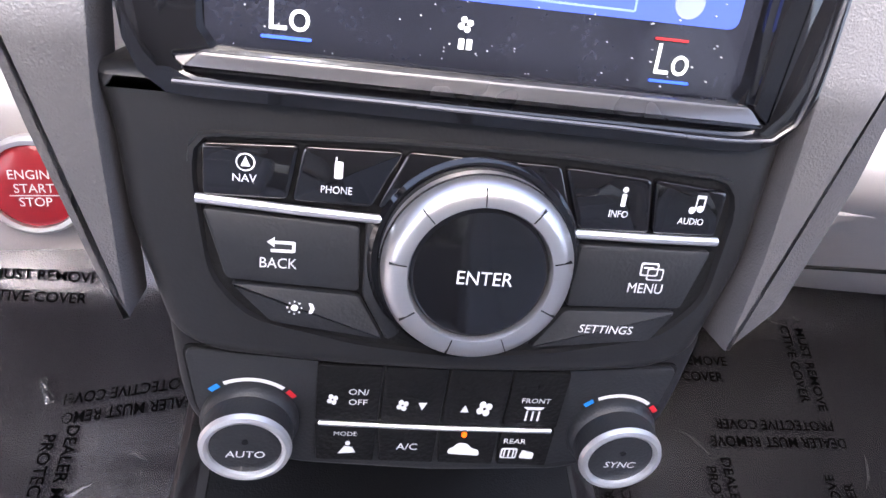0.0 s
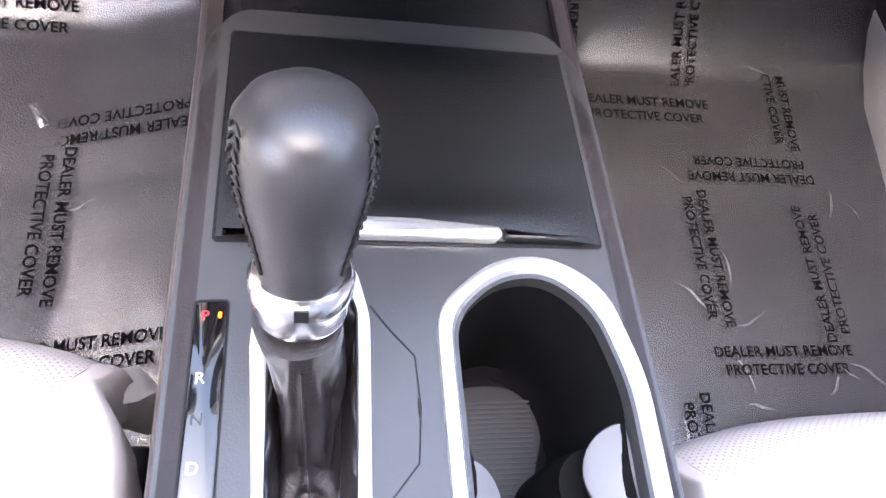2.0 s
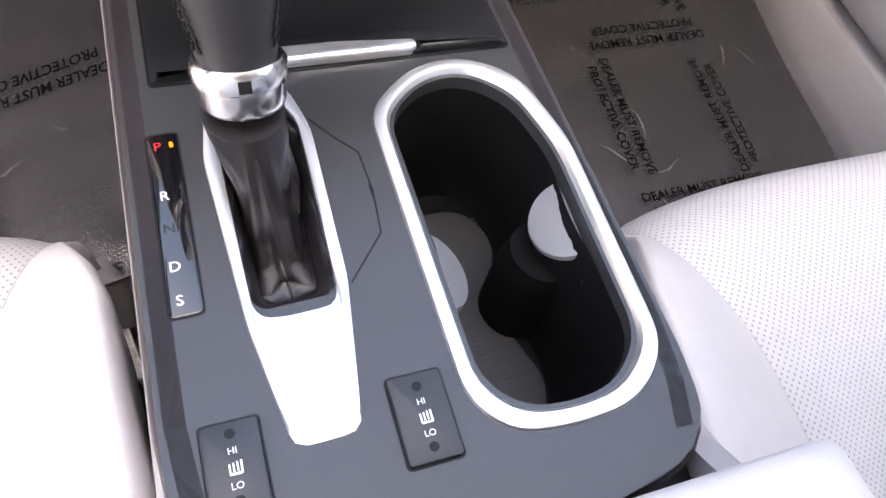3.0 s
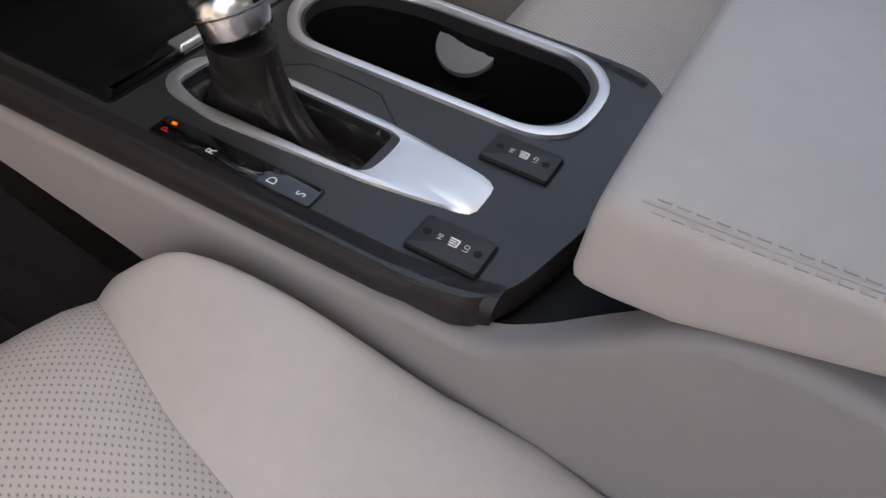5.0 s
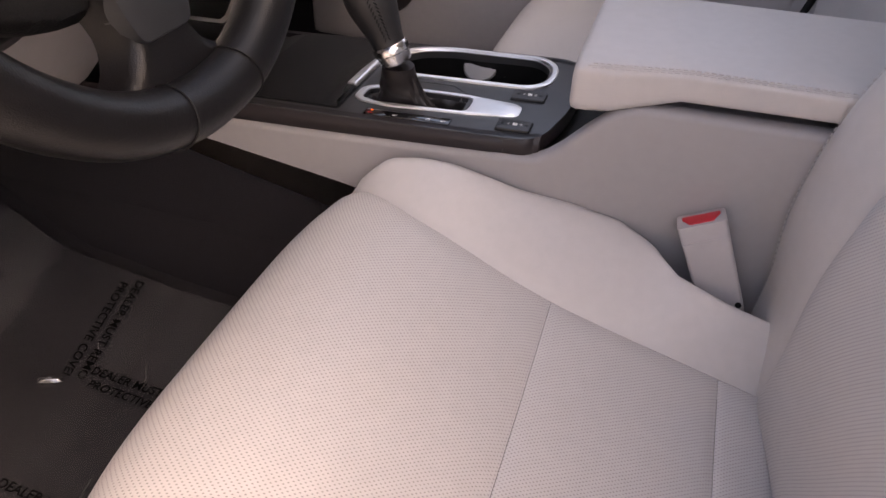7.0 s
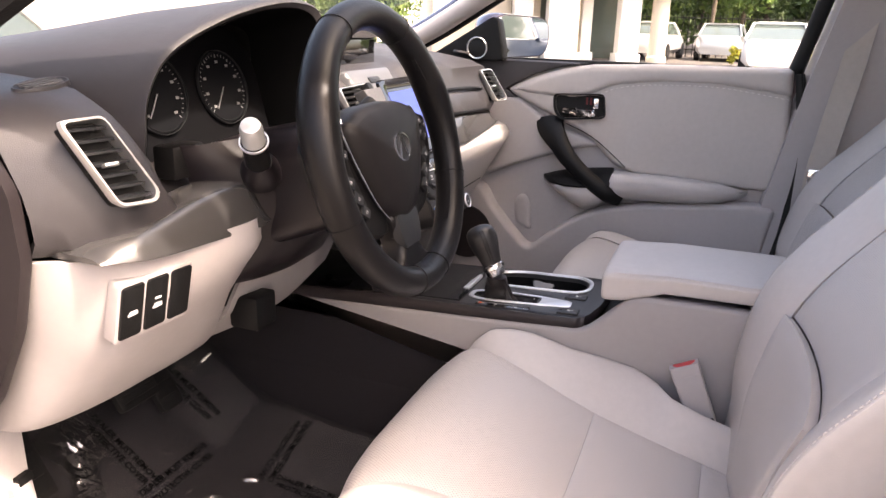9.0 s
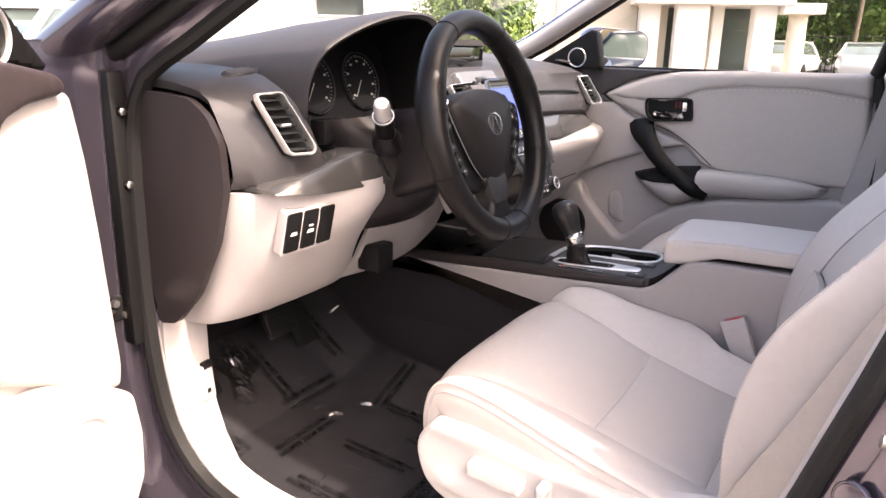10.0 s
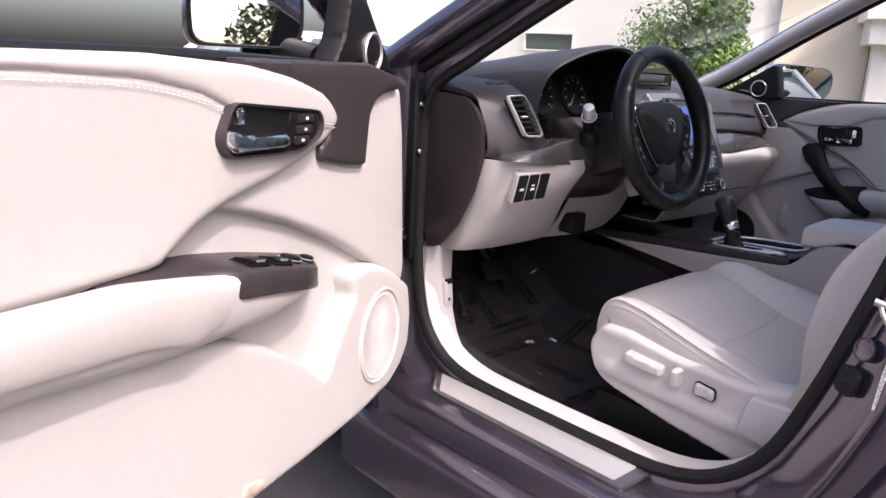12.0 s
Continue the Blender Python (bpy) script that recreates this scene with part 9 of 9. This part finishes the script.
    mo = rpoly([(-0.115, -0.062), (0.080, -0.062), (0.108, -0.035), (0.110, 0.040), (0.085, 0.066), (-0.08, 0.070), (-0.118, 0.03)], 0.03, 6)
    mir = one("door_mirror", PAINT, lambda bm: loft(bm, [[MG(a * k, b * k, c) for a, b in mo] for k, c in ((0.95, 0.0), (1.0, -0.012), (1.0, -0.035), (0.90, -0.075), (0.62, -0.105), (0.25, -0.118))]), door, "painted door mirror housing", 60)
    one("mirror_glass", MIRROR, lambda bm: slab(bm, MG, [(a * 0.91, b * 0.91) for a, b in mo], -0.004, 0.0015), mir, "silvered mirror glass")
    one("mirror_rim", BLACK, lambda bm: rim(bm, MG, [(a * 0.98, b * 0.98) for a, b in mo], [(a * 0.90, b * 0.90) for a, b in mo], [(0, 0), (0.4, 0.005), (1, 0.001)], 60), mir)
    one("mirror_foot", BLACK, lambda bm: tube(bm, [DF(-0.06, 1.09, -0.06), MG(0.07, -0.055, -0.05), MG(0.0, -0.05, -0.06)], 0.024, 12), mir)


build_driver_door()

# ---- outside: building, trees, parked cars ----
EYE = Vector((-1.55, -0.36, 1.1))
FAR = 2.0
FB = Plane(EYE + (Vector((11.29, 5.62, 1.1)) - EYE) * FAR + Vector((0, 0, -1.1)), (0.423, -0.906, 0), (0, 0, 1))
rng = random.Random(7)


def hz(z):
    return 1.1 + (z - 1.1) * FAR


def ob_box(bm, h0, h1, z0, z1, c0, c1, bev=0.0):
    slab(bm, FB, [(h0 * FAR, z0), (h1 * FAR, z0), (h1 * FAR, z1), (h0 * FAR, z1)], c0, c1, bev)


CREAM = mat("cream_paint", (0.70, 0.62, 0.50), 0.8, vary=0.06, big=0.6, noise_scale=10)


def build_building():
    b = thing("showroom_building", FB(4, -0.08, -2), "white rendered building with portico columns and glass", "building")
    G = -0.08
    one("wall", WALLPAINT, lambda bm: holed(bm, FB, [(-8 * FAR, G), (0.62 * FAR, G), (0.62 * FAR, 6.2), (-8 * FAR, 6.2)], [[(-3.95 * FAR, hz(1.52)), (-2.95 * FAR, hz(1.52)), (-2.95 * FAR, hz(1.87)), (-3.95 * FAR, hz(1.87))]], -0.6, 0), b, "white rendered wall")
    win = one("window", DARKGLASS, lambda bm: ob_box(bm, -3.95, -2.95, hz(1.52), hz(1.87), -0.3, -0.25), b, "dark glazed window")
    one("window_frame", WALLPAINT, lambda bm: rim(bm, FB, rr(-3.45 * FAR, hz(1.695), 2.06, 0.74, 0.01), rr(-3.45 * FAR, hz(1.695), 1.86, 0.58, 0.01), [(0, -0.02), (0.1, 0.05), (0.9, 0.05), (1, -0.2)], 40), win)
    one("wall", CREAM, lambda bm: ob_box(bm, 0.62, 2.05, G, 6.2, -0.8, 0.3), b, "cream rendered wall")
    for h0, h1, c in ((2.04, 2.38, 1.2), (2.62, 3.16, 1.6), (3.34, 3.53, 0.6), (3.94, 4.30, 1.4)):
        one("column", WALLPAINT, lambda bm: ob_box(bm, h0, h1, G, hz(1.80), c - 0.6, c, 0.02), b, "white square column")
        one("column_base", WALLPAINT, lambda bm: ob_box(bm, h0 - 0.04, h1 + 0.04, G, 0.20, c - 0.7, c + 0.08, 0.02), b)
    for h in (2.48, 3.25):
        one("half_column", CREAM, lambda bm: ob_box(bm, h - 0.12, h + 0.10, G, hz(1.80), 0.0, 0.4, 0.02), b)
    rc_ = Plane(FB(4.68 * FAR, 0, 1.2), (1, 0, 0), (0, 1, 0))
    one("round_column", CREAM, lambda bm: turned(bm, rc_, [(0.36, G), (0.36, 0.1), (0.31, 0.16), (0.30, hz(1.62)), (0.34, hz(1.64)), (0.36, hz(1.66))], 28), b, "round cream column")
    one("capital", WALLPAINT, lambda bm: ob_box(bm, 4.34, 5.00, hz(1.66), hz(1.83), 0.6, 1.8, 0.02), b, "white square capital")
    one("glass_wall", DARKGLASS, lambda bm: ob_box(bm, 2.05, 4.3, G, hz(1.82), -1.2, -1.15), b, "dark glass wall")
    one("beam", WALLPAINT, lambda bm: ob_box(bm, 1.9, 4.5, hz(1.79), 4.4, -1.2, 1.9, 0.03), b, "white portico beam")
    one("cornice", WALLPAINT, lambda bm: ob_box(bm, 1.8, 5.2, 3.2, 4.6, -1.2, 2.2, 0.04), b, "white cornice")
    one("roof", WALLPAINT, lambda bm: ob_box(bm, -8, 5.2, 6.0, 6.4, -9, 0.15, 0.05), b, "flat white roof edge")


build_building()


def leaves(bm, centre, radii, count, size, lump=9, seed=1):
    """Many small leaves gathered in clumps, with gaps and an uneven outline."""
    r = random.Random(seed)
    cl = []
    for i in range(lump):
        d = Vector((r.gauss(0, 1), r.gauss(0, 1), r.gauss(0, 1))).normalized() * (r.random() ** 0.4) * 0.72
        cl.append((Vector([c + q * e for c, q, e in zip(centre, d, radii)]), r.uniform(0.28, 0.5)))
    for i in range(count):
        c, k = r.choice(cl)
        d = Vector((r.gauss(0, 1), r.gauss(0, 1), r.gauss(0, 1))).normalized() * (r.random() ** 0.33)
        p = Vector([a + q * e * k for a, q, e in zip(c, d, radii)])
        if p.z < 0:
            p.z = r.uniform(0, 0.3)
        n = (d + Vector((r.gauss(0, 0.6), r.gauss(0, 0.6), r.gauss(0.3, 0.6)))).normalized()
        u = n.orthogonal().normalized()
        u = Matrix.Rotation(r.uniform(0, 6.28), 3, n) @ u
        v = n.cross(u)
        s = size * r.uniform(0.6, 1.4)
        bm.faces.new([bm.verts.new(p + q) for q in (u * s, v * s * 0.5, -u * s, -v * s * 0.5)])


def tree(base, height, radii, count, size, label, material=LEAF, seed=1, lump=12, low=0.62):
    t = thing("tree", base, label, "tree", "trees")
    base = Vector(base)
    top = base + Vector((0, 0, height * 0.75))
    one("trunk", BARK, lambda bm: [tube(bm, catmull([base, base + Vector((0.05, 0.03, height * 0.3)), top], 8), [0.16, 0.14, 0.13, 0.12, 0.10, 0.08, 0.06, 0.03], 10)] + [tube(bm, [base.lerp(top, 0.4 + 0.08 * k), base.lerp(top, 0.6 + 0.07 * k) + Vector((radii[0] * 0.55 * math.cos(k * 1.9), radii[1] * 0.55 * math.sin(k * 1.9), height * 0.08))], [0.06, 0.02], 6) for k in range(6)], t)
    bm = bmesh.new()
    leaves(bm, base + Vector((0, 0, height * low)), radii, count, size, lump, seed)
    part("crown", bm, material, t, "green leafy crown", 180)
    return t


tree(FB(-0.62 * FAR, -0.08, 3.2), 4.6, (2.6, 2.4, 2.3), 16000, 0.085, "dense green bushy tree beside the white building", LEAF, 3, 26, 0.52)
for i, (h, c, ht, rd) in enumerate(((5.6, -9, 7.5, 3.0), (7.0, -12, 8.5, 3.4), (8.6, -9, 8.0, 3.2), (10.2, -13, 9.0, 3.6), (11.8, -8, 8.0, 3.3), (13.6, -10, 8.5, 3.4), (6.2, -17, 10, 3.8), (9.4, -18, 10, 3.8))):
    tree(FB(h * FAR, -0.08, c), ht, (rd, rd, ht * 0.48), 7000, 0.16, "tall light green tree behind the car lot", LEAF if i % 3 else LEAFDARK, 11 + i, 18, 0.55)
bm = bmesh.new()
for k in range(26):
    q = FB((4.6 + k * 0.55) * FAR, 0, -22 + rng.uniform(-2, 2))
    leaves(bm, q + Vector((0, 0, 3.5)), (2.2, 2.2, 3.6), 900, 0.26, 5, 40 + k)
tagged(part("far_woods", bm, LEAFDARK, None, "", 180), "distant green woodland edge", "woods", kind="stuff")
bm = bmesh.new()
for k in range(8):
    q = FB((5.9 + k * 0.24) * FAR, 0, 2.6 + rng.uniform(-0.3, 0.3))
    leaves(bm, q + Vector((0, 0, 0.25)), (0.45, 0.4, 0.42), 500, 0.06, 5, 80 + k)
tagged(part("flower_bed", bm, YELLOW, None, "", 180), "yellow flowering shrubs by the parked cars", "flowers", kind="stuff")

# iron fence behind the parked cars
fence = thing("iron_fence", FB(8 * FAR, -0.08, -5), "thin dark iron fence behind parked cars", "fence")
for k in range(60):
    one("post", BLACK, lambda bm: tube(bm, [FB((4.9 + k * 0.14) * FAR, -0.08, -5), FB((4.9 + k * 0.14) * FAR, 1.75, -5)], 0.018, 5), fence)
for z in (0.25, 1.6):
    one("rail", BLACK, lambda bm: tube(bm, [FB(4.9 * FAR, z, -5), FB(13.2 * FAR, z, -5)], 0.02, 5), fence)
pole = thing("utility_pole", FB(6.75 * FAR, -0.08, -4), "tall pale wooden utility pole", "pole")
one("shaft", BARK, lambda bm: tube(bm, [FB(6.72 * FAR, -0.08, -4), FB(6.85 * FAR, 8.0, -4)], [0.10, 0.07], 10), pole)
one("crossarm", BARK, lambda bm: tube(bm, [FB(6.85 * FAR - 0.8, 7.4, -4), FB(6.85 * FAR + 0.8, 7.4, -4)], 0.05, 8), pole)


def parked_car(base, turn, material, label):
    """A plain saloon car: painted body, dark glass, wheels."""
    car = thing("parked_car", base, label, "car", "parked cars")
    m = Matrix.Translation(base) @ Matrix.Rotation(turn, 4, "Z")

    def P(x, y, z):
        return m @ Vector((x, y, z))

    def hull(bm):
        rings = []
        for y, zt, w in ((-2.25, 0.62, 0.62), (-2.15, 0.80, 0.78), (-1.5, 0.93, 0.88), (-0.9, 0.99, 0.90), (0.9, 0.99, 0.90), (1.5, 1.0, 0.88), (2.1, 0.98, 0.80), (2.25, 0.80, 0.66)):
            rings.append([P(s * w * k, y, z) for s, k, z in ((-1, 0.85, 0.28), (-1, 1.0, 0.40), (-1, 1.0, zt - 0.25), (-1, 0.93, zt - 0.05), (-1, 0.80, zt), (1, 0.80, zt), (1, 0.93, zt - 0.05), (1, 1.0, zt - 0.25), (1, 1.0, 0.40), (1, 0.85, 0.28))])
        loft(bm, rings)
    one("body", material, hull, car, "", 40)

    def cabin(bm, y, w, z0, z1, k):
        loft(bm, [[P(s * ww, yy, z) for s, ww, yy in ((-1, w * q, y0), (1, w * q, y0), (1, w * q, y1), (-1, w * q, y1))] for z, q, y0, y1 in ((z0, 1, y[0], y[3]), (z1, k, y[1], y[2]))])
    one("cabin_glass", DARKGLASS, lambda bm: cabin(bm, (-1.05, -0.35, 1.05, 1.80), 0.80, 0.96, 1.40, 0.80), car, "dark car windows")
    one("car_roof", material, lambda bm: loft(bm, [[P(s * w, y, z) for s, w, y in ((-1, 0.655, -0.45), (1, 0.655, -0.45), (1, 0.655, 1.12), (-1, 0.655, 1.12))] for w0, z in ((1, 1.385), (1, 1.42))] + [[P(s * 0.55, y, 1.46) for s, y in ((-1, -0.25), (1, -0.25), (1, 0.95), (-1, 0.95))]]), car)
    for s in (-1, 1):
        for y0, y1 in ((-1.06, -0.44), (1.12, 1.80)):
            one("roof_pillar", material, lambda bm: tube(bm, [P(s * 0.80, y0 if y0 < 0 else y1, 0.96), P(s * 0.655, y1 if y0 < 0 else y0, 1.41)], 0.04, 8), car)
        for y in (-1.4, 1.4):
            W = Plane(P(s * 0.80, y, 0.33), m.to_3x3() @ Vector((0, 1, 0)), (0, 0, 1))
            k = 1 if W.n.dot(m.to_3x3() @ Vector((s, 0, 0))) > 0 else -1
            wh = one("wheel", RUBBER, lambda bm: turned(bm, W, [(0.33, -0.10 * k), (0.33, 0.08 * k), (0.30, 0.10 * k), (0.24, 0.10 * k)], 24), car)
            one("rim", SATIN, lambda bm: turned(bm, W, [(0.235, 0.06 * k), (0.22, 0.085 * k), (0.05, 0.095 * k), (0.0, 0.095 * k)], 20), wh)
        one("headlight", SATIN, lambda bm: box_at(bm, m, (s * 0.62, -2.19, 0.70), (0.26, 0.10, 0.12)), car, "clear headlight")
    return car


def box_at(bm, m, c, d):
    r = bmesh.ops.create_cube(bm, size=1)
    for v in r["verts"]:
        v.co = m @ Vector((c[0] + v.co.x * d[0], c[1] + v.co.y * d[1], c[2] + v.co.z * d[2]))


SILVERCAR = mat("silver_car_paint", (0.45, 0.46, 0.48), 0.28, metal=0.5, coat=0.8)
BLUECAR = mat("dark_blue_car_paint", (0.03, 0.05, 0.09), 0.28, coat=0.8)
ang = math.atan2(0.423, -0.906) + 0.25
parked_car(FB(5.55 * FAR, -0.08, 6.5), ang - 1.45, WHITECAR, "white parked car facing the building lot")
for k in range(6):
    parked_car(FB((5.2 + 1.45 * k) * FAR, -0.08, -2.2), ang - 1.50 + 0.05 * (k % 3), (WHITECAR, SILVERCAR, WHITECAR, BLUECAR, WHITECAR, SILVERCAR)[k], "parked car in the row by the fence")
parked_car(Vector((3.1, 6.6, -0.08)), 1.9, WHITECAR, "white parked car beyond the bonnet")
for k, (x, y) in enumerate(((3.6, -9.5), (6.4, -9.8), (9.2, -9.4))):
    parked_car(Vector((x, y, -0.08)), 0.1 * k, (WHITECAR, SILVERCAR, BLUECAR)[k], "parked car in the lot behind")
for k in range(5):
    tree((1.5 + 5.2 * k, -24 - 2 * (k % 2), -0.08), 7.5 + (k % 3), (3.2, 3.0, 3.6), 5000, 0.17, "tall green tree behind the car lot", LEAF if k % 2 else LEAFDARK, 60 + k, 16, 0.55)
